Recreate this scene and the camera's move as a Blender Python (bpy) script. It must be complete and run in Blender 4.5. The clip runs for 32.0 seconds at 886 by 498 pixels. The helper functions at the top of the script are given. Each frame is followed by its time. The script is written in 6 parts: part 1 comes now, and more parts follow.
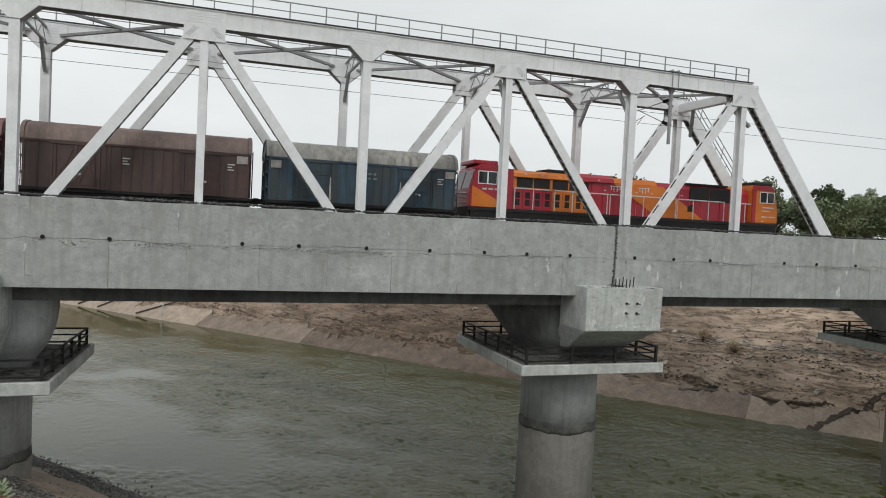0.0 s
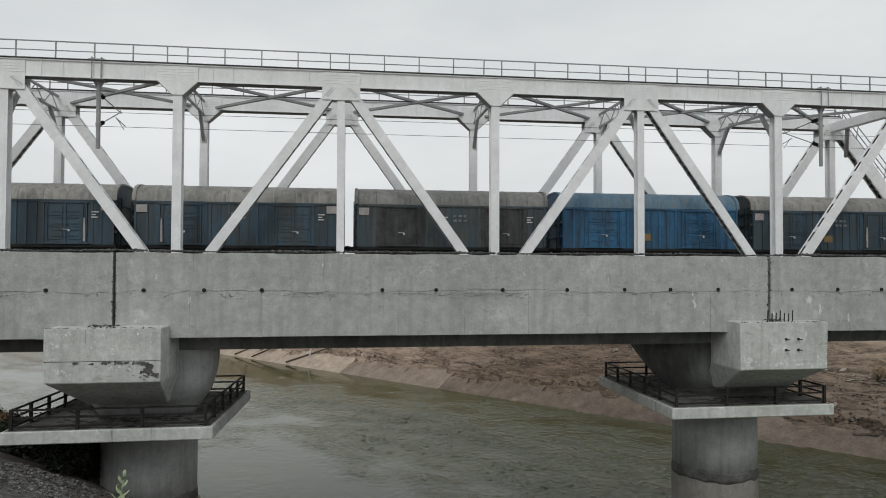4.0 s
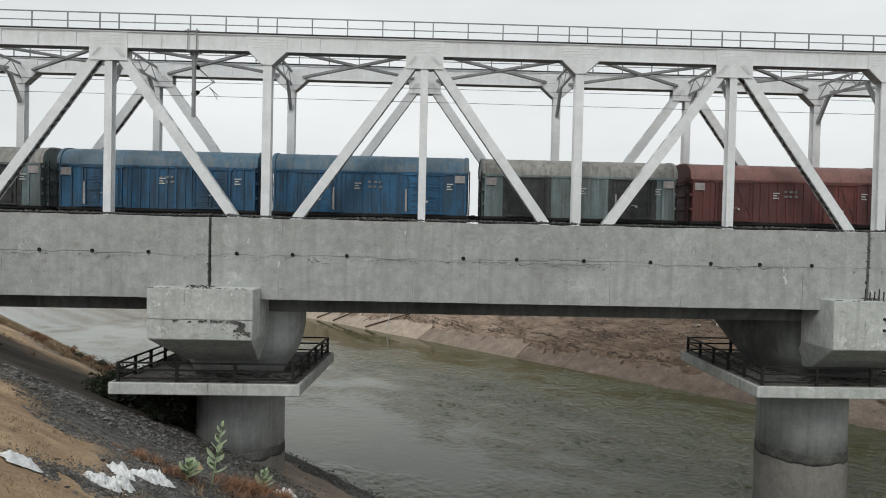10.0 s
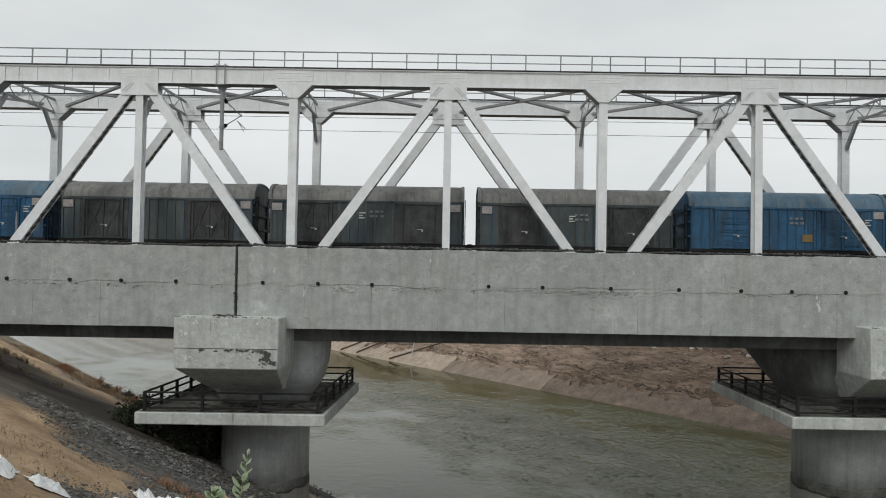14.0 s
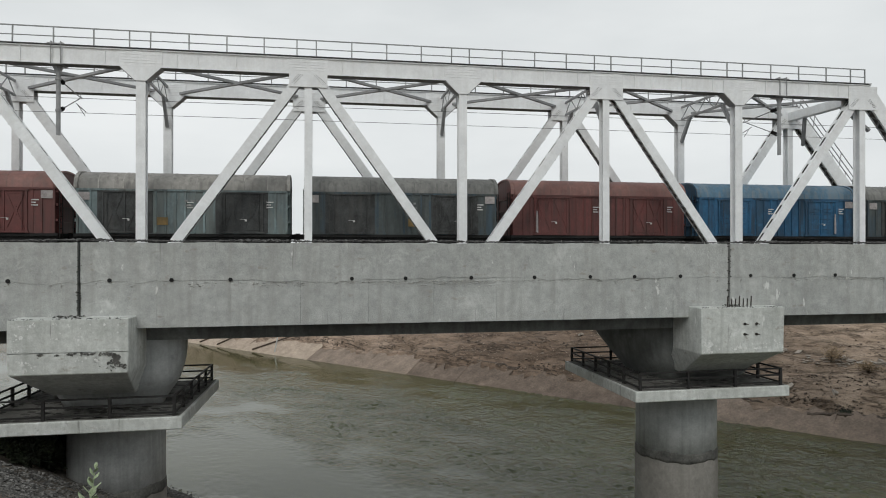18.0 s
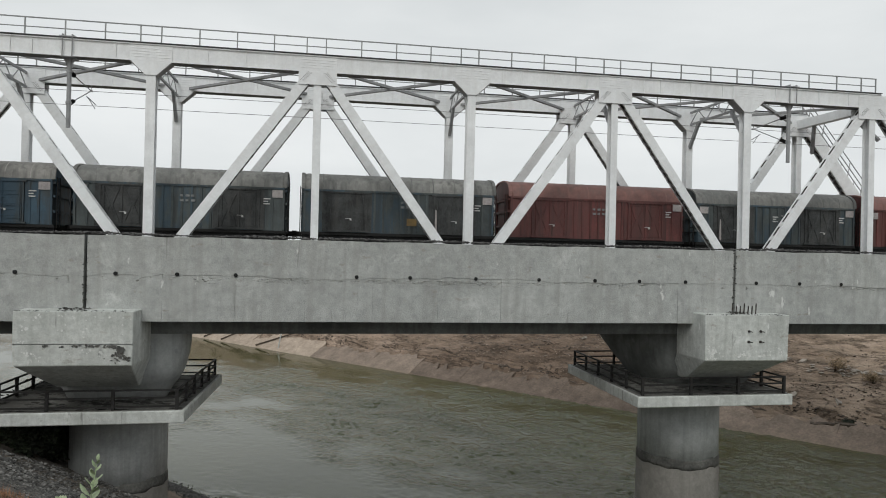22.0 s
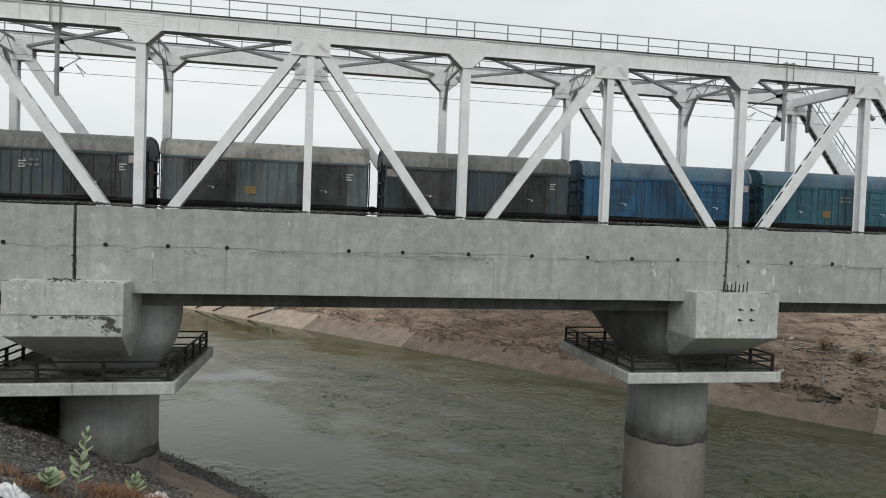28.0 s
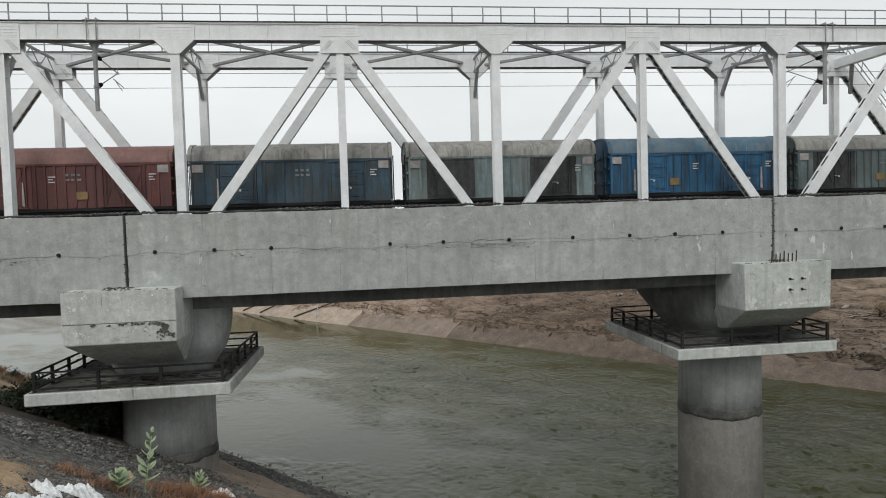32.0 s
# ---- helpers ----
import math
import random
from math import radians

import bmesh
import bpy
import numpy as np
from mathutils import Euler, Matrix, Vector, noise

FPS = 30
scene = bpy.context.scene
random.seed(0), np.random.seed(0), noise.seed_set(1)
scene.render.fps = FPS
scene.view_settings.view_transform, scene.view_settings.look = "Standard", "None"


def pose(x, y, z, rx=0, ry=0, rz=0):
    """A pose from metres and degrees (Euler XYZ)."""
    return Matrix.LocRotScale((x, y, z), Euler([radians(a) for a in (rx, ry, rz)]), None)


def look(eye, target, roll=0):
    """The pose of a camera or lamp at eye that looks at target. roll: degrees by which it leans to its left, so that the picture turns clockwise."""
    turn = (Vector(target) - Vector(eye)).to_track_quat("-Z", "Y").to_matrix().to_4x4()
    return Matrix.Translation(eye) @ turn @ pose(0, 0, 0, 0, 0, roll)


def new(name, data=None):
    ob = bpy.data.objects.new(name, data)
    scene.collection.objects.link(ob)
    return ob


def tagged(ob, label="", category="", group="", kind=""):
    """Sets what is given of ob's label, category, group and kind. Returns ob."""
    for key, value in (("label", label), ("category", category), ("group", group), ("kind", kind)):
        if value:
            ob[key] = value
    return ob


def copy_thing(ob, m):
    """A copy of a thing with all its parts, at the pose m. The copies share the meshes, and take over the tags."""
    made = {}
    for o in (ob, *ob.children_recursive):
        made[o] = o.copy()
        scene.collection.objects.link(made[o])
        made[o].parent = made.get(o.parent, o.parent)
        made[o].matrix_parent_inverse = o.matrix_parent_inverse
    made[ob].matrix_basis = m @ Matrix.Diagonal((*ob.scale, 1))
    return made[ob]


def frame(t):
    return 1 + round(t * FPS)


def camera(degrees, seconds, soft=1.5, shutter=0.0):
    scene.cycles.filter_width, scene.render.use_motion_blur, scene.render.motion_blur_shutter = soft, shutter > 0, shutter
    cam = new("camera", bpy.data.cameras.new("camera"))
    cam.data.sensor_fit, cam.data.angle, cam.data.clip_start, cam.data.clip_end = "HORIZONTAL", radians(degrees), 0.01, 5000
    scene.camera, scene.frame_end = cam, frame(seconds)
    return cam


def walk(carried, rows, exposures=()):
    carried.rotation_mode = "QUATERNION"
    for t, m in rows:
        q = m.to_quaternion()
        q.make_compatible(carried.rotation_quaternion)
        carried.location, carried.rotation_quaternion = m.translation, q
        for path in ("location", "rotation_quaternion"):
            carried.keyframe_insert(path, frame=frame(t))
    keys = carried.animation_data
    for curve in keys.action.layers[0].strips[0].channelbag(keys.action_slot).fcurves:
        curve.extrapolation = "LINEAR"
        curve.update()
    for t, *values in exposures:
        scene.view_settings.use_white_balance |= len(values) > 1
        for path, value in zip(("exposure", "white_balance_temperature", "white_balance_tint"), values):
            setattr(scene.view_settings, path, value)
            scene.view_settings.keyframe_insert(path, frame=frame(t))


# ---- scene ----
cam = camera(64.4, 32.0, soft=1.0)
PATH = [
    (0, (-0.133, -0.237, 12.34), (0.534, 1.647, 12.273), 2.8),
    (0.5, (-0.113, -0.264, 12.53), (0.636, 1.589, 12.449), 3.5),
    (1, (-0.212, -0.226, 12.386), (0.49, 1.646, 12.322), 2.5),
    (1.5, (-0.216, -0.23, 12.258), (0.206, 1.724, 12.191), 1.2),
    (2, (-0.235, -0.278, 12.216), (0.127, 1.686, 12.113), 1.8),
    (2.5, (-0.089, -0.325, 12.18), (0.239, 1.646, 12.098), -0.9),
    (3, (-0.222, -0.325, 12.174), (0.132, 1.641, 12.259), -1.7),
    (3.5, (-0.206, -0.085, 12.222), (0.121, 1.887, 12.287), -1.0),
    (5.5, (-0.155, -0.276, 12.178), (0.125, 1.704, 12.202), 2.9),
    (6, (-0.206, -0.256, 12.143), (0.075, 1.724, 12.144), 2.9),
    (6.5, (-0.169, -0.268, 12.148), (0.079, 1.717, 12.143), 3.0),
    (7, (-0.156, -0.264, 12.174), (0.094, 1.72, 12.175), 3.0),
    (7.5, (-0.318, -0.28, 12.193), (-0.095, 1.707, 12.211), 1.4),
    (8, (-0.13, -0.3, 12.152), (0.074, 1.689, 12.142), 0.2),
    (8.5, (-0.19, -0.268, 12.168), (-0.01, 1.723, 12.108), 0.4),
    (9, (-0.352, -0.289, 12.212), (-0.193, 1.705, 12.162), 1.0),
    (9.5, (-0.272, -0.123, 12.233), (-0.168, 1.874, 12.189), 1.0),
    (10, (-0.337, -0.295, 12.207), (-0.255, 1.703, 12.166), 1.3),
    (10.5, (-0.543, -0.316, 12.094), (-0.699, 1.678, 12.101), 0.2),
    (11, (-0.522, -0.466, 12.106), (-0.709, 1.526, 12.108), 2.4),
    (11.5, (-0.506, -0.334, 12.017), (-0.673, 1.659, 12.031), 2.1),
    (12, (-0.551, -0.334, 12.016), (-0.701, 1.66, 12.025), 2.8),
    (12.5, (-0.403, -0.06, 12.102), (-0.406, 1.94, 12.101), 1.0),
    (13, (-0.432, -0.19, 12.079), (-0.406, 1.81, 12.079), 0.2),
    (13.5, (-0.441, -0.272, 12.089), (-0.472, 1.727, 12.113), 1.7),
    (14, (-0.407, -0.212, 12.068), (-0.392, 1.787, 12.117), 1.0),
    (14.5, (-0.394, -0.277, 12.182), (-0.371, 1.723, 12.228), 1.6),
    (16.5, (-0.239, -0.211, 12.167), (0.568, 1.618, 12.223), 2.1),
    (17, (-0.304, -0.295, 12.385), (0.111, 1.662, 12.399), 0.3),
    (17.5, (-0.285, -0.325, 12.343), (0.133, 1.63, 12.339), 1.1),
    (18, (-0.312, -0.316, 12.337), (0.081, 1.645, 12.344), -0.0),
    (18.5, (-0.294, -0.26, 12.341), (0.116, 1.698, 12.33), 0.3),
    (19, (-0.284, -0.303, 12.345), (0.128, 1.654, 12.333), 1.3),
    (19.5, (-0.293, -0.282, 12.346), (0.098, 1.679, 12.33), 0.9),
    (20, (-0.328, -0.281, 12.326), (0.043, 1.684, 12.303), 0.6),
    (20.5, (-0.319, -0.265, 12.351), (0.04, 1.702, 12.319), 0.4),
    (21, (-0.288, -0.221, 12.39), (0.062, 1.748, 12.354), 0.4),
    (21.5, (-0.296, -0.263, 12.357), (0.065, 1.704, 12.332), 1.2),
    (22, (-0.312, -0.336, 12.354), (0.066, 1.628, 12.361), 1.3),
    (22.5, (-0.269, -0.306, 12.352), (0.116, 1.657, 12.351), 0.7),
    (23, (-0.27, -0.3, 12.353), (0.101, 1.665, 12.348), 0.8),
    (23.5, (-0.282, -0.297, 12.354), (0.084, 1.67, 12.343), 0.8),
    (24, (-0.266, -0.297, 12.376), (0.113, 1.666, 12.369), 0.8),
    (24.5, (-0.321, -0.3, 12.35), (0.07, 1.661, 12.359), 1.0),
    (25, (-0.276, -0.283, 12.373), (0.112, 1.679, 12.381), 0.9),
    (25.5, (-0.266, -0.322, 12.403), (0.112, 1.642, 12.408), 0.7),
    (27.5, (-0.263, -0.224, 12.403), (0.134, 1.736, 12.38), 2.0),
    (28, (-0.298, -0.235, 12.38), (0.102, 1.723, 12.314), 2.0),
    (28.5, (-0.283, -0.288, 12.36), (0.074, 1.678, 12.273), 1.5),
    (29, (-0.322, -0.27, 12.401), (0.014, 1.699, 12.296), 1.1),
    (29.5, (-0.315, -0.279, 12.409), (0.01, 1.692, 12.314), 0.7),
    (30, (-0.279, -0.3, 12.398), (0.042, 1.671, 12.294), 0.4),
    (30.5, (-0.27, -0.318, 12.434), (0.05, 1.654, 12.34), 0.3),
    (31, (-0.282, -0.226, 12.395), (0.064, 1.743, 12.344), 1.7),
    (31.5, (-0.311, -0.251, 12.374), (-0.006, 1.724, 12.299), 0.3),
    (32, (-0.371, -0.31, 12.301), (-0.08, 1.666, 12.208), -1.7),
]
EXPOSURE = [(0, 0), (1, .05), (2, .06), (3, -.11), (6, -.08), (7, 0), (8, 0), (9, .05), (10, .05), (11, -.03), (12, -.07), (13, -.05), (14, -.09), (14.6, -.1), (16.2, -.4), (16.5, -.4), (17, -.15), (18, -.03), (25, -.03), (28, .04), (29, .1), (30, .15), (31, .12), (32, .06)]
walk(cam, [(t, look(eye, target, roll)) for t, eye, target, roll in PATH], exposures=EXPOSURE)

# ---------------------------------------------------------------- light
world = bpy.data.worlds.new("overcast")
scene.world = world
world.use_nodes = True
wn, wl = world.node_tree.nodes, world.node_tree.links
wn.clear()
w_out = wn.new("ShaderNodeOutputWorld")
w_bg = wn.new("ShaderNodeBackground")
w_sky = wn.new("ShaderNodeTexSky")
w_sky.sky_type = "NISHITA"
w_sky.sun_disc = False
w_sky.sun_elevation = radians(52)
w_sky.sun_rotation = radians(200)
w_sat = wn.new("ShaderNodeHueSaturation")
w_sat.inputs["Saturation"].default_value = 0.12
w_sat.inputs["Value"].default_value = 0.10
w_co = wn.new("ShaderNodeTexCoord")
w_map = wn.new("ShaderNodeMapping")
w_map.inputs["Scale"].default_value = (1.0, 1.0, 3.2)
w_noise = wn.new("ShaderNodeTexNoise")
w_noise.inputs["Scale"].default_value = 1.7
w_noise.inputs["Detail"].default_value = 7
w_noise.inputs["Roughness"].default_value = 0.5
w_ramp = wn.new("ShaderNodeValToRGB")
w_ramp.color_ramp.elements[0].position = 0.34
w_ramp.color_ramp.elements[0].color = (0.66, 0.70, 0.715, 1)
w_ramp.color_ramp.elements[1].position = 0.72
w_ramp.color_ramp.elements[1].color = (0.885, 0.915, 0.92, 1)
w_mix = wn.new("ShaderNodeMixRGB")
w_mix.inputs["Fac"].default_value = 0.88
wl.new(w_sky.outputs[0], w_sat.inputs["Color"])
wl.new(w_co.outputs["Generated"], w_map.inputs[0])
wl.new(w_map.outputs[0], w_noise.inputs["Vector"])
wl.new(w_noise.outputs["Fac"], w_ramp.inputs[0])
wl.new(w_sat.outputs[0], w_mix.inputs[1])
wl.new(w_ramp.outputs[0], w_mix.inputs[2])
wl.new(w_mix.outputs[0], w_bg.inputs["Color"])
w_bg.inputs["Strength"].default_value = 1.0
wl.new(w_bg.outputs[0], w_out.inputs[0])
sun = new("sun", bpy.data.lights.new("sun", "SUN"))
sun.data.energy = 1.05
sun.data.angle = radians(25)
sun.data.color = (0.98, 0.975, 0.92)
sun.matrix_world = look((-25, -45, 62), (0, 20, 0))

# ---------------------------------------------------------------- materials


def material(name, base, dark, rough=0.7, metal=0.0, scale=1.0, fine=14.0, bump=0.15, amount=0.5, streak=0.0, streak_col=None, rand=0.0, contrast=(0.35, 0.7), spec=0.5, fixed=False, crack=0.0, second=None, drips=0.0):
    """Paint or mineral with stains at a coarse scale, grain at a fine one, and optional runs down the face."""
    m = bpy.data.materials.new(name)
    m.use_nodes = True
    n, l = m.node_tree.nodes, m.node_tree.links
    b = n["Principled BSDF"]
    b.inputs["Roughness"].default_value = rough
    b.inputs["Metallic"].default_value = metal
    b.inputs["Specular IOR Level"].default_value = spec
    co = n.new("ShaderNodeTexCoord")
    info = n.new("ShaderNodeObjectInfo")
    geo = n.new("ShaderNodeNewGeometry")
    shift = n.new("ShaderNodeVectorMath")
    shift.operation = "ADD"
    mul = n.new("ShaderNodeMath")
    mul.operation = "MULTIPLY"
    mul.inputs[1].default_value = 37.0
    l.new(info.outputs["Random"], mul.inputs[0])
    if fixed:
        l.new(geo.outputs["Position"], shift.inputs[0])
    else:
        l.new(co.outputs["Object"], shift.inputs[0])
        l.new(mul.outputs[0], shift.inputs[1])
    n1 = n.new("ShaderNodeTexNoise")
    n1.inputs["Scale"].default_value = scale
    n1.inputs["Detail"].default_value = 8
    n1.inputs["Roughness"].default_value = 0.62
    n2 = n.new("ShaderNodeTexNoise")
    n2.inputs["Scale"].default_value = fine
    n2.inputs["Detail"].default_value = 5
    for x in (n1, n2):
        l.new(shift.outputs[0], x.inputs["Vector"])
    ramp = n.new("ShaderNodeValToRGB")
    ramp.color_ramp.elements[0].position, ramp.color_ramp.elements[1].position = contrast
    ramp.color_ramp.elements[0].color = (*dark, 1)
    ramp.color_ramp.elements[1].color = (*base, 1)
    l.new(n1.outputs["Fac"], ramp.inputs[0])
    grain = n.new("ShaderNodeMapRange")
    grain.inputs["To Min"].default_value, grain.inputs["To Max"].default_value = 1 - amount * 0.5, 1 + amount * 0.5
    l.new(n2.outputs["Fac"], grain.inputs["Value"])
    mixg = n.new("ShaderNodeMixRGB")
    mixg.blend_type = "MULTIPLY"
    mixg.inputs["Fac"].default_value = 1
    l.new(ramp.outputs[0], mixg.inputs[1])
    l.new(grain.outputs[0], mixg.inputs[2])
    n4 = n.new("ShaderNodeTexNoise")
    n4.inputs["Scale"].default_value = scale * 5.5
    n4.inputs["Detail"].default_value = 10
    n4.inputs["Roughness"].default_value = 0.75
    l.new(shift.outputs[0], n4.inputs["Vector"])
    mid = n.new("ShaderNodeMapRange")
    mid.inputs["From Min"].default_value, mid.inputs["From Max"].default_value = 0.3, 0.7
    mid.inputs["To Min"].default_value, mid.inputs["To Max"].default_value = 1 - amount * 0.6, 1 + amount * 0.6
    l.new(n4.outputs["Fac"], mid.inputs["Value"])
    mixm = n.new("ShaderNodeMixRGB")
    mixm.blend_type = "MULTIPLY"
    mixm.inputs["Fac"].default_value = 1
    l.new(mixg.outputs[0], mixm.inputs[1])
    l.new(mid.outputs[0], mixm.inputs[2])
    col = mixm.outputs[0]
    if second:
        # older paint showing in upright patches
        mp = n.new("ShaderNodeMapping")
        mp.inputs["Scale"].default_value = (0.55, 0.55, 0.16)
        n5 = n.new("ShaderNodeTexNoise")
        n5.inputs["Scale"].default_value = 1.3
        n5.inputs["Detail"].default_value = 7
        n5.inputs["Roughness"].default_value = 0.7
        l.new(shift.outputs[0], mp.inputs[0])
        l.new(mp.outputs[0], n5.inputs["Vector"])
        r5 = n.new("ShaderNodeMapRange")
        r5.inputs["From Min"].default_value, r5.inputs["From Max"].default_value = 0.49, 0.57
        l.new(n5.outputs["Fac"], r5.inputs["Value"])
        m5 = n.new("ShaderNodeMixRGB")
        l.new(r5.outputs[0], m5.inputs["Fac"])
        l.new(col, m5.inputs[1])
        m5.inputs[2].default_value = (*second, 1)
        col = m5.outputs[0]
    if streak:
        mp = n.new("ShaderNodeMapping")
        mp.inputs["Scale"].default_value = (2.6, 2.6, 0.22)
        n3 = n.new("ShaderNodeTexNoise")
        n3.inputs["Scale"].default_value = 1.6
        n3.inputs["Detail"].default_value = 6
        l.new(shift.outputs[0], mp.inputs[0])
        l.new(mp.outputs[0], n3.inputs["Vector"])
        r3 = n.new("ShaderNodeValToRGB")
        r3.color_ramp.elements[0].position, r3.color_ramp.elements[1].position = 0.48, 0.72
        r3.color_ramp.elements[0].color = (0, 0, 0, 1)
        r3.color_ramp.elements[1].color = (streak, streak, streak, 1)
        l.new(n3.outputs["Fac"], r3.inputs[0])
        mx = n.new("ShaderNodeMixRGB")
        l.new(r3.outputs[0], mx.inputs["Fac"])
        l.new(col, mx.inputs[1])
        mx.inputs[2].default_value = (*(streak_col or dark), 1)
        col = mx.outputs[0]
    if crack:
        # pale lime patches, dark pits and hairline cracks
        for sc, p0, p1, cc, st in ((0.9, .60, .72, tuple(min(.75, c * 1.45) for c in base), crack), (2.2, .62, .70, tuple(c * .55 for c in dark), crack * .8), (26, .68, .74, (.10, .10, .095), crack)):
            nx = n.new("ShaderNodeTexNoise")
            nx.inputs["Scale"].default_value = sc
            nx.inputs["Detail"].default_value = 9
            nx.inputs["Roughness"].default_value = .7
            nx.inputs["Distortion"].default_value = .4
            l.new(shift.outputs[0], nx.inputs["Vector"])
            rr = n.new("ShaderNodeMapRange")
            rr.inputs["From Min"].default_value, rr.inputs["From Max"].default_value = p0, p1
            rr.inputs["To Max"].default_value = st
            l.new(nx.outputs["Fac"], rr.inputs["Value"])
            my = n.new("ShaderNodeMixRGB")
            l.new(rr.outputs[0], my.inputs["Fac"])
            l.new(col, my.inputs[1])
            my.inputs[2].default_value = (*cc, 1)
            col = my.outputs[0]
    if drips:
        # upright pale lime ticks, thin dark runs, brown scabs
        for sc, st, p0, p1, cc, k in (((2.4, 2.4, .95), 1.0, .66, .69, (.66, .67, .65), drips), ((5.5, 5.5, .35), 1.0, .65, .72, (.16, .158, .145), drips * .7), ((1.1, 1.1, 2.2), 1.6, .63, .71, (.25, .22, .185), drips * .65)):
            mp = n.new("ShaderNodeMapping")
            mp.inputs["Scale"].default_value = sc
            nx = n.new("ShaderNodeTexNoise")
            nx.inputs["Scale"].default_value = st
            nx.inputs["Detail"].default_value = 5
            nx.inputs["Roughness"].default_value = .6
            l.new(shift.outputs[0], mp.inputs[0])
            l.new(mp.outputs[0], nx.inputs["Vector"])
            rr = n.new("ShaderNodeMapRange")
            rr.inputs["From Min"].default_value, rr.inputs["From Max"].default_value = p0, p1
            rr.inputs["To Max"].default_value = k
            l.new(nx.outputs["Fac"], rr.inputs["Value"])
            my = n.new("ShaderNodeMixRGB")
            l.new(rr.outputs[0], my.inputs["Fac"])
            l.new(col, my.inputs[1])
            my.inputs[2].default_value = (*cc, 1)
            col = my.outputs[0]
    if rand:
        hv = n.new("ShaderNodeHueSaturation")
        mr = n.new("ShaderNodeMapRange")
        mr.inputs["To Min"].default_value, mr.inputs["To Max"].default_value = 1 - rand, 1 + rand
        l.new(info.outputs["Random"], mr.inputs["Value"])
        l.new(mr.outputs[0], hv.inputs["Value"])
        l.new(col, hv.inputs["Color"])
        col = hv.outputs[0]
    l.new(col, b.inputs["Base Color"])
    bp = n.new("ShaderNodeBump")
    bp.inputs["Strength"].default_value = bump
    bp.inputs["Distance"].default_value = 0.03
    l.new(n2.outputs["Fac"], bp.inputs["Height"])
    l.new(bp.outputs[0], b.inputs["Normal"])
    return m


def islands(m, spread):
    """Vary a material's brightness by mesh island."""
    n, l = m.node_tree.nodes, m.node_tree.links
    b = n["Principled BSDF"]
    src = b.inputs["Base Color"].links[0].from_socket
    geo = n.new("ShaderNodeNewGeometry")
    mr = n.new("ShaderNodeMapRange")
    mr.inputs["To Min"].default_value, mr.inputs["To Max"].default_value = 1 - spread, 1 + spread
    hv = n.new("ShaderNodeHueSaturation")
    l.new(geo.outputs["Random Per Island"], mr.inputs["Value"])
    l.new(mr.outputs[0], hv.inputs["Value"])
    l.new(src, hv.inputs["Color"])
    l.new(hv.outputs[0], b.inputs["Base Color"])
    return m


STEEL = material("silver_painted_steel", (0.83, 0.845, 0.855), (0.71, 0.72, 0.73), 0.45, 0.0, 0.7, 9, 0.05, 0.12, 0.25, (0.58, 0.57, 0.55))
STEEL_GREY = material("dull_grey_steel", (0.34, 0.345, 0.35), (0.23, 0.235, 0.24), 0.55, 0.0, 0.9, 10, 0.06, 0.2, 0.3, (0.16, 0.155, 0.15))
STEEL_INSIDE_SHADE = material("shaded_box_interior", (0.19, 0.18, 0.172), (0.09, 0.085, 0.08), 0.85, 0.0, 1.2, 12, 0.1, 0.4)
STEEL_DARK = material("weathered_steel_and_soffit_shade", (0.16, 0.16, 0.165), (0.09, 0.09, 0.09), 0.6, 0.0, 1.2, 12, 0.08, 0.3)
HANDRAIL = material("grey_handrail", (0.30, 0.31, 0.31), (0.20, 0.21, 0.21), 0.5, 0, 1, 12, 0.05, 0.2)
GRIME = material("black_grime", (0.075, 0.072, 0.065), (0.03, 0.03, 0.027), 0.95, 0, 3, 14, 0.4, 0.6)
IRON = material("dark_painted_iron", (0.016, 0.0145, 0.014), (0.008, 0.0075, 0.007), 0.7, 0.0, 2, 18, 0.1, 0.4)
CONCRETE = material("cast_concrete", (0.432, 0.443, 0.430), (0.335, 0.346, 0.336), 0.85, 0, 0.38, 24, 0.5, 0.42, 0.6, (0.29, 0.292, 0.275), fixed=True, crack=.6, drips=.8)
CONCRETE_PIER = material("pier_concrete", (0.46, 0.475, 0.47), (0.34, 0.352, 0.348), 0.85, 0, 0.6, 14, 0.25, 0.3, 0.5, (0.20, 0.205, 0.195), fixed=True, crack=.4)
CONCRETE_CAP = material("chalky_cap_concrete", (0.62, 0.64, 0.615), (0.44, 0.455, 0.435), 0.85, 0, 0.9, 22, 0.4, 0.35, 0.5, (0.30, 0.31, 0.29), fixed=True, crack=.8, drips=.9)
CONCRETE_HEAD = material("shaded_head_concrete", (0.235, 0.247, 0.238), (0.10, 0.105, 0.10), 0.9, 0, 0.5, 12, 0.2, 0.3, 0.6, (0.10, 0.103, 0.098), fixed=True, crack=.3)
CONCRETE_CRUST = islands(material("rough_grout", (0.44, 0.435, 0.41), (0.32, 0.315, 0.295), 0.95, 0, 2, 20, 0.4, 0.4), 0.3)
CONCRETE_GRIMY_SHADE = material("grimy_shaded_concrete", (0.20, 0.208, 0.20), (0.085, 0.088, 0.083), 0.9, 0, 0.5, 12, 0.25, 0.4, 0.7, (0.075, 0.077, 0.072), fixed=True, crack=.35)
LIME = material("pale_lime_crust", (0.74, 0.75, 0.73), (0.56, 0.57, 0.55), 0.9, 0, 3, 20, 0.3, 0.3)
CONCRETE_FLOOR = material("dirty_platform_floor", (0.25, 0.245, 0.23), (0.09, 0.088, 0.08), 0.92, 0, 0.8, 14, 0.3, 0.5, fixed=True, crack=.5)
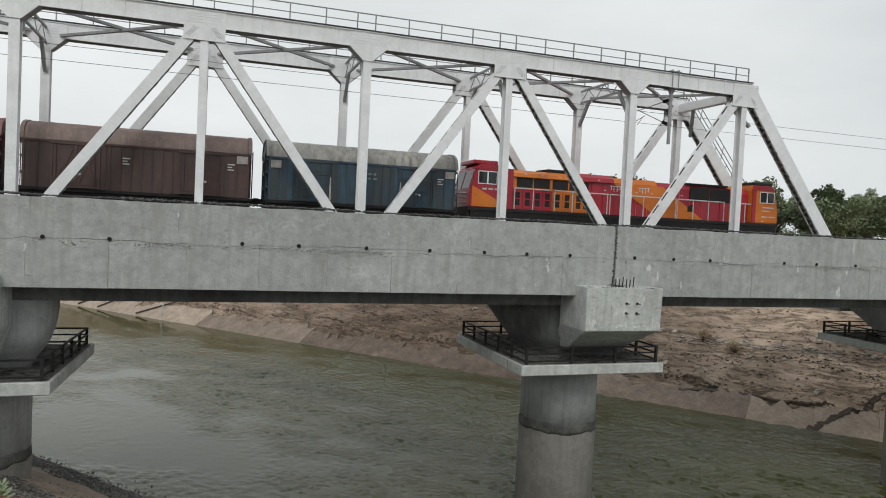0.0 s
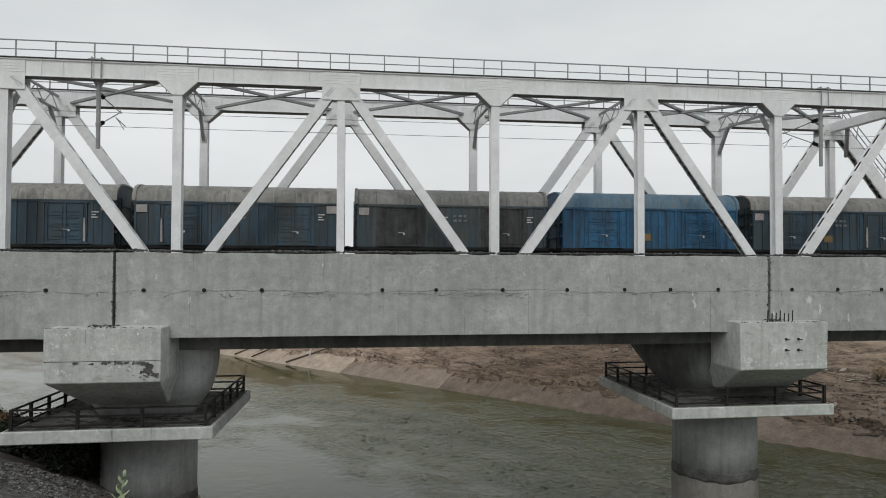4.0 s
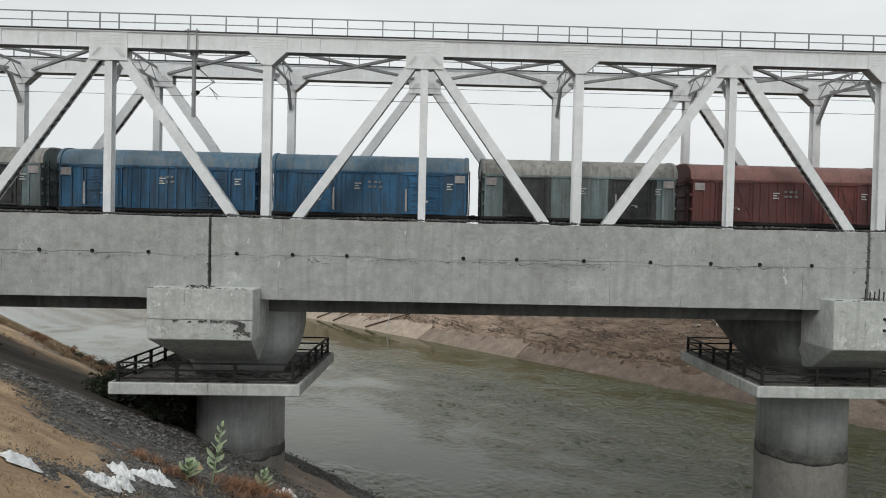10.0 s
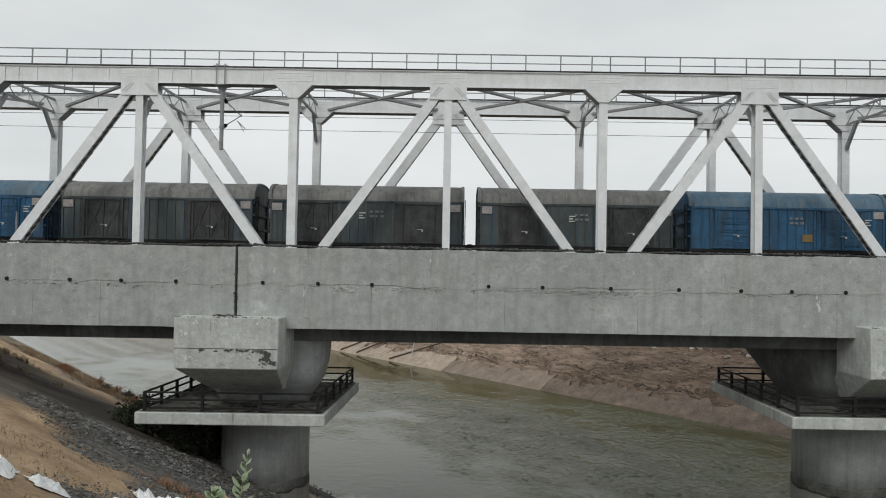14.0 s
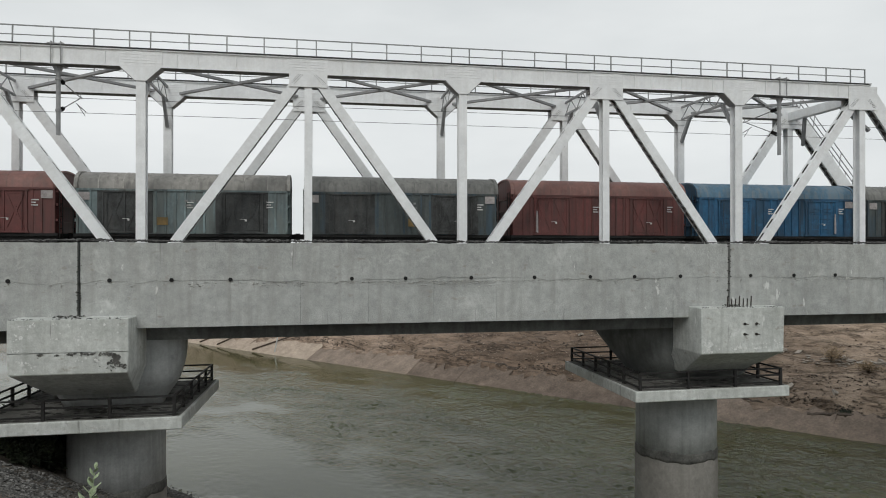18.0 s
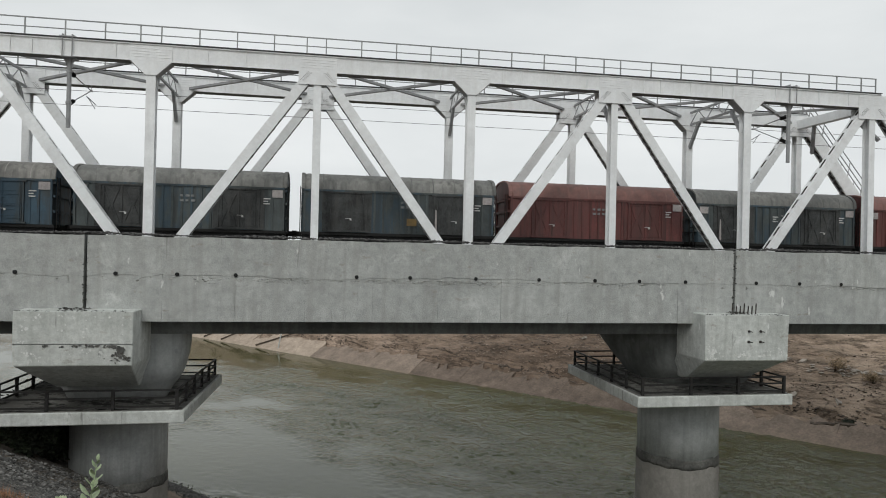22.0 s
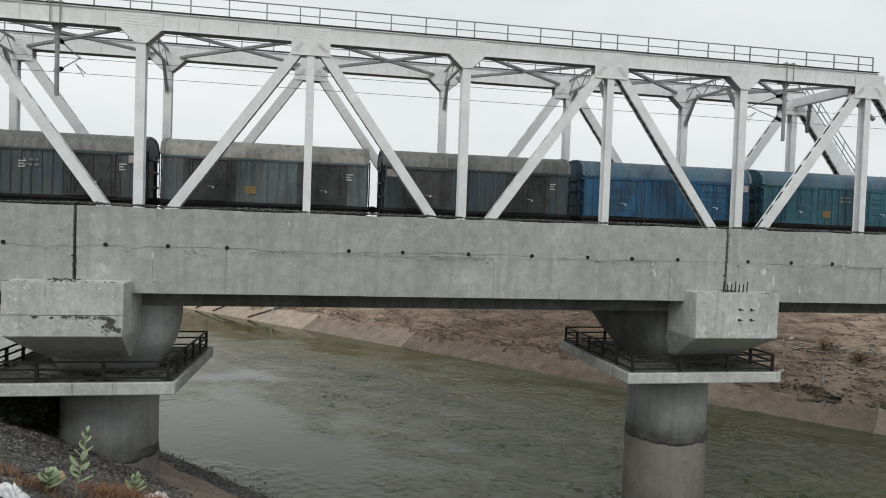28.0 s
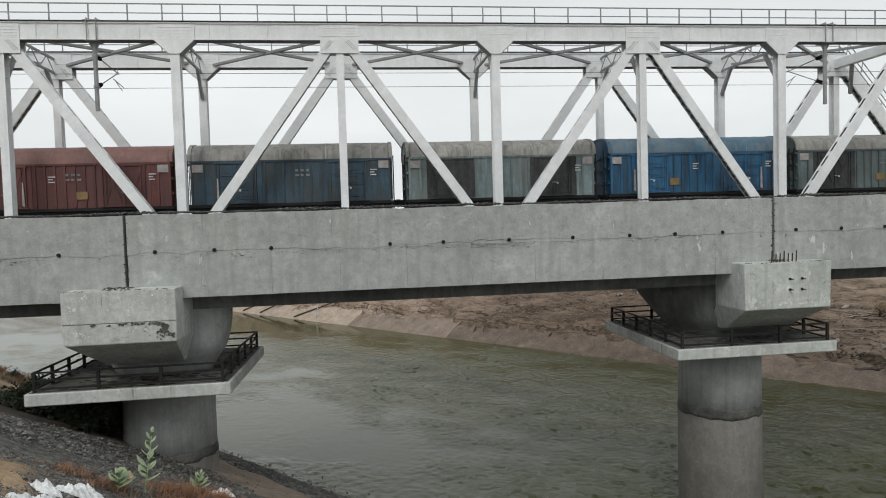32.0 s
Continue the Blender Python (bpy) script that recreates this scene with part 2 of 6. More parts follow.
CONCRETE_LOW = material("silted_concrete", (0.27, 0.257, 0.237), (0.19, 0.18, 0.165), 0.85, 0, 0.8, 10, 0.2, 0.3, 0.4, (0.16, 0.15, 0.135), fixed=True)
MUDLINE = material("dark_mud_stain", (0.14, 0.138, 0.128), (0.05, 0.05, 0.047), 0.9, 0, 1.8, 9, 0.25, 0.6)
HOLE = material("drain_hole", (0.012, 0.012, 0.012), (0.008, 0.008, 0.008), 0.9, 0, 3, 10, 0, 0.1)
RUST = material("rusty_iron", (0.06, 0.05, 0.045), (0.03, 0.027, 0.025), 0.8, 0.3, 4, 20, 0.2, 0.5)
RAILSTEEL = material("rail_steel", (0.16, 0.12, 0.10), (0.09, 0.07, 0.06), 0.45, 0.7, 3, 20, 0.1, 0.4)
SLEEPER = material("sleeper_concrete", (0.30, 0.29, 0.27), (0.2, 0.19, 0.18), 0.9, 0, 2, 14, 0.2, 0.3)
BALLAST = islands(material("ballast_stone", (0.10, 0.098, 0.095), (0.045, 0.044, 0.043), 0.9, 0, 3, 20, 0.3, 0.5), 0.6)
WHITE = material("white_marking", (0.66, 0.66, 0.64), (0.42, 0.42, 0.41), 0.6, 0, 3, 20, 0.05, 0.25)
FADED = material("faded_marking", (0.26, 0.27, 0.27), (0.13, 0.135, 0.135), 0.7, 0, 5, 20, 0.05, 0.4)
PALE_PANEL = material("pale_pink_panel", (0.42, 0.385, 0.375), (0.26, 0.24, 0.235), 0.7, 0, 4, 20, 0.05, 0.35)
YELLOW = material("ochre_marking", (0.27, 0.17, 0.055), (0.16, 0.11, 0.045), 0.6, 0, 3, 20, 0.05, 0.25)


def paint(name, base, dark, dirt, second=None):
    return material(name, base, dark, 0.6, 0, 0.55, 7, 0.08, 0.35, 0.85, dirt, 0.14, crack=.38, second=second)


P_RED = paint("red_oxide_paint", (0.150, 0.044, 0.040), (0.085, 0.030, 0.027), (0.055, 0.028, 0.025), (0.105, 0.038, 0.034))
P_BROWN = paint("brown_oxide_paint", (0.085, 0.046, 0.040), (0.052, 0.032, 0.029), (0.042, 0.030, 0.027))
P_BLUE = paint("blue_wagon_paint", (0.022, 0.128, 0.255), (0.018, 0.076, 0.152), (0.018, 0.032, 0.05), (0.024, 0.066, 0.115))
P_SLATE = paint("slate_blue_paint", (0.040, 0.085, 0.125), (0.026, 0.050, 0.070), (0.022, 0.030, 0.036), (0.042, 0.052, 0.056))
P_GREY = paint("grey_green_paint", (0.072, 0.086, 0.085), (0.042, 0.051, 0.052), (0.026, 0.029, 0.029), (0.040, 0.066, 0.086))
P_PALE = paint("faded_teal_paint", (0.20, 0.265, 0.275), (0.13, 0.17, 0.175), (0.075, 0.08, 0.078), (0.145, 0.17, 0.165))
P_WORN = paint("worn_grey_paint", (0.13, 0.172, 0.18), (0.08, 0.105, 0.108), (0.05, 0.053, 0.052), (0.085, 0.098, 0.096))
P_TEAL = paint("teal_paint", (0.042, 0.14, 0.19), (0.027, 0.085, 0.115), (0.03, 0.05, 0.058))
R_GREY = paint("dusty_grey_roof", (0.33, 0.315, 0.29), (0.21, 0.205, 0.192), (0.12, 0.115, 0.11))
R_DARK = paint("sooty_roof", (0.225, 0.222, 0.207), (0.13, 0.132, 0.127), (0.085, 0.085, 0.08))
R_RED = paint("red_roof", (0.26, 0.125, 0.108), (0.17, 0.085, 0.074), (0.16, 0.10, 0.09))
R_BROWN = paint("brown_roof", (0.25, 0.175, 0.15), (0.16, 0.11, 0.098), (0.13, 0.10, 0.092))
R_BLUE = paint("blue_roof", (0.075, 0.165, 0.25), (0.06, 0.11, 0.155), (0.15, 0.17, 0.18), (0.11, 0.165, 0.21))
UNDER = material("sooty_underframe", (0.013, 0.0125, 0.012), (0.006, 0.006, 0.006), 0.85, 0, 2, 14, 0.2, 0.4)
DOOR_DARK = material("grimy_door", (0.062, 0.066, 0.066), (0.022, 0.023, 0.023), 0.75, 0, 1.8, 12, 0.2, 0.6, 0.5, (0.08, 0.077, 0.072))
L_RED = material("loco_red_paint", (0.42, 0.022, 0.042), (0.31, 0.02, 0.034), 0.35, 0, 0.7, 10, 0.03, 0.12)
L_ORANGE = material("loco_orange_paint", (0.68, 0.20, 0.022), (0.56, 0.15, 0.02), 0.35, 0, 0.7, 10, 0.03, 0.12)
GRILLE = material("dark_grille", (0.022, 0.022, 0.022), (0.012, 0.012, 0.012), 0.6, 0.2, 4, 30, 0.2, 0.4)
GLASS = material("dark_cab_glass", (0.02, 0.025, 0.028), (0.015, 0.018, 0.02), 0.08, 0, 1, 5, 0, 0.05)
LEAF = islands(material("tree_leaf", (0.185, 0.235, 0.125), (0.12, 0.155, 0.08), 0.65, 0, 0.5, 6, 0.1, 0.3), 0.45)
LEAF_DRY = islands(material("dry_grass", (0.33, 0.245, 0.15), (0.17, 0.115, 0.068), 0.9, 0, 0.9, 6, 0.1, 0.3), 0.45)
LEAF_PALE = islands(material("milkweed_leaf", (0.42, 0.49, 0.32), (0.26, 0.33, 0.19), 0.7, 0, 6, 25, 0.1, 0.3), 0.25)
TWIG = islands(material("dead_orange_twig", (0.27, 0.135, 0.07), (0.13, 0.065, 0.036), 0.9, 0, 2, 10, 0.1, 0.3), 0.4)
LEDGE = islands(material("dark_ledge_stone_and_shade", (0.15, 0.117, 0.092), (0.06, 0.048, 0.04), 0.95, 0, 2, 12, 0.4, 0.5), 0.5)
LEAF_BUSH = islands(material("scrub_leaf", (0.035, 0.050, 0.022), (0.014, 0.018, 0.011), 0.75, 0, 1.2, 8, 0.1, 0.3), 0.5)
BARK = material("bark", (0.11, 0.085, 0.06), (0.055, 0.042, 0.032), 0.9, 0, 2, 18, 0.5, 0.5)
PLASTIC = material("white_plastic_sack", (0.78, 0.79, 0.79), (0.50, 0.51, 0.53), 0.45, 0, 3, 16, 0.3, 0.25, contrast=(0.3, 0.5))
HOSE = material("pale_green_pipe", (0.40, 0.44, 0.39), (0.33, 0.37, 0.32), 0.5, 0, 3, 20, 0.1, 0.2)
CARDBOARD = material("tan_scrap", (0.46, 0.33, 0.19), (0.30, 0.20, 0.11), 0.8, 0, 5, 20, 0.1, 0.3)
RUBBLE = islands(material("grey_rubble", (0.185, 0.180, 0.170), (0.045, 0.044, 0.042), 0.95, 0, 2, 14, 0.4, 0.5), 0.65)
BANKSTONE = islands(material("bank_stone", (0.27, 0.215, 0.175), (0.15, 0.118, 0.095), 0.95, 0, 2, 12, 0.4, 0.5), 0.45)
# one lining in three brightnesses; the bank's light and shade is in the colour
LINING_BRIGHT = material("bright_canal_lining", (0.46, 0.37, 0.295), (0.30, 0.24, 0.19), 0.9, 0, 0.7, 6, 0.45, 0.4, 0.0, fixed=True, crack=.4)
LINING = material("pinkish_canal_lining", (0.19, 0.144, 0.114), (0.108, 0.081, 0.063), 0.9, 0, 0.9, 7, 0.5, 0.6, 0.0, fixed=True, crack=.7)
LINING_MID = material("mid_bright_canal_lining", (0.29, 0.226, 0.18), (0.175, 0.136, 0.108), 0.9, 0, 0.8, 7, 0.5, 0.5, 0.0, fixed=True, crack=.55)
BROKEN = material("pale_broken_concrete", (0.45, 0.41, 0.36), (0.30, 0.26, 0.22), 0.9, 0, 1.5, 10, 0.4, 0.4)

# ---------------------------------------------------------------- mesh helpers


def finish(name, bm, mat, smooth=False):
    me = bpy.data.meshes.new(name)
    bm.normal_update()
    bm.to_mesh(me)
    bm.free()
    if smooth:
        for p in me.polygons:
            p.use_smooth = True
    for x in mat if isinstance(mat, (list, tuple)) else [mat]:
        me.materials.append(x)
    return me


def part(name, bm, mat, parent, label="", smooth=False, at=None):
    me = bm if isinstance(bm, bpy.types.Mesh) else finish(name, bm, mat, smooth)
    ob = new(name, me)
    ob.parent = parent
    if at is not None:
        ob.matrix_basis = at
    if label:
        ob["label"] = label
    return ob


def thing(name, label, category, group="", kind="", at=None):
    ob = new(name)
    if at is not None:
        ob.matrix_basis = at
    return tagged(ob, label, category, group, kind)


def box(bm, lo, hi):
    x0, y0, z0 = lo
    x1, y1, z1 = hi
    v = [bm.verts.new(p) for p in ((x0, y0, z0), (x1, y0, z0), (x1, y1, z0), (x0, y1, z0), (x0, y0, z1), (x1, y0, z1), (x1, y1, z1), (x0, y1, z1))]
    for f in ((3, 2, 1, 0), (4, 5, 6, 7), (0, 1, 5, 4), (1, 2, 6, 5), (2, 3, 7, 6), (3, 0, 4, 7)):
        bm.faces.new([v[i] for i in f])
    return v


def beam(bm, p, q, w, h, side=(0, 1, 0)):
    """A bar from p to q; w across the bar and square to side, h along side."""
    p, q, s = Vector(p), Vector(q), Vector(side)
    d = (q - p).normalized()
    a = d.cross(s).normalized() * (w / 2)
    b = a.cross(d).normalized() * (h / 2)
    v = [bm.verts.new(c + i * a + j * b) for c in (p, q) for i, j in ((-1, -1), (1, -1), (1, 1), (-1, 1))]
    for f in ((3, 2, 1, 0), (4, 5, 6, 7), (0, 1, 5, 4), (1, 2, 6, 5), (2, 3, 7, 6), (3, 0, 4, 7)):
        bm.faces.new([v[i] for i in f])


def rod(bm, p, q, r, r2=None, n=6):
    p, q = Vector(p), Vector(q)
    d = (q - p).normalized()
    a = d.orthogonal().normalized()
    b = d.cross(a)
    r2 = r if r2 is None else r2
    A = [bm.verts.new(p + (a * math.cos(k * 2 * math.pi / n) + b * math.sin(k * 2 * math.pi / n)) * r) for k in range(n)]
    B = [bm.verts.new(q + (a * math.cos(k * 2 * math.pi / n) + b * math.sin(k * 2 * math.pi / n)) * r2) for k in range(n)]
    for k in range(n):
        bm.faces.new((A[k], A[(k + 1) % n], B[(k + 1) % n], B[k]))
    bm.faces.new(A[::-1])
    bm.faces.new(B)


def prism(bm, poly, y0, y1):
    """A plate with outline poly in x and z, from y0 to y1."""
    a = [bm.verts.new((x, y0, z)) for x, z in poly]
    b = [bm.verts.new((x, y1, z)) for x, z in poly]
    n = len(poly)
    bm.faces.new(a)
    bm.faces.new(b[::-1])
    for i in range(n):
        bm.faces.new((a[i], b[i], b[(i + 1) % n], a[(i + 1) % n]))


def loft(bm, rings, cap=True):
    """Skin closed rings of equal length."""
    vs = [[bm.verts.new(p) for p in r] for r in rings]
    n = len(rings[0])
    for a, b in zip(vs, vs[1:]):
        for i in range(n):
            bm.faces.new((a[i], a[(i + 1) % n], b[(i + 1) % n], b[i]))
    if cap:
        bm.faces.new(vs[0][::-1])
        bm.faces.new(vs[-1])
    return vs


def stones(bm, spots, rng, flat=0.7):
    """Broken stones: squashed, jittered octahedra-like lumps; spots of (x, y, z, size)."""
    for x, y, z, s in spots:
        a = rng.random() * 6.28
        top = bm.verts.new((x + rng.uniform(-.2, .2) * s, y + rng.uniform(-.2, .2) * s, z + s * flat * rng.uniform(.5, .9)))
        bot = bm.verts.new((x, y, z - s * flat * 0.6))
        ring = []
        for k in range(5):
            r = s * rng.uniform(.55, 1.05)
            ring.append(bm.verts.new((x + r * math.cos(a + k * 1.2566), y + r * math.sin(a + k * 1.2566), z + s * rng.uniform(-.25, .35) * flat)))
        for k in range(5):
            bm.faces.new((ring[k], ring[(k + 1) % 5], top))
            bm.faces.new((ring[(k + 1) % 5], ring[k], bot))


# ---------------------------------------------------------------- ground and canal
WATER = -1.6
N_S = (0.768, 0.640)           # across the canal
N_U = (-0.640, 0.768)          # along it, upstream
S_NEAR, S_FAR = 21.7, 59.2
RAIL = 12.05


def sstep(a, b, x):
    k = min(1, max(0, (x - a) / (b - a)))
    return k * k * (3 - 2 * k)


def height(x, y):
    s = x * N_S[0] + y * N_S[1]
    u = x * N_U[0] + y * N_U[1]
    if s < -1.5:
        z = 10.75 - 0.12 * sstep(-1.5, -9, s)
    elif s < S_NEAR + 5:
        z = 10.75 - (s + 1.5) * 0.532
    elif s < S_FAR - 4:
        z = -4.2
    else:
        z = min(11.3, WATER + (s - S_FAR) * 0.52)
        z -= .34 * (1 - sstep(S_FAR + 2.8, S_FAR + 3.4, s))
        z += sstep(S_FAR + 3.1, S_FAR + 4.2, s) * (.34 * noise.noise((s * .8 + .5 * noise.noise((x * .08, y * .08, 3.0)), u * .07, 2.2)) + .20 * noise.noise((x * .5, y * .5, 9.0)) + .13 * noise.noise((x * 1.5, y * 1.5, 5.0)))
        lip = S_FAR + 3.6 + 1.3 * noise.noise((u * .10, 6.1, 0)) + .35 * noise.noise((u * .8, 2.1, 0))
        z -= .75 * max(0, 1 - abs(s - lip) / .55) * sstep(-.25, .05, noise.noise((u * .16, 8.8, 1.0)))
    if s < S_NEAR - 1 or s > S_FAR + 1.5:
        k = sstep(S_NEAR - 1, S_NEAR - 6, s) if s < 40 else sstep(S_FAR + 1.5, S_FAR + 7, s)
        z += k * (noise.noise((x * .22, y * .22, 1.3)) * 0.35 + noise.noise((x * .9, y * .9, 4.1)) * 0.10)
        z += k * noise.noise((x * .05, y * .05, 7.7)) * 0.5
        if -2 < x < 3 and -3 < y < 3:
            z = min(z, 10.9)
    # railway embankments behind the abutments
    if s > 76 or x < -36:
        k = sstep(76, 82, s) if s > 0 else sstep(36, 41, -x)
        e = (RAIL - 0.65) - max(0, abs(y - 38.2) - 3.6) * 0.6
        if abs(y - 38.2) < 20:
            z = max(z, z + k * (e - z))
    return z


def axis(spans):
    out = []
    for a, b, step in spans:
        k = a
        while k < b - 1e-6:
            out.append(k)
            k += step
    return out + [spans[-1][1]]


def ground():
    S = axis([(-1800, -300, 250), (-300, -60, 40), (-60, -12, 6), (-12, -2, 1), (-2, 24, 0.4), (24, 56, 4), (56, 73, 0.35), (73, 86, 0.7), (86, 130, 4), (130, 400, 30), (400, 2400, 250)])
    U = axis([(-1800, -300, 250), (-300, -90, 30), (-90, -40, 3), (-40, -4, 1.0), (-4, 45, 0.45), (45, 90, 0.9), (90, 180, 6), (180, 420, 30), (420, 2400, 250)])
    verts, faces = [], []
    for s in S:
        for u in U:
            x, y = s * N_S[0] + u * N_U[0], s * N_S[1] + u * N_U[1]
            verts.append((x, y, height(x, y)))
    n = len(U)
    for i in range(len(S) - 1):
        for j in range(n - 1):
            a = i * n + j
            faces.append((a, a + 1, a + n + 1, a + n))
    me = bpy.data.meshes.new("ground")
    me.from_pydata(verts, [], faces)
    me.polygons.foreach_set("use_smooth", [True] * len(faces))
    me.update()
    me.materials.append(earth())
    return tagged(new("ground", me), "sloping earthen canal banks of tan soil and dark cinders", "ground", kind="structure")


def earth():
    """Tan soil, grey cinders on the near bank, stony rows on the far one."""
    m = bpy.data.materials.new("bank_earth")
    m.use_nodes = True
    n, l = m.node_tree.nodes, m.node_tree.links
    b = n["Principled BSDF"]
    b.inputs["Roughness"].default_value = 0.95
    co = n.new("ShaderNodeTexCoord")

    def tex(scale, detail=8, stretch=None):
        t = n.new("ShaderNodeTexNoise")
        t.inputs["Scale"].default_value = scale
        t.inputs["Detail"].default_value = detail
        t.inputs["Roughness"].default_value = 0.65
        src = co.outputs["Object"]
        if stretch:
            mp = n.new("ShaderNodeMapping")
            mp.vector_type = "TEXTURE"
            mp.inputs["Rotation"].default_value = (0, 0, radians(39.8))
            mp.inputs["Scale"].default_value = tuple(1 / k for k in stretch)
            l.new(src, mp.inputs[0])
            src = mp.outputs[0]
        l.new(src, t.inputs["Vector"])
        return t.outputs["Fac"]

    def ramp(src, *stops):
        r = n.new("ShaderNodeValToRGB")
        e = r.color_ramp.elements
        while len(e) < len(stops):
            e.new(0.5)
        for k, (p, c) in enumerate(stops):
            e[k].position, e[k].color = p, (*c, 1)
        l.new(src, r.inputs[0])
        return r.outputs[0]

    def mix(f, a, c, mode="MIX"):
        x = n.new("ShaderNodeMixRGB")
        x.blend_type = mode
        for k, v in enumerate((f, a, c)):
            if isinstance(v, (int, float)):
                x.inputs[k].default_value = v
            else:
                l.new(v, x.inputs[k])
        return x.outputs[0]

    def across():
        d = n.new("ShaderNodeVectorMath")
        d.operation = "DOT_PRODUCT"
        d.inputs[1].default_value = (*N_S, 0)
        l.new(co.outputs["Object"], d.inputs[0])
        return d.outputs["Value"]

    def math_(op, a, c):
        x = n.new("ShaderNodeMath")
        x.operation = op
        for k, v in enumerate((a, c)):
            if isinstance(v, (int, float)):
                x.inputs[k].default_value = v
            else:
                l.new(v, x.inputs[k])
        return x.outputs[0]

    s = across()
    du = n.new("ShaderNodeVectorMath")
    du.operation = "DOT_PRODUCT"
    du.inputs[1].default_value = (*N_U, 0)
    l.new(co.outputs["Object"], du.inputs[0])
    u = du.outputs["Value"]
    wob = math_("MULTIPLY", math_("SUBTRACT", tex(0.35, 6), 0.5), 7.0)
    sw_ = math_("ADD", s, math_("MULTIPLY", wob, .35))
    tan = ramp(tex(0.8), (0.3, (0.215, 0.14, 0.08)), (0.5, (0.38, 0.262, 0.155)), (0.7, (0.56, 0.40, 0.25)))
    strip = ramp(tex(0.9), (0.3, (0.17, 0.13, 0.10)), (0.7, (0.34, 0.27, 0.215)))
    olive = ramp(tex(1.1), (0.3, (0.19, 0.147, 0.095)), (0.7, (0.41, 0.325, 0.215)))
    cinder = ramp(tex(5.0), (0.36, (0.03, 0.029, 0.028)), (0.55, (0.11, 0.105, 0.097)), (0.70, (0.24, 0.215, 0.18)))
    path = ramp(tex(0.5, 6, (0.3, 3, 1)), (0.3, (0.055, 0.048, 0.042)), (0.7, (0.165, 0.138, 0.11)))
    far = ramp(tex(0.5, 10, (1.6, 0.5, 1)), (0.3, (0.16, 0.125, 0.096)), (0.5, (0.285, 0.223, 0.178)), (0.72, (0.42, 0.342, 0.285)))

    def band(a, c, sw=None):
        sw = sw_ if sw is None else sw
        mr = n.new("ShaderNodeMapRange")
        mr.inputs["From Min"].default_value, mr.inputs["From Max"].default_value = a, c
        l.new(sw, mr.inputs["Value"])
        return mr.outputs[0]

    col = mix(band(0.0, 0.5), olive, tan)
    col = mix(band(3.2, 3.9), col, cinder)
    reach = math_("ADD", u, math_("MULTIPLY", wob, .5))
    col = mix(band(20, 23, reach), col, path)
    col = mix(math_("MULTIPLY", band(5.5, 8.0), band(36, 42, reach)), col, tan)
    col = mix(math_("MULTIPLY", band(12.8, 13.6), band(17.5, 19.5, reach)), col, strip)
    col = mix(math_("MULTIPLY", band(16.6, 17.3), band(38, 34, reach)), col, cinder)
    verge = ramp(tex(0.9, 9, (1, .5, 1)), (0.34, (0.065, 0.05, 0.037)), (0.5, (0.19, 0.14, 0.09)), (0.68, (0.36, 0.28, 0.19)))
    col = mix(math_("MULTIPLY", band(13.2, 14.0), band(36, 39, reach)), col, verge)
    far = mix(1.0, far, ramp(tex(1.3, 12, (2.4, .5, 1)), (0.34, (0.52, 0.51, 0.49)), (0.46, (0.95, 0.94, 0.92)), (0.66, (1.3, 1.28, 1.25))), "MULTIPLY")
    for sc, st in ((0.22, (2.2, .40, 1)),):
        far = mix(1.0, far, ramp(tex(sc, 9, st), (0.475, (1, 1, 1)), (0.496, (0.42, 0.40, 0.38)), (0.504, (0.42, 0.40, 0.38)), (0.525, (1, 1, 1))), "MULTIPLY")
    # brightness painted along the bank: lifted under the approach girder, shaded mid-stretch
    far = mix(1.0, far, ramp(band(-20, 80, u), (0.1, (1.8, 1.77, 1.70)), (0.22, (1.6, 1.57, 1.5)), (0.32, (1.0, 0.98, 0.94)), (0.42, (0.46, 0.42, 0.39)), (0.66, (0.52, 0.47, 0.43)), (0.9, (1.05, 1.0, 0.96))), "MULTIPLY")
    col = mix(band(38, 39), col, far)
    col = mix(1.0, col, ramp(tex(14, 4), (0.3, (0.72, 0.72, 0.72)), (0.7, (1.2, 1.2, 1.2))), "MULTIPLY")
    l.new(col, b.inputs["Base Color"])
    bp = n.new("ShaderNodeBump")
    bp.inputs["Strength"].default_value = 0.7
    bp.inputs["Distance"].default_value = 0.12
    l.new(tex(4.5, 10), bp.inputs["Height"])
    l.new(bp.outputs[0], b.inputs["Normal"])
    return m


def lumps(x, y, seed):
    """Smooth gradient noise over arrays, about -0.5 to 0.5."""
    g = np.random.default_rng(seed).random((256, 256)) * 2 * math.pi
    xi, yi = np.floor(x).astype(int), np.floor(y).astype(int)
    fx, fy = x - xi, y - yi

    def corner(i, j):
        t = g[(xi + i) % 256, (yi + j) % 256]
        return np.cos(t) * (fx - i) + np.sin(t) * (fy - j)

    wx, wy = fx * fx * fx * (fx * (fx * 6 - 15) + 10), fy * fy * fy * (fy * (fy * 6 - 15) + 10)
    p = corner(0, 0) * (1 - wx) + corner(1, 0) * wx
    q = corner(0, 1) * (1 - wx) + corner(1, 1) * wx
    return p * (1 - wy) + q * wy


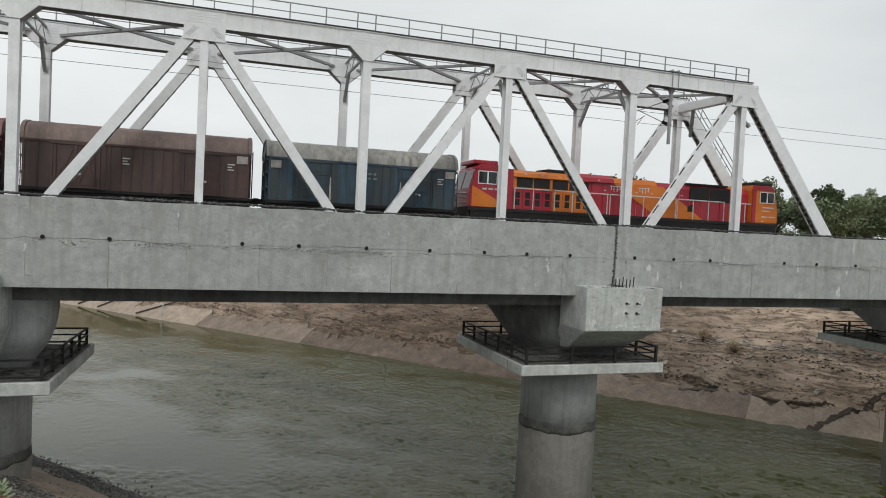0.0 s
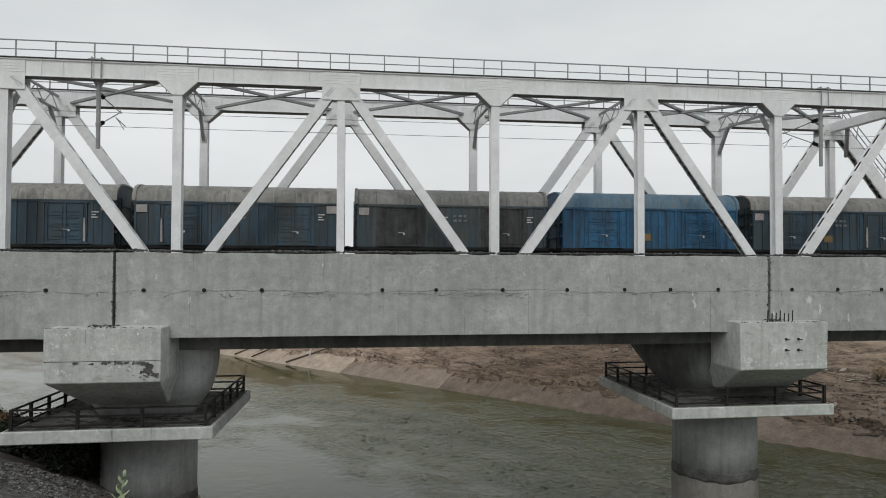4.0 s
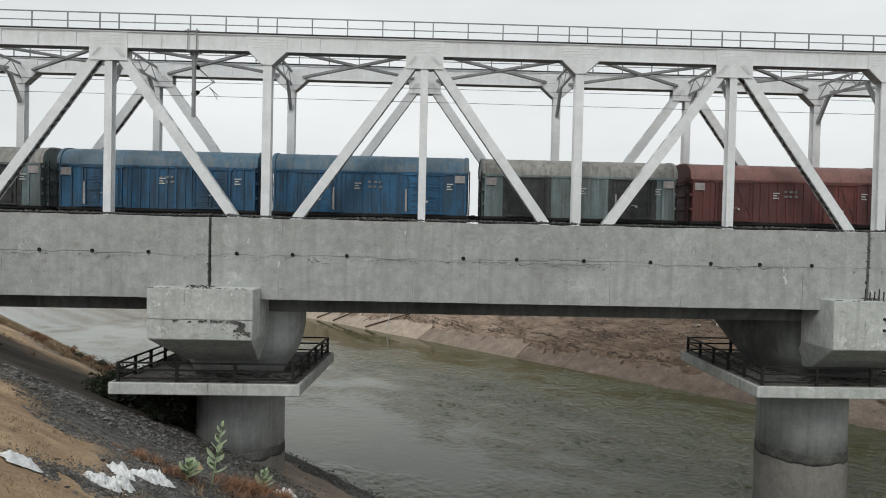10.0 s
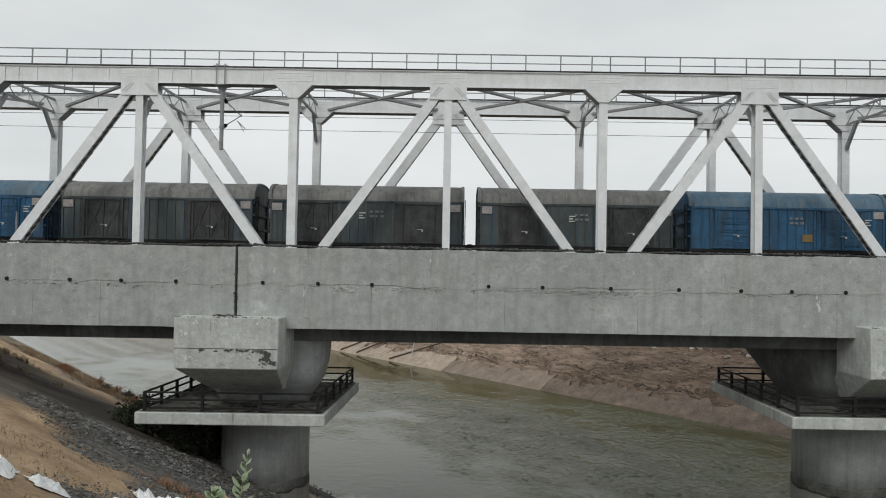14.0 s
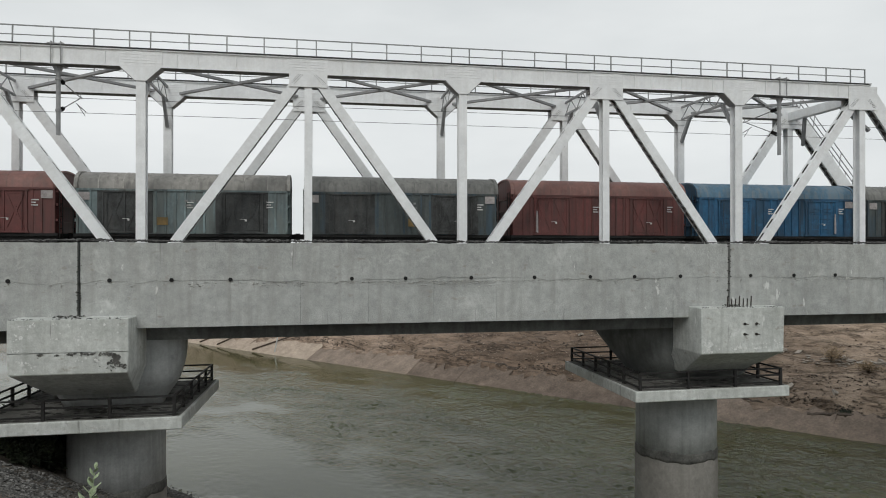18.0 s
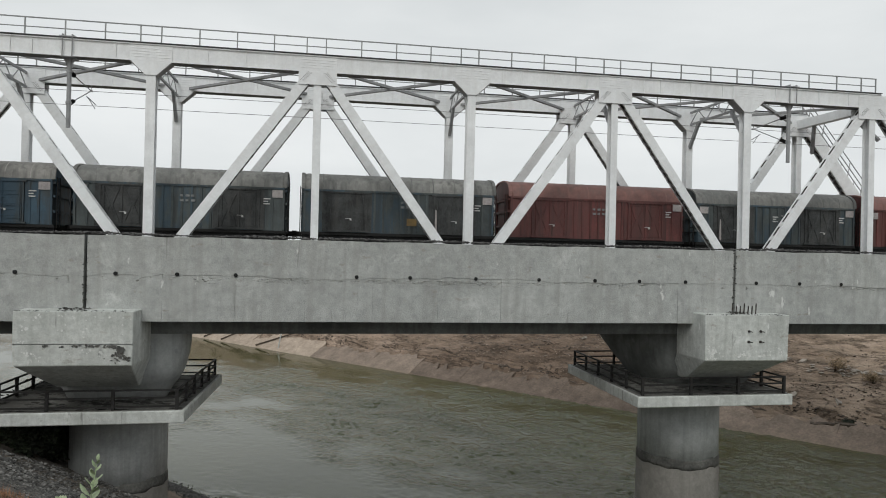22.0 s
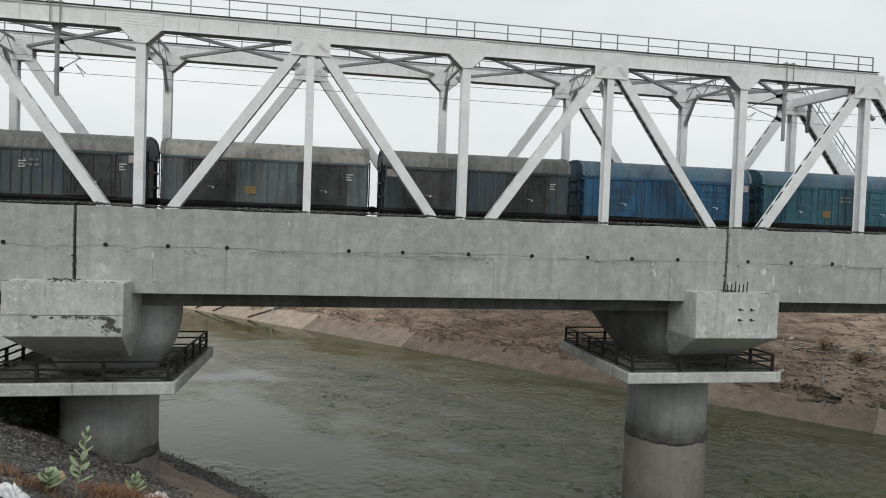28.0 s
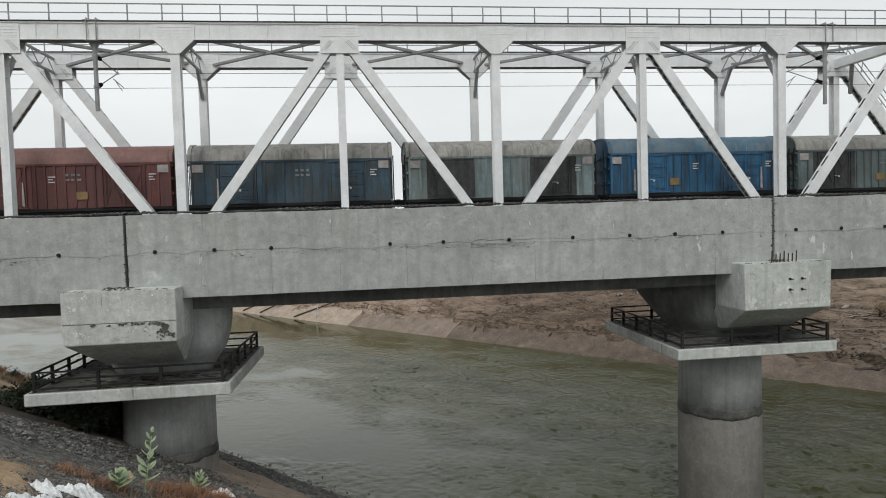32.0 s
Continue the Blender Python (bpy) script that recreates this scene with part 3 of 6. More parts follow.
def water():
    m = bpy.data.materials.new("silty_green_water")
    m.use_nodes = True
    n, l = m.node_tree.nodes, m.node_tree.links
    b = n["Principled BSDF"]
    b.inputs["Roughness"].default_value = 0.06
    b.inputs["IOR"].default_value = 1.40
    co = n.new("ShaderNodeTexCoord")

    def wave(scale, sx, sy, detail, dist):
        mp = n.new("ShaderNodeMapping")
        mp.vector_type = "TEXTURE"
        mp.inputs["Rotation"].default_value = (0, 0, radians(39.8))
        mp.inputs["Scale"].default_value = (1 / sx, 1 / sy, 1)
        l.new(co.outputs["Object"], mp.inputs[0])
        t = n.new("ShaderNodeTexNoise")
        t.inputs["Scale"].default_value = scale
        t.inputs["Detail"].default_value = detail
        t.inputs["Roughness"].default_value = 0.6
        t.inputs["Distortion"].default_value = dist
        l.new(mp.outputs[0], t.inputs["Vector"])
        return t.outputs["Fac"]

    big = wave(0.07, 1.0, 0.45, 5, 1.0)
    r = n.new("ShaderNodeValToRGB")
    r.color_ramp.elements[0].position, r.color_ramp.elements[1].position = 0.36, 0.66
    r.color_ramp.elements[0].color = (0.034, 0.040, 0.008, 1)
    r.color_ramp.elements[1].color = (0.054, 0.060, 0.015, 1)
    l.new(big, r.inputs[0])
    l.new(r.outputs[0], b.inputs["Base Color"])

    # fine ripples, as strong as the water is chopped
    chop = n.new("ShaderNodeAttribute")
    chop.attribute_name = "chop"
    lift = n.new("ShaderNodeMath")
    lift.operation = "MULTIPLY"
    l.new(wave(2.6, 1.25, 0.8, 5, 0.4), lift.inputs[0])
    l.new(chop.outputs["Fac"], lift.inputs[1])
    bp = n.new("ShaderNodeBump")
    bp.inputs["Strength"].default_value = 1.0
    bp.inputs["Distance"].default_value = 0.11
    l.new(lift.outputs[0], bp.inputs["Height"])
    l.new(bp.outputs[0], b.inputs["Normal"])
    S = np.array(axis([(10, 20, 1.0), (20, 60.5, 0.11), (60.5, 70, 1.2)]))
    U = np.array(axis([(-900, -60, 60), (-60, -20, .5), (-20, 50, .13), (50, 62, .2), (62, 110, .4), (110, 920, 90)]))
    uu, ss = np.meshgrid(U, S)
    # a slack pool beside the near pier, upstream and along the far shore, broken water between
    pool = 1.35 * np.exp(-((ss - 27.5) / 7.0) ** 2 - ((uu - 36.5) / 12) ** 2) + np.clip((uu - 38) / 30, 0, 1) * .6 + np.clip((ss - 46) / 9, 0, 1) * .42
    calm = np.clip(1.0 - 1.1 * pool + .7 * lumps(ss * .12, uu * .07, 1) + .5 * lumps(ss * .3, uu * .18, 2), .05, 1.25)
    gust = np.clip(lumps(ss * .45, uu * .3, 3) * 1.1 + .75, .4, 1.2)
    warp = .7 * lumps(ss * .6, uu * .5, 8)
    hh = .07 * lumps(ss * .42, uu * .30, 4) + .075 * lumps(ss * 1.05, uu * .8, 5) + .13 * lumps(ss * 2.1 + warp, uu * 1.7 + warp, 6) + .10 * lumps(ss * 3.7, uu * 3.1 - warp, 7)
    zz = WATER + hh * calm * gust * np.clip((110 - np.abs(uu)) / 30, 0, 1)
    co_ = np.stack([ss * N_S[0] + uu * N_U[0], ss * N_S[1] + uu * N_U[1], zz], -1).reshape(-1, 3)
    rows, cols = ss.shape
    i = (np.arange(rows - 1)[:, None] * cols + np.arange(cols - 1)[None, :]).ravel()
    quads = np.stack([i, i + cols, i + cols + 1, i + 1], -1)
    me = bpy.data.meshes.new("water")
    me.vertices.add(len(co_))
    me.vertices.foreach_set("co", co_.ravel())
    me.loops.add(quads.size)
    me.loops.foreach_set("vertex_index", quads.ravel())
    me.polygons.add(len(quads))
    me.polygons.foreach_set("loop_start", np.arange(len(quads)) * 4)
    me.polygons.foreach_set("use_smooth", np.ones(len(quads), bool))
    me.update(calc_edges=True)
    me.validate()
    me.attributes.new("chop", "FLOAT", "POINT").data.foreach_set("value", np.clip(calm * gust, .03, 1.2).ravel())
    me.materials.append(m)
    return tagged(new("water", me), "rippled silty green canal water", "water", kind="structure")


ground()
water()

# ---------------------------------------------------------------- concrete bridge in front
GY = 24.9                      # near face of the girder
G_TOP, G_LOW = 12.64, 9.75
G_SEAM = 11.30
JOINT, SPAN = -7.51, 23.92


def girder(x0, group="spans of the concrete bridge"):
    g = thing("concrete_girder", "grey stained concrete bridge girder with drain holes", "bridge girder", group, at=pose(x0, GY, 0))
    L = SPAN - 0.10
    # parapet with a ragged lower seam, cast over the fascia
    r = random.Random(int(x0 * 10) + 400)
    n = 120
    bm = bmesh.new()
    low, z = [], 0.0
    for k in range(n + 1):
        z = z * .8 + r.gauss(0, .026)
        low.append((L * k / n, G_SEAM + z + .03 * math.sin(k * .11)))
    top = []
    for k in range(n + 1):
        top.append((L * k / n, G_TOP + .012 * math.sin(k * .37) + r.gauss(0, .006)))
    ring = []
    for y in (0.0, 0.34):
        ring.append([bm.verts.new((x, y, z)) for x, z in low])
        ring.append([bm.verts.new((x, y, z)) for x, z in top])
    for k in range(n):
        for p, q in ((ring[0], ring[1]), (ring[1], ring[3]), (ring[3], ring[2]), (ring[2], ring[0])):
            bm.faces.new((p[k], p[k + 1], q[k + 1], q[k]))
    for k in (0, n):
        f = (ring[0][k], ring[1][k], ring[3][k], ring[2][k])
        bm.faces.new(f if k == 0 else f[::-1])
    part("parapet_wall", bm, CONCRETE, g)
    n = 10
    for k in range(n):
        a, c = L * k / n, L * (k + 1) / n
        bm = bmesh.new()
        d = 0.006 * ((k * 7) % 3)
        box(bm, (a + 0.003, 0.014 + d, G_LOW + r.uniform(0, .012)), (c - 0.003, 0.36, G_SEAM + .2))
        part("fascia_panel", bm, CONCRETE, g)
    bm = bmesh.new()
    box(bm, (0, 0.345, 11.5), (L, 6.0, 11.75))
    part("deck_slab", bm, CONCRETE, g)
    bm = bmesh.new()
    box(bm, (0, 6.0, G_LOW), (L, 6.34, G_TOP))
    part("far_parapet", bm, CONCRETE, g)
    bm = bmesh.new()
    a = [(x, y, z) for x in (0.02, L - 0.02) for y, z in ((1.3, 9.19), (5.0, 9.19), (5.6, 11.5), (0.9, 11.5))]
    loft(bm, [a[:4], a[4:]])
    # grime and the shade under the deck share this dark colour
    part("box_beam", bm, CONCRETE_GRIMY_SHADE, g, "shaded concrete box beam")
    bm = bmesh.new()
    sp = []
    for _ in range(1300):
        xx = L * min(.98, max(.02, r.gauss(.5, .22)))
        sp.append((xx, .022, G_SEAM - .02 - abs(r.gauss(0, .10)), abs(r.gauss(.010, .020)) + .008))
    stones(bm, sp, r, .45)
    tagged(part("seam_crust", bm, CONCRETE_CRUST, g, "rough grout left along the seam"), kind="stuff")
    bm = bmesh.new()
    sp = []
    for _ in range(60):
        sp.append((r.choice((0, L)) + r.gauss(0, .012), r.choice((0, .01)), r.uniform(G_LOW, G_TOP), abs(r.gauss(.01, .02)) + .012))
    stones(bm, sp, r, .8)
    tagged(part("chipped_edge", bm, GRIME, g, "dark chipped joint edge"), kind="stuff")
    for k, x in enumerate((0.9, 2.86, 4.78, 8.94, 10.87, 13.31, 15.75, 17.98, 19.8, 21.74)):
        bm = bmesh.new()
        rod(bm, (x, -0.03, 11.37), (x, 0.05, 11.37), 0.07, n=10)
        part("drain_hole", bm, HOLE, g)
    return g


for k in range(-3, 4):
    girder(JOINT + k * SPAN)


def pier(x, bolts=False, bearing=False, pc=-.3, cx=.05, K=.035, pz=0.0, wm=0.0, yf=32.1, group="piers of the concrete bridge"):
    """Round column, flared head, overhanging cap block and a railed inspection platform; all lean with the stream."""
    p = thing("bridge_pier", "round grey concrete pier with railed platform and cap block", "bridge pier", group, at=pose(x, 0, 0))
    ax = 28.65

    def sk(yy):
        return K * (yy - GY)

    bm = bmesh.new()
    R = 1.74
    rings = []
    for z, r in ((-6, R + .03), (3.25 + wm, R + .03), (3.35 + wm, R + .02)):
        rings.append([(cx + r * math.cos(a * math.pi / 20), ax + r * math.sin(a * math.pi / 20), z) for a in range(40)])
    loft(bm, rings)
    part("column_foot", bm, CONCRETE_LOW, p, "silted lower column", True)
    bm = bmesh.new()
    rings = []
    for z, r, jag in ((3.2 + wm, R + .034, .07), (3.32 + wm, R + .036, .02), (3.5 + wm, R + .02, .02), (3.6 + wm, R + .004, .04)):
        rings.append([(cx + r * math.cos(a * math.pi / 40), ax + r * math.sin(a * math.pi / 40), z + jag * 2 * noise.noise((a * .45, x, z))) for a in range(80)])
    loft(bm, rings)
    part("water_mark", bm, MUDLINE, p, "dark high water mark", True)
    bm = bmesh.new()
    loft(bm, [[(cx + R * math.cos(a * math.pi / 20), ax + R * math.sin(a * math.pi / 20), z) for a in range(40)] for z in (3.4 + wm, 6.5)])
    part("column", bm, CONCRETE_PIER, p, smooth=True)
    # platform slab
    yn, hw, zp = 25.0, 3.38, 6.77 + pz
    bm = bmesh.new()
    pts = [(pc + sk(yn) - hw, yn), (pc + sk(yn) + hw, yn), (pc + sk(yf) + hw, yf), (pc + sk(yf) - hw, yf)]
    loft(bm, [[(a, c, z) for a, c in pts] for z in (zp - .43, zp)])
    bmesh.ops.bevel(bm, geom=bm.edges[:], offset=0.03, segments=1, affect="EDGES")
    part("platform", bm, CONCRETE_CAP, p)
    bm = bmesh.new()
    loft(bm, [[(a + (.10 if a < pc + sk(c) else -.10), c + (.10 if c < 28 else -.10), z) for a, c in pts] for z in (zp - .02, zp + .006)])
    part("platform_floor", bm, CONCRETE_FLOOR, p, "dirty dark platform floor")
    bm = bmesh.new()
    q = random.Random(int(x * 3) + 70)
    for _ in range(520):
        f = q.random()
        yy = yn + .3 + (yf - yn - .6) * f
        xx = pc + sk(yy) + (hw - .35) * max(-1, min(1, q.gauss(0, .55)))
        rr = abs(q.gauss(.05, .05)) + .03
        prism(bm, [(xx + rr * q.uniform(.5, 1.8) * math.cos(a * 1.05), rr * q.uniform(.4, 1.2) * math.sin(a * 1.05)) for a in range(6)], 0, .006)
        for v in list(bm.verts)[-12:]:
            v.co = (v.co.x, yy + v.co.z, zp + .008 + v.co.y)
    tagged(part("floor_grime", bm, GRIME, p, "dark dirt on the platform floor"), kind="stuff")
    # flared head under the girders
    bm = bmesh.new()
    rings = []
    for z, rx, ry in ((6.6, 1.75, 1.7), (7.0, 1.95, 1.85), (7.35, 2.18, 2.1), (7.7, 2.37, 2.5), (8.05, 2.48, 2.95), (8.4, 2.56, 3.45), (8.8, 2.6, 4.05), (9.19, 2.61, 4.6), (9.22, 2.61, 4.6)):
        rg = []
        for a in range(48):
            t = a * math.pi / 24
            c, s_ = math.cos(t), math.sin(t)
            q = 0.5
            xx, yy = rx * math.copysign(abs(c) ** q, c), (ry if s_ > 0 else min(ry, 2.4)) * math.copysign(abs(s_) ** q, s_)
            rg.append((sk(ax) - .2 * yy + xx, ax + yy, z))
        rings.append(rg)
    loft(bm, rings)
    # one head gets a darker copy: grime and soffit shade in one colour
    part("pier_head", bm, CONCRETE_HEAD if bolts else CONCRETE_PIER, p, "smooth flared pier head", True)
    # cap block in front of the girder
    bm = bmesh.new()
    yc, y2, hc = 24.0, 26.2, 1.76
    low = [(sk(yc) - hc, yc, 8.42), (sk(yc) + hc, yc, 8.42), (sk(y2) + hc, y2, 8.42), (sk(y2) - hc, y2, 8.42)]
    mid = [(sk(yc) - hc - .03, yc - .03, 9.10), (sk(yc) + hc + .03, yc - .03, 9.10), (sk(y2) + hc, y2, 9.10), (sk(y2) - hc, y2, 9.10)]
    mid2 = [(a, c, z + 0.03) for a, c, z in mid]
    top = [(a, c, 10.18) for a, c, z in mid]
    neck = [(sk(27.0) - 1.35, 26.2, 7.35), (sk(27.0) + 1.35, 26.2, 7.35), (sk(27.4) + 1.35, 27.4, 7.35), (sk(27.4) - 1.35, 27.4, 7.35)]
    loft(bm, [neck, low, top] if bolts else [neck, low, mid, mid2, top])
    bmesh.ops.bevel(bm, geom=[e for e in bm.edges], offset=0.025, segments=1, affect="EDGES")
    part("cap_block", bm, CONCRETE_CAP, p)
    q = random.Random(int(x * 7) + 900)
    bm = bmesh.new()
    sp = []
    for _ in range(90):
        sp.append((q.uniform(-1.75, 1.75) + sk(24), q.choice((23.99, 24.0, 24.05, 24.12)), 10.17 + q.uniform(-.02, .03), q.uniform(.02, .055)))
    for _ in range(40):
        sp.append((q.uniform(-.5, .35) + sk(24), q.uniform(24.1, 24.7), 10.2 + q.uniform(0, .05), q.uniform(.03, .08)))
    stones(bm, sp, q, .5)
    tagged(part("debris_crust", bm, GRIME, p, "dark debris on the cap"), kind="stuff")
    bm = bmesh.new()
    if not bolts:
        for k in range(900):
            if k % 3:
                cx_, cz_ = sk(24) + 1.72 - abs(q.gauss(0, .26)), 8.95 - abs(q.gauss(0, .2)) + .14 * q.random()
            else:
                cx_, cz_ = sk(24) + q.uniform(-.9, 1.72), 9.09 - abs(q.gauss(0, .035))
            if cz_ > 9.1 or cz_ < 8.47 or noise.noise((cx_ * 3.5, cz_ * 5, 2.0)) < -.05:
                continue
            rr = abs(q.gauss(.012, .010)) + .005
            prism(bm, [(cx_ + rr * q.uniform(.5, 1.6) * math.cos(a * 1.05), cz_ + rr * q.uniform(.4, 1.2) * math.sin(a * 1.05)) for a in range(6)], 23.972 - .03 * max(0, (cz_ - 8.4) / .7), 24.05)
        tagged(part("spalled_patch", bm, MUDLINE, p, "dark spalled patch"), kind="stuff")
    # flaking lime on the block's face and along its edges
    bm = bmesh.new()
    spots = ((-1.62, 9.3, .08, .4), (-1.45, 8.75, .12, .12), (1.35, 8.85, .22, .16), (1.68, 9.4, .05, .3), (.3, 8.62, .5, .06)) if bolts else ((-1.0, 8.8, .25, .12), (-1.5, 9.5, .12, .3), (.2, 9.6, .6, .10), (-.3, 10.0, .8, .06), (.6, 8.75, .3, .10))
    for _ in range(520 if bolts else 240):
        mx, mz, ux, uz = spots[q.randrange(len(spots))]
        cx_, cz_ = sk(24) + max(-1.72, min(1.72, mx + q.gauss(0, ux))), max(8.48, min(10.1, mz + q.gauss(0, uz)))
        if noise.noise((cx_ * 3, cz_ * 4, 7.0)) < 0:
            continue
        rr = abs(q.gauss(.012, .014)) + .006
        f = 0 if bolts else max(0, min(1, (cz_ - 8.42) / .68)) * .03
        prism(bm, [(cx_ + rr * q.uniform(.5, 1.5) * math.cos(a * 1.05), cz_ + rr * q.uniform(.5, 1.7) * math.sin(a * 1.05)) for a in range(6)], 23.994 - f - q.uniform(0, .005), 24.05)
    tagged(part("lime_crust", bm, LIME, p, "pale flaking lime crust"), kind="stuff")
    if bearing:
        bm = bmesh.new()
        box(bm, (-3.2, 32.0, 8.3), (1.0, 42.6, 10.2))
        part("cross_beam", bm, CONCRETE_PIER, p, "concrete beam carrying the truss bearing")
    # railing
    rail = new("railing")
    rail.parent = p
    H = 0.71
    ins = 0.28
    cor = [(pc + sk(yn) - hw + ins, yn + .2), (pc + sk(yn) + hw - ins, yn + .2), (pc + sk(yf) + hw - ins, yf - .2), (pc + sk(yf) - hw + ins, yf - .2)]
    rail["label"] = "dark angle iron platform railing"
    for a, c in zip(cor, cor[1:] + cor[:1]):
        n = 3 if abs(a[1] - c[1]) < 1 else 5
        for k in range(n):
            q = [a[i] + (c[i] - a[i]) * k / n for i in (0, 1)]
            bm = bmesh.new()
            box(bm, (q[0] - .05, q[1] - .05, zp), (q[0] + .05, q[1] + .05, zp + H))
            part("post", bm, IRON, rail)
        for z in (0.12, 0.42, H - .03):
            bm = bmesh.new()
            beam(bm, (*a, zp + z), (*c, zp + z), 0.06, 0.06, (0, 0, 1))
            part("rail", bm, IRON, rail)
    if bolts:
        for k in range(7):
            bm = bmesh.new()
            xx = -0.45 + 0.17 * k
            rod(bm, (sk(24.4) + xx, 24.35, 10.15), (sk(24.4) + xx + .02, 24.35, 10.5 + .1 * (k % 3 == 0)), 0.025)
            part("starter_bar", bm, RUST, p, "rusty projecting bar")
        for xx in (0.05, 0.55):
            for zz in (9.15, 9.55):
                bm = bmesh.new()
                rod(bm, (sk(24) + xx, 23.93, zz), (sk(24) + xx, 24.0, zz), 0.05, n=8)
                rod(bm, (sk(24) + xx, 23.75, zz), (sk(24) + xx, 23.90, zz), 0.018, n=6)
                part("anchor_bolt", bm, RUST, p, "rusty anchor bolt")
    return p


for k in (-2, -1, 0, 1, 2, 3):
    pier(JOINT + k * SPAN - 0.035, k == 1, k == 2, *((-.17, .29, .06, -.07) if k == 0 else (-.6, -.22, .02, .11, .16, 32.9)))

# ballast heaped along the near parapet, and the rails on the concrete bridge
rng = random.Random(5)
bm = bmesh.new()
spots = []
for i in range(8000):
    x = rng.uniform(-42, 62)
    yy = abs(rng.gauss(0, 0.20))
    heap = .5 + .5 * noise.noise((x * .35, 0, 5.0))
    spots.append((x, GY + 0.10 + yy, G_TOP + 0.03 + (0.16 * yy + .08 * rng.random()) * heap, rng.uniform(.03, .06 + .05 * heap)))
stones(bm, spots, rng)
tagged(new("ballast", finish("ballast", bm, BALLAST)), "dark crushed ballast stones heaped along the parapet", "ballast", kind="stuff")
bm = bmesh.new()
pts = [(0.34, G_TOP - .12), (1.2, G_TOP - .05), (5.0, G_TOP - .05), (5.98, G_TOP - .15), (5.98, 11.76), (0.36, 11.76)]
loft(bm, [[(x, GY + a, c) for a, c in pts] for x in (-78, 110)])
tagged(new("ballast_bed", finish("ballast_bed", bm, BALLAST)), "dark ballast bed on the concrete bridge deck", "ballast", kind="structure")

# ---------------------------------------------------------------- steel truss
PW = 7.715
TY, FY = 34.72, 40.86
SKEW = -0.95                   # the steel bridge and its track run askew to the concrete one
TRUSS_AT = pose(-.585, .149, 0, 0, 0, SKEW)
LINE_AT = pose(-.633, 0, 0, 0, 0, SKEW)
ZT, ZB = 21.38, 10.66
CH_LO, CH_HI = 20.99, 21.79


def laced(length, w, b, mat):
    """Box member along +x from 0: two channels, a slotted plate on the upper edge (+z) and lacing under it."""
    sides = []
    for s in (-1, 1):
        bm = bmesh.new()
        y, h = s * b / 2, w / 2
        ring = [(y + s * .015, -h), (y + s * .015, h), (y - s * .10, h), (y - s * .10, h - .028), (y - s * .015, h - .028), (y - s * .015, -h + .028), (y - s * .10, -h + .028), (y - s * .10, -h)]
        loft(bm, [[(x, p, q) for p, q in ring] for x in (0, length)])
        bmesh.ops.recalc_face_normals(bm, faces=bm.faces[:])
        # inward faces are coloured dark for the shade inside the closed box
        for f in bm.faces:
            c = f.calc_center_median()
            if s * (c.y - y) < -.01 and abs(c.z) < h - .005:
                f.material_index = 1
        sides.append(finish("diagonal" if s < 0 else "side_channel", bm, [mat, STEEL_INSIDE_SHADE]))
    bm = bmesh.new()
    g = b / 2 - .085
    x = .5
    while x < length - .2:
        box(bm, (x - .16, -g, h - .012), (x + .16, g, h + .012))
        x += .95
    for e in (-1, 1):
        box(bm, (0, e * g - .06, h + .002), (length, e * g + .06, h + .016))
    cover = finish("cover_plate", bm, mat)
    bm = bmesh.new()
    n = int(length / 0.42)
    for k in range(n):
        x0, x1 = length * k / n, length * (k + 1) / n
        s = 1 if k % 2 else -1
        beam(bm, (x0, -s * b / 2, -w / 2), (x1, s * b / 2, -w / 2), 0.075, 0.016, (0, 0, 1))
    # lacing in duller grey, part of the painted shade inside the box
    return sides[0], finish("lacing", bm, STEEL_GREY), sides[1], cover


def hsection(length, w, b, mat):
    """H member standing along +z: flanges square to y."""
    bm = bmesh.new()
    for s in (-1, 1):
        box(bm, (-w / 2, s * b / 2 - .02, 0), (w / 2, s * b / 2 + .02, length))
    box(bm, (-.012, -b / 2 + .02, 0), (.012, b / 2 - .02, length))
    return finish("vertical", bm, mat)


truss = thing("truss_bridge", "silver painted steel through truss railway bridge with riveted gussets", "bridge", at=TRUSS_AT)
DL = math.hypot(PW, ZT - ZB)
DIAG = laced(DL, 0.46, 0.46, STEEL)
ENDP = laced(math.hypot(8.3, ZT - ZB), 0.80, 0.50, STEEL)
ENDP[0].name = 'end_post'
VERT = hsection(ZT - ZB, 0.43, 0.46, STEEL)
VERT_W = hsection(ZT - ZB, 0.37, 0.46, STEEL)
ang = math.degrees(math.atan2(ZT - ZB, PW))


def member(name, pair, m):
    d = part(name, pair[0], None, truss, at=m)
    tagged(part("lacing", pair[1], None, d, "grey lacing bars"), kind="stuff")
    part("side_channel", pair[2], None, d)
    part("cover_plate", pair[3], None, d, "slotted cover plate")


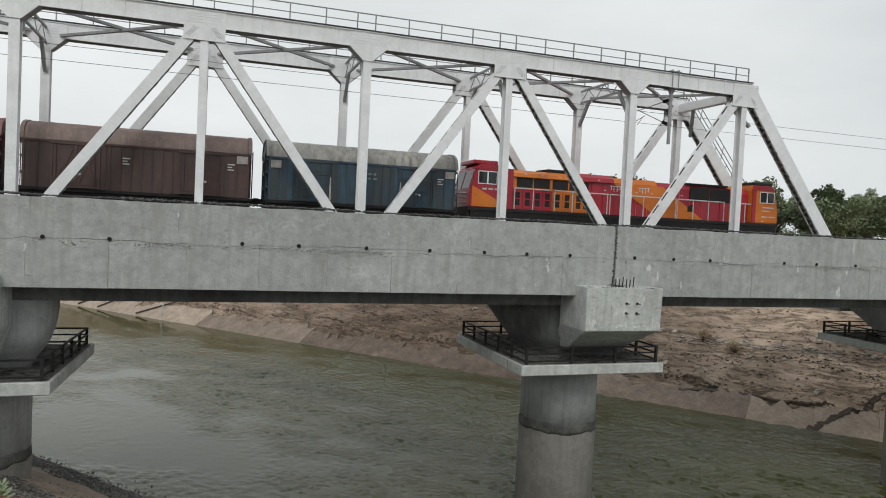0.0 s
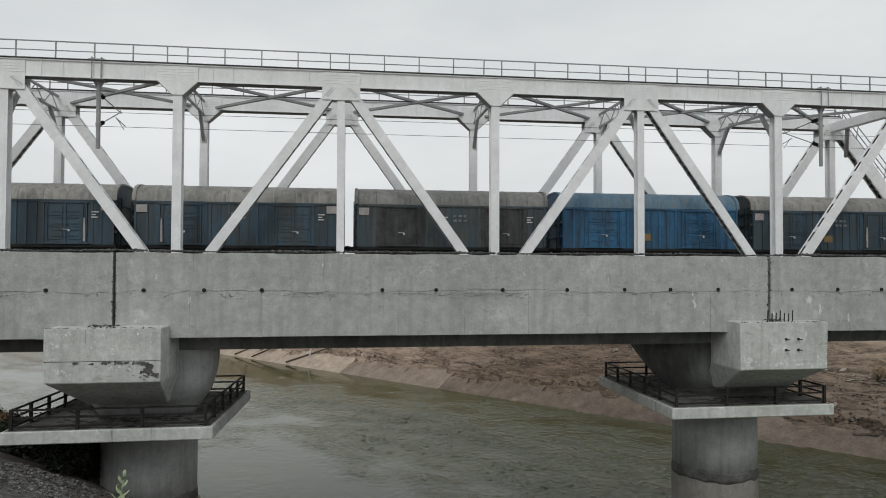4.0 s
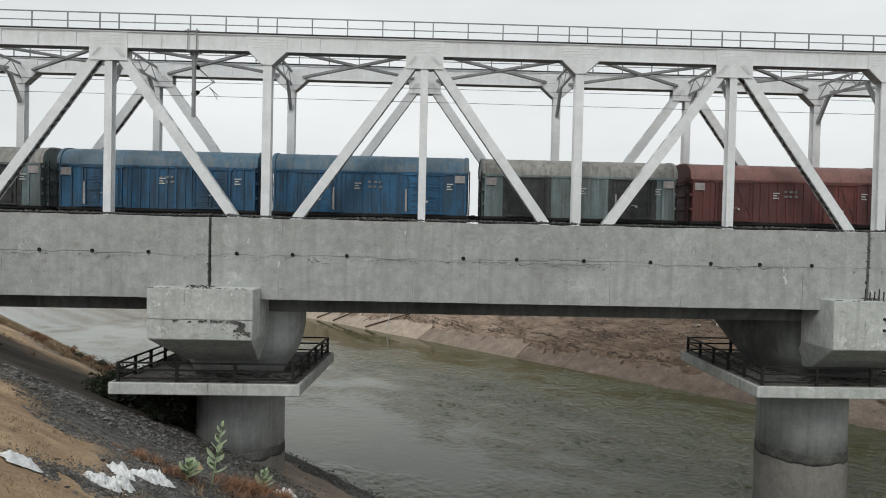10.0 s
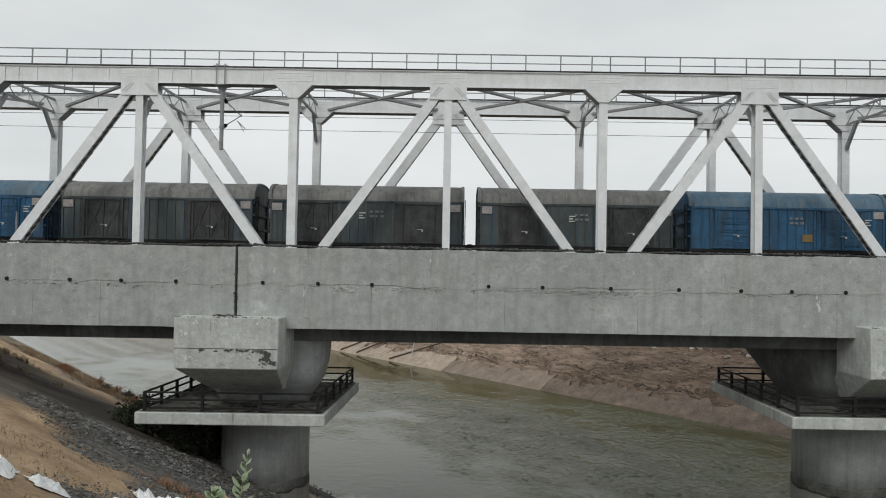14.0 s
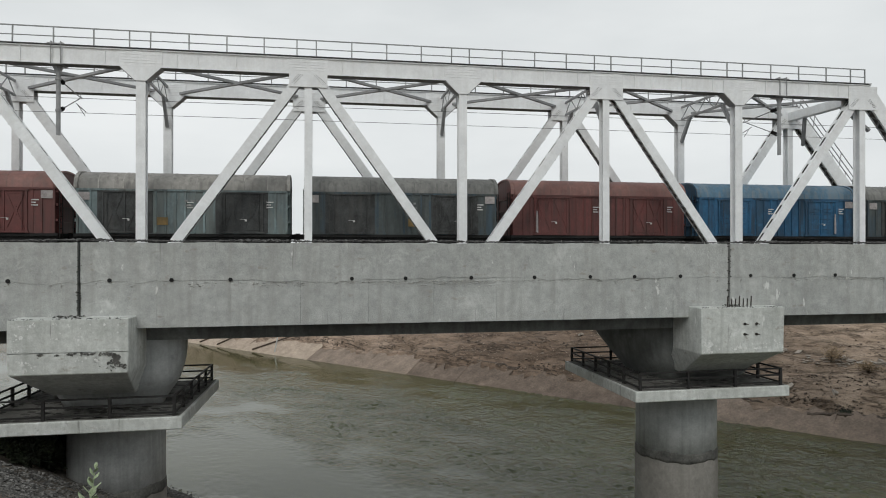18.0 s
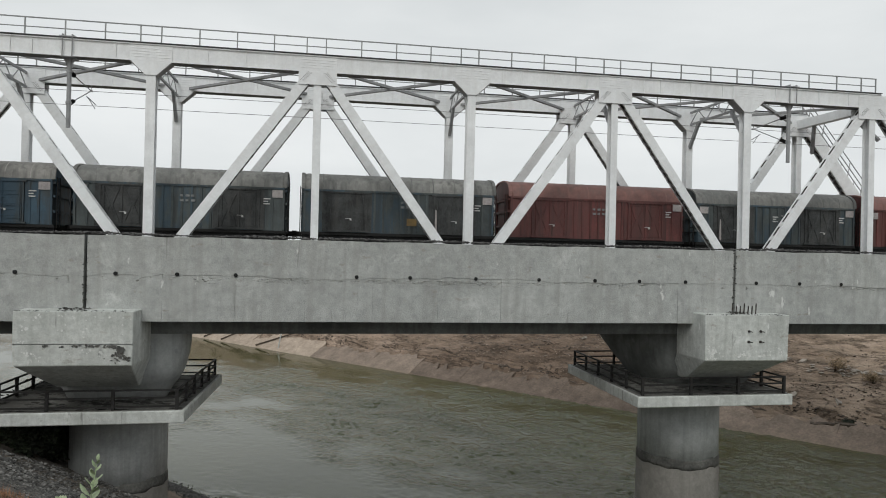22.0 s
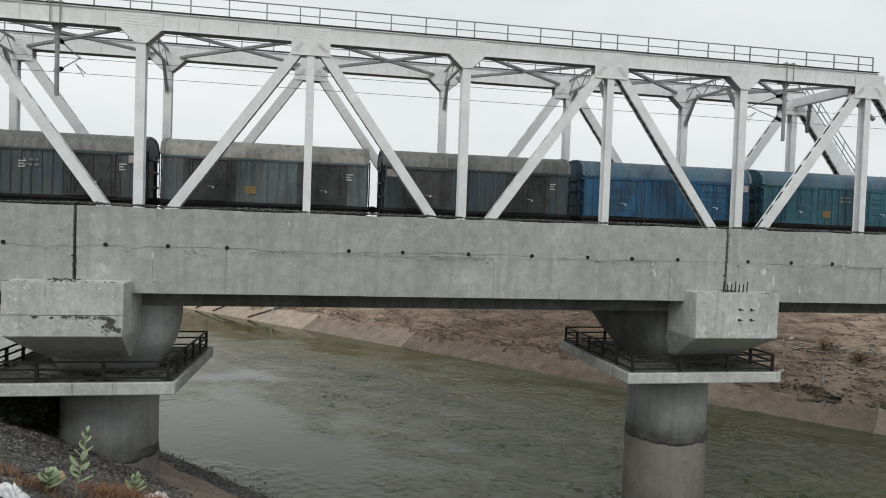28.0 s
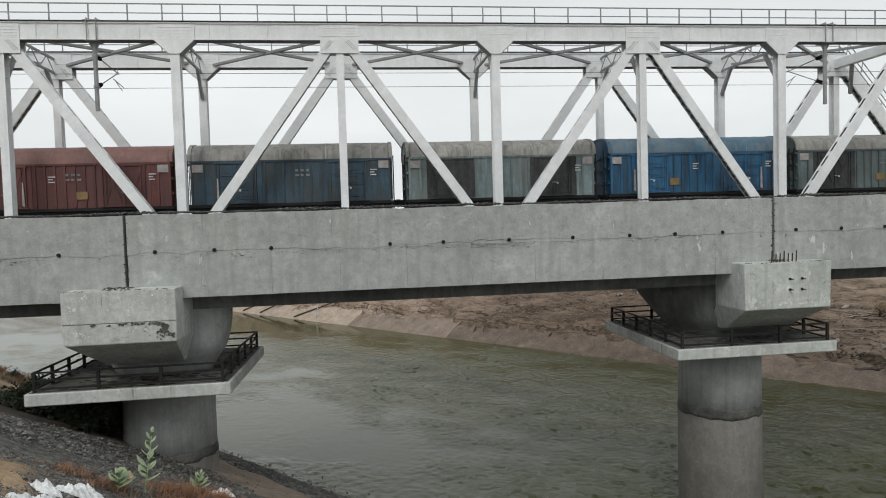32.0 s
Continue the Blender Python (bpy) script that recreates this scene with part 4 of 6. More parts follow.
def top_chord(y):
    bm = bmesh.new()
    x0, x1 = -4 * PW - .5, 4 * PW + .5
    b = 0.52
    h = b / 2
    prof = [(-h - .05, CH_LO - .02), (h + .05, CH_LO - .02), (h + .05, CH_LO + .02), (h, CH_LO + .02), (h, CH_HI - .06), (h + .07, CH_HI - .06), (h + .07, CH_HI), (-h - .07, CH_HI), (-h - .07, CH_HI - .06), (-h, CH_HI - .06), (-h, CH_LO + .02), (-h - .05, CH_LO + .02)]
    loft(bm, [[(x, y + p, q) for p, q in prof] for x in (x0, x1)])
    bmesh.ops.recalc_face_normals(bm, faces=bm.faces[:])
    c = part("top_chord", bm, STEEL, truss)
    # added dark strip: the chord's unlit underside put in as colour
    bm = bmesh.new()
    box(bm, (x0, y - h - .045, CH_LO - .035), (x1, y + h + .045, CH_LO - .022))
    part("soffit_plate", bm, STEEL_DARK, c, "dark strip for the shade under the chord")
    for k in range(-4, 4):
        for d in (1.62, 2.55, 4.3, 6.15):
            x = k * PW + d
            for s in (-1, 1):
                bm = bmesh.new()
                yy = y + s * b / 2
                box(bm, (x - .02, min(yy, yy + s * .045), CH_LO + .02), (x + .02, max(yy, yy + s * .045), CH_HI - .06))
                part("stiffener", bm, STEEL, c)


def gusset_fan(x, y):
    bm = bmesh.new()
    for s in (-1, 1):
        yy = y + s * .292
        prism(bm, [(x - .92, CH_LO - .64), (x + .92, CH_LO - .64), (x + .92, CH_HI - .10), (x - .92, CH_HI - .10)], yy - .016, yy + .016)
    g = part("gusset_plate", bm, STEEL, truss)
    bm = bmesh.new()
    for k in range(4):
        z = CH_LO + .16 + k * .13
        for a, c in ((-.88, -.06), (.06, .88)):
            box(bm, (x + a, y - .320, z), (x + c, y - .307, z + .03))
    tagged(part("rivet_strip", bm, STEEL, g), kind="stuff")
    bm = bmesh.new()
    for sx in (-1, 1):
        for r in range(9):
            for q in range(3):
                px = x + sx * (.30 + .045 * r + .08 * q)
                pz = CH_LO - .08 - .05 * r + .02 * q
                if sx * (px - x) < .88 and pz > CH_LO - .6:
                    box(bm, (px - .012, y - .325, pz - .012), (px + .012, y - .308, pz + .012))
    tagged(part("rivets", bm, STEEL_DARK, g), kind="stuff")


def gusset_plain(x, y):
    bm = bmesh.new()
    for s in (-1, 1):
        yy = y + s * .292
        prism(bm, [(x - .25, CH_LO - .66), (x + .25, CH_LO - .66), (x + .95, CH_LO + .02), (x + .95, CH_HI - .10), (x - .95, CH_HI - .10), (x - .95, CH_LO + .02)], yy - .016, yy + .016)
    g = part("gusset_plate", bm, STEEL, truss)
    bm = bmesh.new()
    for k in range(4):
        z = CH_LO + .16 + k * .13
        for a, c in ((-.88, -.06), (.06, .88)):
            box(bm, (x + a, y - .320, z), (x + c, y - .307, z + .03))
    tagged(part("rivet_strip", bm, STEEL, g), kind="stuff")
    for sx in (-1, 1):
        bm = bmesh.new()
        beam(bm, (x + sx * .24, y, CH_LO - .66), (x + sx * .97, y, CH_LO), 0.03, 0.56, (0, 1, 0))
        # sloping edges in darker steel, their underside shade put into the colour
        part("gusset_edge", bm, STEEL_GREY, g)


for y in (TY, FY):
    top_chord(y)
    bm = bmesh.new()
    for s in (-1, 1):
        box(bm, (-5 * PW, y + s * .26 - .016, ZB - .36), (5 * PW, y + s * .26 + .016, ZB + .36))
    box(bm, (-5 * PW, y - .3, ZB + .34), (5 * PW, y + .3, ZB + .37))
    part("bottom_chord", bm, STEEL, truss)
    for k in range(-4, 5):
        part("vertical", VERT_W if k % 2 == 0 else VERT, None, truss, at=pose(k * PW, y, ZB))
        (gusset_fan if k % 2 == 0 else gusset_plain)(k * PW, y)
    for sx in (-1, 1):
        member("end_post", ENDP, pose(sx * 39.55, y, ZB, 0, -math.degrees(math.atan2(ZT - ZB, -sx * 8.3)), 0) @ pose(0, 0, 0, 180 if sx > 0 else 0))
    for k in range(-4, 4):
        # members rise towards the even nodes
        if k % 2:
            member("diagonal", DIAG, pose(k * PW, y, ZB, 0, -ang, 0))
        else:
            member("diagonal", DIAG, pose((k + 1) * PW, y, ZB, 0, -(180 - ang), 0) @ pose(0, 0, 0, 180))
    # walkway railing over the chord
    rl = part("walkway_railing", (lambda bm: (beam(bm, (-4 * PW - .4, y, CH_HI + .93), (4 * PW + .4, y, CH_HI + .93), .05, .05), beam(bm, (-4 * PW - .4, y, CH_HI + .50), (4 * PW + .4, y, CH_HI + .50), .04, .04), bm)[2])(bmesh.new()), HANDRAIL, truss, "grey pipe handrail over the chord")
    bm = bmesh.new()
    box(bm, (-4 * PW - .5, y - .40, CH_HI + .03), (4 * PW + .5, y + .40, CH_HI + .055))
    part("walkway", bm, STEEL_DARK, truss, "dark grating walkway on the chord")
    POST = None
    for k in range(-4, 5):
        for d in (-.55, .38, 2.12, 3.86, 5.6):
            x = k * PW + d
            if abs(x) > 4 * PW + .4:
                continue
            if POST is None:
                bm = bmesh.new()
                beam(bm, (0, 0, 0), (0, 0, .95), .055, .055, (0, 1, 0))
                POST = finish("post", bm, HANDRAIL)
            part("post", POST, None, rl, at=pose(x, y, CH_HI, 0, (0.8 if (k * 5 + int(d * 3)) % 4 == 0 else 0), 0))


def lattice(p, q, depth, parent, name="sway_frame", t=0.09):
    """A flat lattice girder from p to q with its depth along z."""
    p, q = Vector(p), Vector(q)
    bm = bmesh.new()
    d = Vector((0, 0, depth))
    beam(bm, p, q, t, .12, (0, 0, 1))
    beam(bm, p - d, q - d, t, .12, (0, 0, 1))
    n = 6
    for k in range(n):
        a, c = p.lerp(q, k / n), p.lerp(q, (k + 1) / n)
        if k % 2:
            beam(bm, a, c - d, .05, .03, (1, 0, 0))
        else:
            beam(bm, a - d, c, .05, .03, (1, 0, 0))
    return part(name, bm, STEEL_GREY, parent)


# sway frames and braces: darker steel, with their shade in the colour
for k in range(-3, 4):
    x = k * PW
    s = lattice((x, TY + .28, CH_LO + .45), (x, FY - .28, CH_LO + .45), .75, truss)
    for a, c in ((TY + .28, TY + 1.35), (FY - .28, FY - 1.35)):
        bm = bmesh.new()
        beam(bm, (x, a, CH_LO - 1.75), (x, c, CH_LO - .30), .20, .16, (1, 0, 0))
        part("knee_brace", bm, STEEL_GREY, s)
for k in (-4, 4):
    x = k * PW
    bm = bmesh.new()
    beam(bm, (x, TY + .28, CH_LO + .1), (x, FY - .28, CH_LO + .1), .52, .45, (1, 0, 0))
    pb = part("portal_strut", bm, STEEL, truss)
    sg = 1 if k > 0 else -1
    for a, c in ((TY + .28, TY + 1.5), (FY - .28, FY - 1.5)):
        bm = bmesh.new()
        beam(bm, (x + sg * .9, a, CH_LO - 1.7), (x + sg * .1, c, CH_LO - .1), .18, .18, (1, 0, 0))
        part("knee_brace", bm, STEEL_GREY, pb)
for k in range(-4, 4):
    for a, c in ((TY, FY), (FY, TY)):
        bm = bmesh.new()
        beam(bm, (k * PW + .4, a, CH_LO + .12 + (.10 if a == TY else 0)), ((k + 1) * PW - .4, c, CH_LO + .12 + (.10 if a == TY else 0)), .17, .13, (0, 0, 1))
        part("lateral_brace", bm, STEEL_GREY, truss)
for k in range(-5, 6):
    bm = bmesh.new()
    box(bm, (k * PW - .2, TY + .3, ZB - .3), (k * PW + .2, FY - .3, ZB + .75))
    part("cross_girder", bm, STEEL, truss)
for y in (37.2, 39.1):
    bm = bmesh.new()
    box(bm, (-5 * PW, y - .15, ZB + .76), (5 * PW, y + .15, ZB + 1.18))
    part("stringer", bm, STEEL, truss)
# stair on the far end post
st = part("staircase", (lambda bm: (beam(bm, (4 * PW + .6, FY - .1, CH_HI - .3), (5 * PW + .3, FY - .1, 12.6), .22, .03), beam(bm, (4 * PW + .6, FY + .7, CH_HI - .3), (5 * PW + .3, FY + .7, 12.6), .22, .03), bm)[2])(bmesh.new()), STEEL, truss, "steep steel access stair with handrails")
for y in (FY - .1, FY + .7):
    for h in (.5, 1.0):
        bm = bmesh.new()
        beam(bm, (4 * PW + .6 + .3, y, CH_HI - .3 + h), (5 * PW + .6, y, 12.6 + h), .045, .045)
        part("handrail", bm, HANDRAIL, st)
for k in range(30):
    f = (k + .5) / 30
    xx, zz = 4 * PW + .6 + f * (PW - .3), CH_HI - .3 + f * (12.6 - CH_HI + .3)
    bm = bmesh.new()
    box(bm, (xx - .11, FY - .1, zz - .015), (xx + .11, FY + .7, zz + .015))
    part("tread", bm, STEEL, st)
    if k % 4 == 0:
        for y in (FY - .1, FY + .7):
            bm = bmesh.new()
            beam(bm, (xx, y, zz), (xx + .2, y, zz + 1.05), .04, .04)
            part("handrail_post", bm, HANDRAIL, st)

# overhead line brackets and wires


def drop_bracket(x):
    d = thing("overhead_line_bracket", "grey steel drop tube with black insulators and cantilever arms", "wire bracket", "overhead line brackets", at=TRUSS_AT @ pose(x, TY, 0))
    bm = bmesh.new()
    box(bm, (-.36, -.38, CH_HI + .06), (.36, .38, CH_HI + .10))
    for e in (-.21, .21):
        rod(bm, (e, -.37, CH_LO - .06), (e, -.37, CH_HI + .16), .028)
        rod(bm, (e, -.37, CH_HI + .16), (e, .37, CH_HI + .16), .028)
    box(bm, (-.30, -.40, CH_LO - .075), (.30, .34, CH_LO - .045))
    part("clamp", bm, STEEL_GREY, d)
    bm = bmesh.new()
    rod(bm, (0, 0, CH_LO - .04), (0, 0, 17.72), .10, n=10)
    for e in (-1, 1):
        prism(bm, [(e * .09, CH_LO - .05), (e * .28, CH_LO - .05), (e * .09, CH_LO - .42)][::e], -.02, .02)
    part("drop_tube", bm, STEEL_GREY, d)
    meet = Vector((0, 3.2, 20.12))
    for z0 in (20.32, 18.86):
        bm = bmesh.new()
        rod(bm, (0, 0, z0 - .05), (0, 0, z0 + .05), .135, n=10)
        part("collar", bm, STEEL_GREY, d)
        p = Vector((0, .10, z0))
        w = (meet - p).normalized()
        bm = bmesh.new()
        rod(bm, p, p + w * .12, .03)
        for k in range(7):
            rod(bm, p + w * (.12 + .07 * k), p + w * (.165 + .07 * k), .105, .07, n=9)
        part("insulator", bm, IRON, d, "black ribbed insulator")
        bm = bmesh.new()
        rod(bm, p + w * .6, meet + w * .15, .028)
        part("arm", bm, STEEL_GREY, d)
    bm = bmesh.new()
    rod(bm, meet + Vector((0, -.7, -.42)), meet + Vector((.1, .5, -.62)), .022)
    rod(bm, meet + Vector((0, -.55, -.42)), meet + Vector((.12, .25, -.85)), .018)
    rod(bm, meet + Vector((0, -.02, 0)), meet + Vector((0, 0, .30)), .018)
    part("registration_arm", bm, STEEL_GREY, d)


for x in (-11.36, 25.78):
    drop_bracket(x)
for nm, z, y in (("contact_wire", 19.42, 38.15), ("messenger_wire", 20.16, 38.15)):
    bm = bmesh.new()
    rod(bm, (-160, y, z), (220, y, z - .1), .013, n=5)
    tagged(new(nm, finish(nm, bm, STEEL_DARK)), "thin dark overhead wire above the track", "wire", "overhead wires").matrix_basis = LINE_AT

# overhead line over the concrete bridge, on tall masts
for x in (-36.0, 45.2):
    d = thing("overhead_mast", "tall grey steel mast with two cantilever arms", "mast", "masts of the concrete bridge", at=pose(x, 30.4, 11.75))
    bm = bmesh.new()
    for a, c in ((-.16, -.16), (.16, -.16), (.16, .16), (-.16, .16)):
        box(bm, (a - .03, c - .03, 0), (a + .03, c + .03, 17.0))
    part("mast", bm, STEEL_GREY, d)
    bm = bmesh.new()
    for k in range(20):
        e = 1 if k % 2 else -1
        for c in (-.16, .16):
            beam(bm, (-.16 * e, c, .1 + .84 * k), (.16 * e, c, .94 + .84 * k), .035, .02)
    tagged(part("lacing", bm, STEEL_GREY, d), kind="stuff")
    for z in (14.2, 16.3):
        bm = bmesh.new()
        rod(bm, (0, -.1, z - .5), (-.4, -2.5, z), .035)
        rod(bm, (-.4, -2.5, z), (-2.2, -2.6, z - .35), .025)
        rod(bm, (-.4, -2.5, z), (-1.6, -2.4, z + .3), .02)
        part("arm", bm, STEEL_GREY, d)
for nm, z in (("contact_wire", 25.6), ("messenger_wire", 27.8)):
    bm = bmesh.new()
    rod(bm, (-150, 27.9, z), (200, 27.9, z), .016, n=5)
    tagged(new(nm, finish(nm, bm, STEEL_DARK)), "thin dark overhead wire above the concrete bridge", "wire", "overhead wires")

# abutments and track through the truss
bm = bmesh.new()
box(bm, (-43, 33.6, 5), (-37.6, 42.8, 10.2))
box(bm, (-43, 33.6, 10.2), (-40.2, 42.8, 11.5))
tagged(new("abutment", finish("abutment", bm, CONCRETE_PIER)), "plain grey concrete bridge abutment", "abutment", kind="structure").matrix_basis = LINE_AT
bm = bmesh.new()
box(bm, (38.9, 35.2, 10.9), (80, 41.1, 11.45))
box(bm, (38.9, 36.2, 9.6), (80, 40.1, 10.9))
tagged(new("approach_girder", finish("approach_girder", bm, CONCRETE_PIER)), "plain concrete approach girder under the track", "bridge girder").matrix_basis = LINE_AT
track = thing("railway_track", "single railway track with worn rails on concrete sleepers", "railway track", at=LINE_AT)
for y in (37.31, 38.99):
    bm = bmesh.new()
    box(bm, (-170, y - .075, RAIL - .17), (170, y + .075, RAIL - .15))
    box(bm, (-170, y - .012, RAIL - .15), (170, y + .012, RAIL - .045))
    box(bm, (-170, y - .036, RAIL - .045), (170, y + .036, RAIL))
    part("rail", bm, RAILSTEEL, track)
bm = bmesh.new()
box(bm, (-.12, 36.77, RAIL - .38), (.12, 39.53, RAIL - .172))
SLP = finish("sleeper", bm, SLEEPER)
for k in range(-110, 140):
    part("sleeper", SLP, None, track, at=pose(k * .65, 0, 0))
bm = bmesh.new()
for a, c in ((-170, -40.3), (38.9, 170)):
    loft(bm, [[(x, y, z) for y, z in ((34.6, RAIL - .9), (36.2, RAIL - .32), (40.1, RAIL - .32), (41.7, RAIL - .9))] for x in (a, c)])
tagged(new("ballast_bank", finish("ballast_bank", bm, BALLAST)), "grey ballast shoulder under the approach track", "ballast", kind="structure").matrix_basis = LINE_AT

# ---------------------------------------------------------------- train
PITCH, BODY = 10.963, 10.03
HEAD = ((0, 13.34), (6, 92.0), (9, 131.62), (13, 184.85), (14, 198.2), (16.5, 231.1), (19, 264.75), (20.5, 285.3), (23, 318.85), (25.5, 352.63), (28, 386.76), (30, 414.12), (32, 440.95))
W, HW = BODY, 1.70


def wagon_meshes():
    M = {}
    # body with raised ribs on the sides
    bm = bmesh.new()
    box(bm, (-W, -HW, 1.16), (0, HW, 3.36))
    M["body"] = finish("body", bm, P_GREY)
    bm = bmesh.new()
    box(bm, (-.05, -.05, 1.22), (.05, 0, 3.27))
    M["side_rib"] = finish("side_rib", bm, P_GREY)
    bm = bmesh.new()
    box(bm, (-W, -.07, 3.27), (0, 0, 3.36))
    M["eave_rail"] = finish("eave_rail", bm, P_GREY)
    bm = bmesh.new()
    box(bm, (0, -HW + .05, 0), (.09, HW - .05, .12))
    M["end_bar"] = finish("end_bar", bm, P_GREY)
    bm = bmesh.new()
    box(bm, (0, -.06, 1.2), (.12, .06, 3.5))
    M["end_post"] = finish("end_post", bm, P_GREY)
    bm = bmesh.new()
    box(bm, (-.13, -.03, 1.2), (.13, 0, 3.27))
    M["door_jamb"] = finish("door_jamb", bm, DOOR_DARK)
    bm = bmesh.new()
    for k in range(5):
        box(bm, (-.62, -.10, 1.55 + .3 * k), (.62, -.075, 1.60 + .3 * k))
    M["door_slats"] = finish("door_slats", bm, P_GREY)
    bm = bmesh.new()
    prism(bm, [(-.05, 1.35), (.06, 1.3), (.05, 1.9), (.03, 2.45), (-.03, 2.5), (-.05, 2.0)], -.14, -.11)
    M["seal_cloth"] = finish("seal_cloth", bm, PALE_PANEL)
    # roof, a shallow barrel with a lip
    bm = bmesh.new()
    n = 14
    prof = []
    for k in range(n + 1):
        t = math.pi * k / n
        c, s = math.cos(t), math.sin(t)
        prof.append((-(HW + .035) * math.copysign(abs(c) ** .72, c), 3.37 + .92 * abs(s) ** .8))
    rings = []
    for x in (-W - .03, -W + .2, -W * .5, -.2, .03):
        rings.append([(x, a, c - (.05 if x < -W or x > 0 else 0)) for a, c in prof])
    vs = [[bm.verts.new(p) for p in r] for r in rings]
    for a, c in zip(vs, vs[1:]):
        for i in range(n):
            bm.faces.new((a[i], c[i], c[i + 1], a[i + 1]))
    bm.faces.new(vs[0])
    bm.faces.new(vs[-1][::-1])
    bm.faces.new([vs[0][0], vs[0][-1], vs[-1][-1], vs[-1][0]])
    M["roof"] = finish("roof", bm, R_GREY, True)
    # arched end wall and the rim that stands proud of the roof over it
    bm = bmesh.new()
    arch = [(a * .985, c - .03) for a, c in prof]
    loft(bm, [[(x, a, c) for a, c in [(-HW + .02, 3.30)] + arch + [(HW - .02, 3.30)]] for x in (.02, .055)])
    bmesh.ops.recalc_face_normals(bm, faces=bm.faces[:])
    M["end_gable"] = finish("end_gable", bm, P_GREY)
    bm = bmesh.new()
    rim = []
    for (a, c) in prof:
        v = Vector((a, c - 3.0)).normalized()
        rim.append(((a - v.x * .05, c - v.y * .05), (a + v.x * .035, c + v.y * .035)))
    rows = [[bm.verts.new(p) for p in ((-.06, i[0], i[1]), (.11, i[0], i[1]), (.11, o[0], o[1]), (-.06, o[0], o[1]))] for i, o in rim]
    for p, q in zip(rows, rows[1:]):
        for i in range(4):
            bm.faces.new((p[i], p[(i + 1) % 4], q[(i + 1) % 4], q[i]))
    bmesh.ops.recalc_face_normals(bm, faces=bm.faces[:])
    M["roof_rim"] = finish("roof_rim", bm, R_GREY)
    # roof seams
    bm = bmesh.new()
    for x in np.linspace(1.0, W - 1.0, 8):
        for i in range(n):
            (y0, z0), (y1, z1) = prof[i], prof[i + 1]
            v = [bm.verts.new((-x + e, y * 1.002, z + .012)) for e, y, z in ((-.03, y0, z0), (.03, y0, z0), (.03, y1, z1), (-.03, y1, z1))]
            bm.faces.new(v)
    M["roof_seam"] = finish("roof_seam", bm, R_GREY)
    # door with two leaves, panels and bars
    bm = bmesh.new()
    box(bm, (-1.0, -.035, 1.28), (1.0, .03, 3.2))
    for x in (-.52, .52):
        for z0, z1 in ((1.42, 1.95), (2.03, 2.5), (2.58, 3.05)):
            box(bm, (x - .38, -.07, z0), (x + .38, -.035, z1))
    for x in (-1.0, 0, .97):
        box(bm, (x - .03, -.085, 1.25), (x + .03, -.03, 3.22))
    box(bm, (-1.1, -.10, 3.2), (1.1, -.02, 3.27))
    box(bm, (-1.1, -.10, 1.2), (1.1, -.02, 1.27))
    M["door"] = finish("door", bm, P_GREY)
    # door pressed with crossed ribs
    bm = bmesh.new()
    box(bm, (-1.0, -.035, 1.28), (1.0, .03, 3.2))
    for x in (-1.0, 0, 1.0):
        box(bm, (x - .035, -.085, 1.25), (x + .035, -.03, 3.22))
    for x in (-.5, .5):
        for e in (-1, 1):
            beam(bm, (x - .36, -.05, 2.24 - e * .78), (x - .05, -.05, 2.24), .07, .05, (0, 1, 0))
            beam(bm, (x + .05, -.05, 2.24), (x + .36, -.05, 2.24 - e * .78), .07, .05, (0, 1, 0))
        box(bm, (x - .40, -.06, 1.36), (x + .40, -.035, 1.42))
        box(bm, (x - .40, -.06, 3.06), (x + .40, -.035, 3.12))
        box(bm, (x - .06, -.065, 2.0), (x + .06, -.035, 2.48))
    box(bm, (-1.1, -.10, 3.2), (1.1, -.02, 3.27))
    box(bm, (-1.1, -.10, 1.2), (1.1, -.02, 1.27))
    M["door_crossed"] = finish("door", bm, P_GREY)
    bm = bmesh.new()
    rod(bm, (0, -.10, 1.3), (0, -.10, 3.15), .022)
    for z in (1.45, 2.2, 3.0):
        box(bm, (-.05, -.11, z), (.05, -.07, z + .06))
    M["locking_bar"] = finish("locking_bar", bm, P_GREY)
    bm = bmesh.new()
    for k in range(3):
        for q in range(2):
            w_ = .14 + .05 * ((k + q) % 2)
            box(bm, (.27 * k, -.012, -.24 * q), (.27 * k + w_, 0, -.24 * q + .11))
    M["stencil_block"] = finish("stencil_block", bm, FADED)
    bm = bmesh.new()
    rod(bm, (-.1, -.12, 1.9), (.16, -.12, 1.9), .012)
    box(bm, (.14, -.14, 1.80), (.23, -.10, 1.90))
    M["door_latch"] = finish("door_latch", bm, WHITE)
    bm = bmesh.new()
    box(bm, (-W - .05, -HW + .12, .60), (.05, HW - .12, 1.16))
    box(bm, (-W - .1, -HW - .02, 1.03), (.1, HW + .02, 1.17))
    M["underframe"] = finish("underframe", bm, UNDER)
    bm = bmesh.new()
    for s in (-1, 1):
        prism(bm, [(-1.35, .62), (-.95, .42), (-.5, .3), (.5, .3), (.95, .42), (1.35, .62), (1.3, .78), (.45, .88), (-.45, .88), (-1.3, .78)], s * 1.0 - .08, s * 1.0 + .08)
    box(bm, (-.28, -1.1, .45), (.28, 1.1, .8))
    M["bogie"] = finish("bogie", bm, UNDER)
    bm = bmesh.new()
    for y in (-.84, .84):
        rod(bm, (0, y - .065, 0), (0, y + .065, 0), .50, n=20)
    rod(bm, (0, -.84, 0), (0, .84, 0), .09, n=8)
    M["wheelset"] = finish("wheelset", bm, RAILSTEEL)
    bm = bmesh.new()
    box(bm, (0, -.12, .92), (.36, .12, 1.2))
    box(bm, (.30, -.2, .88), (.46, .2, 1.24))
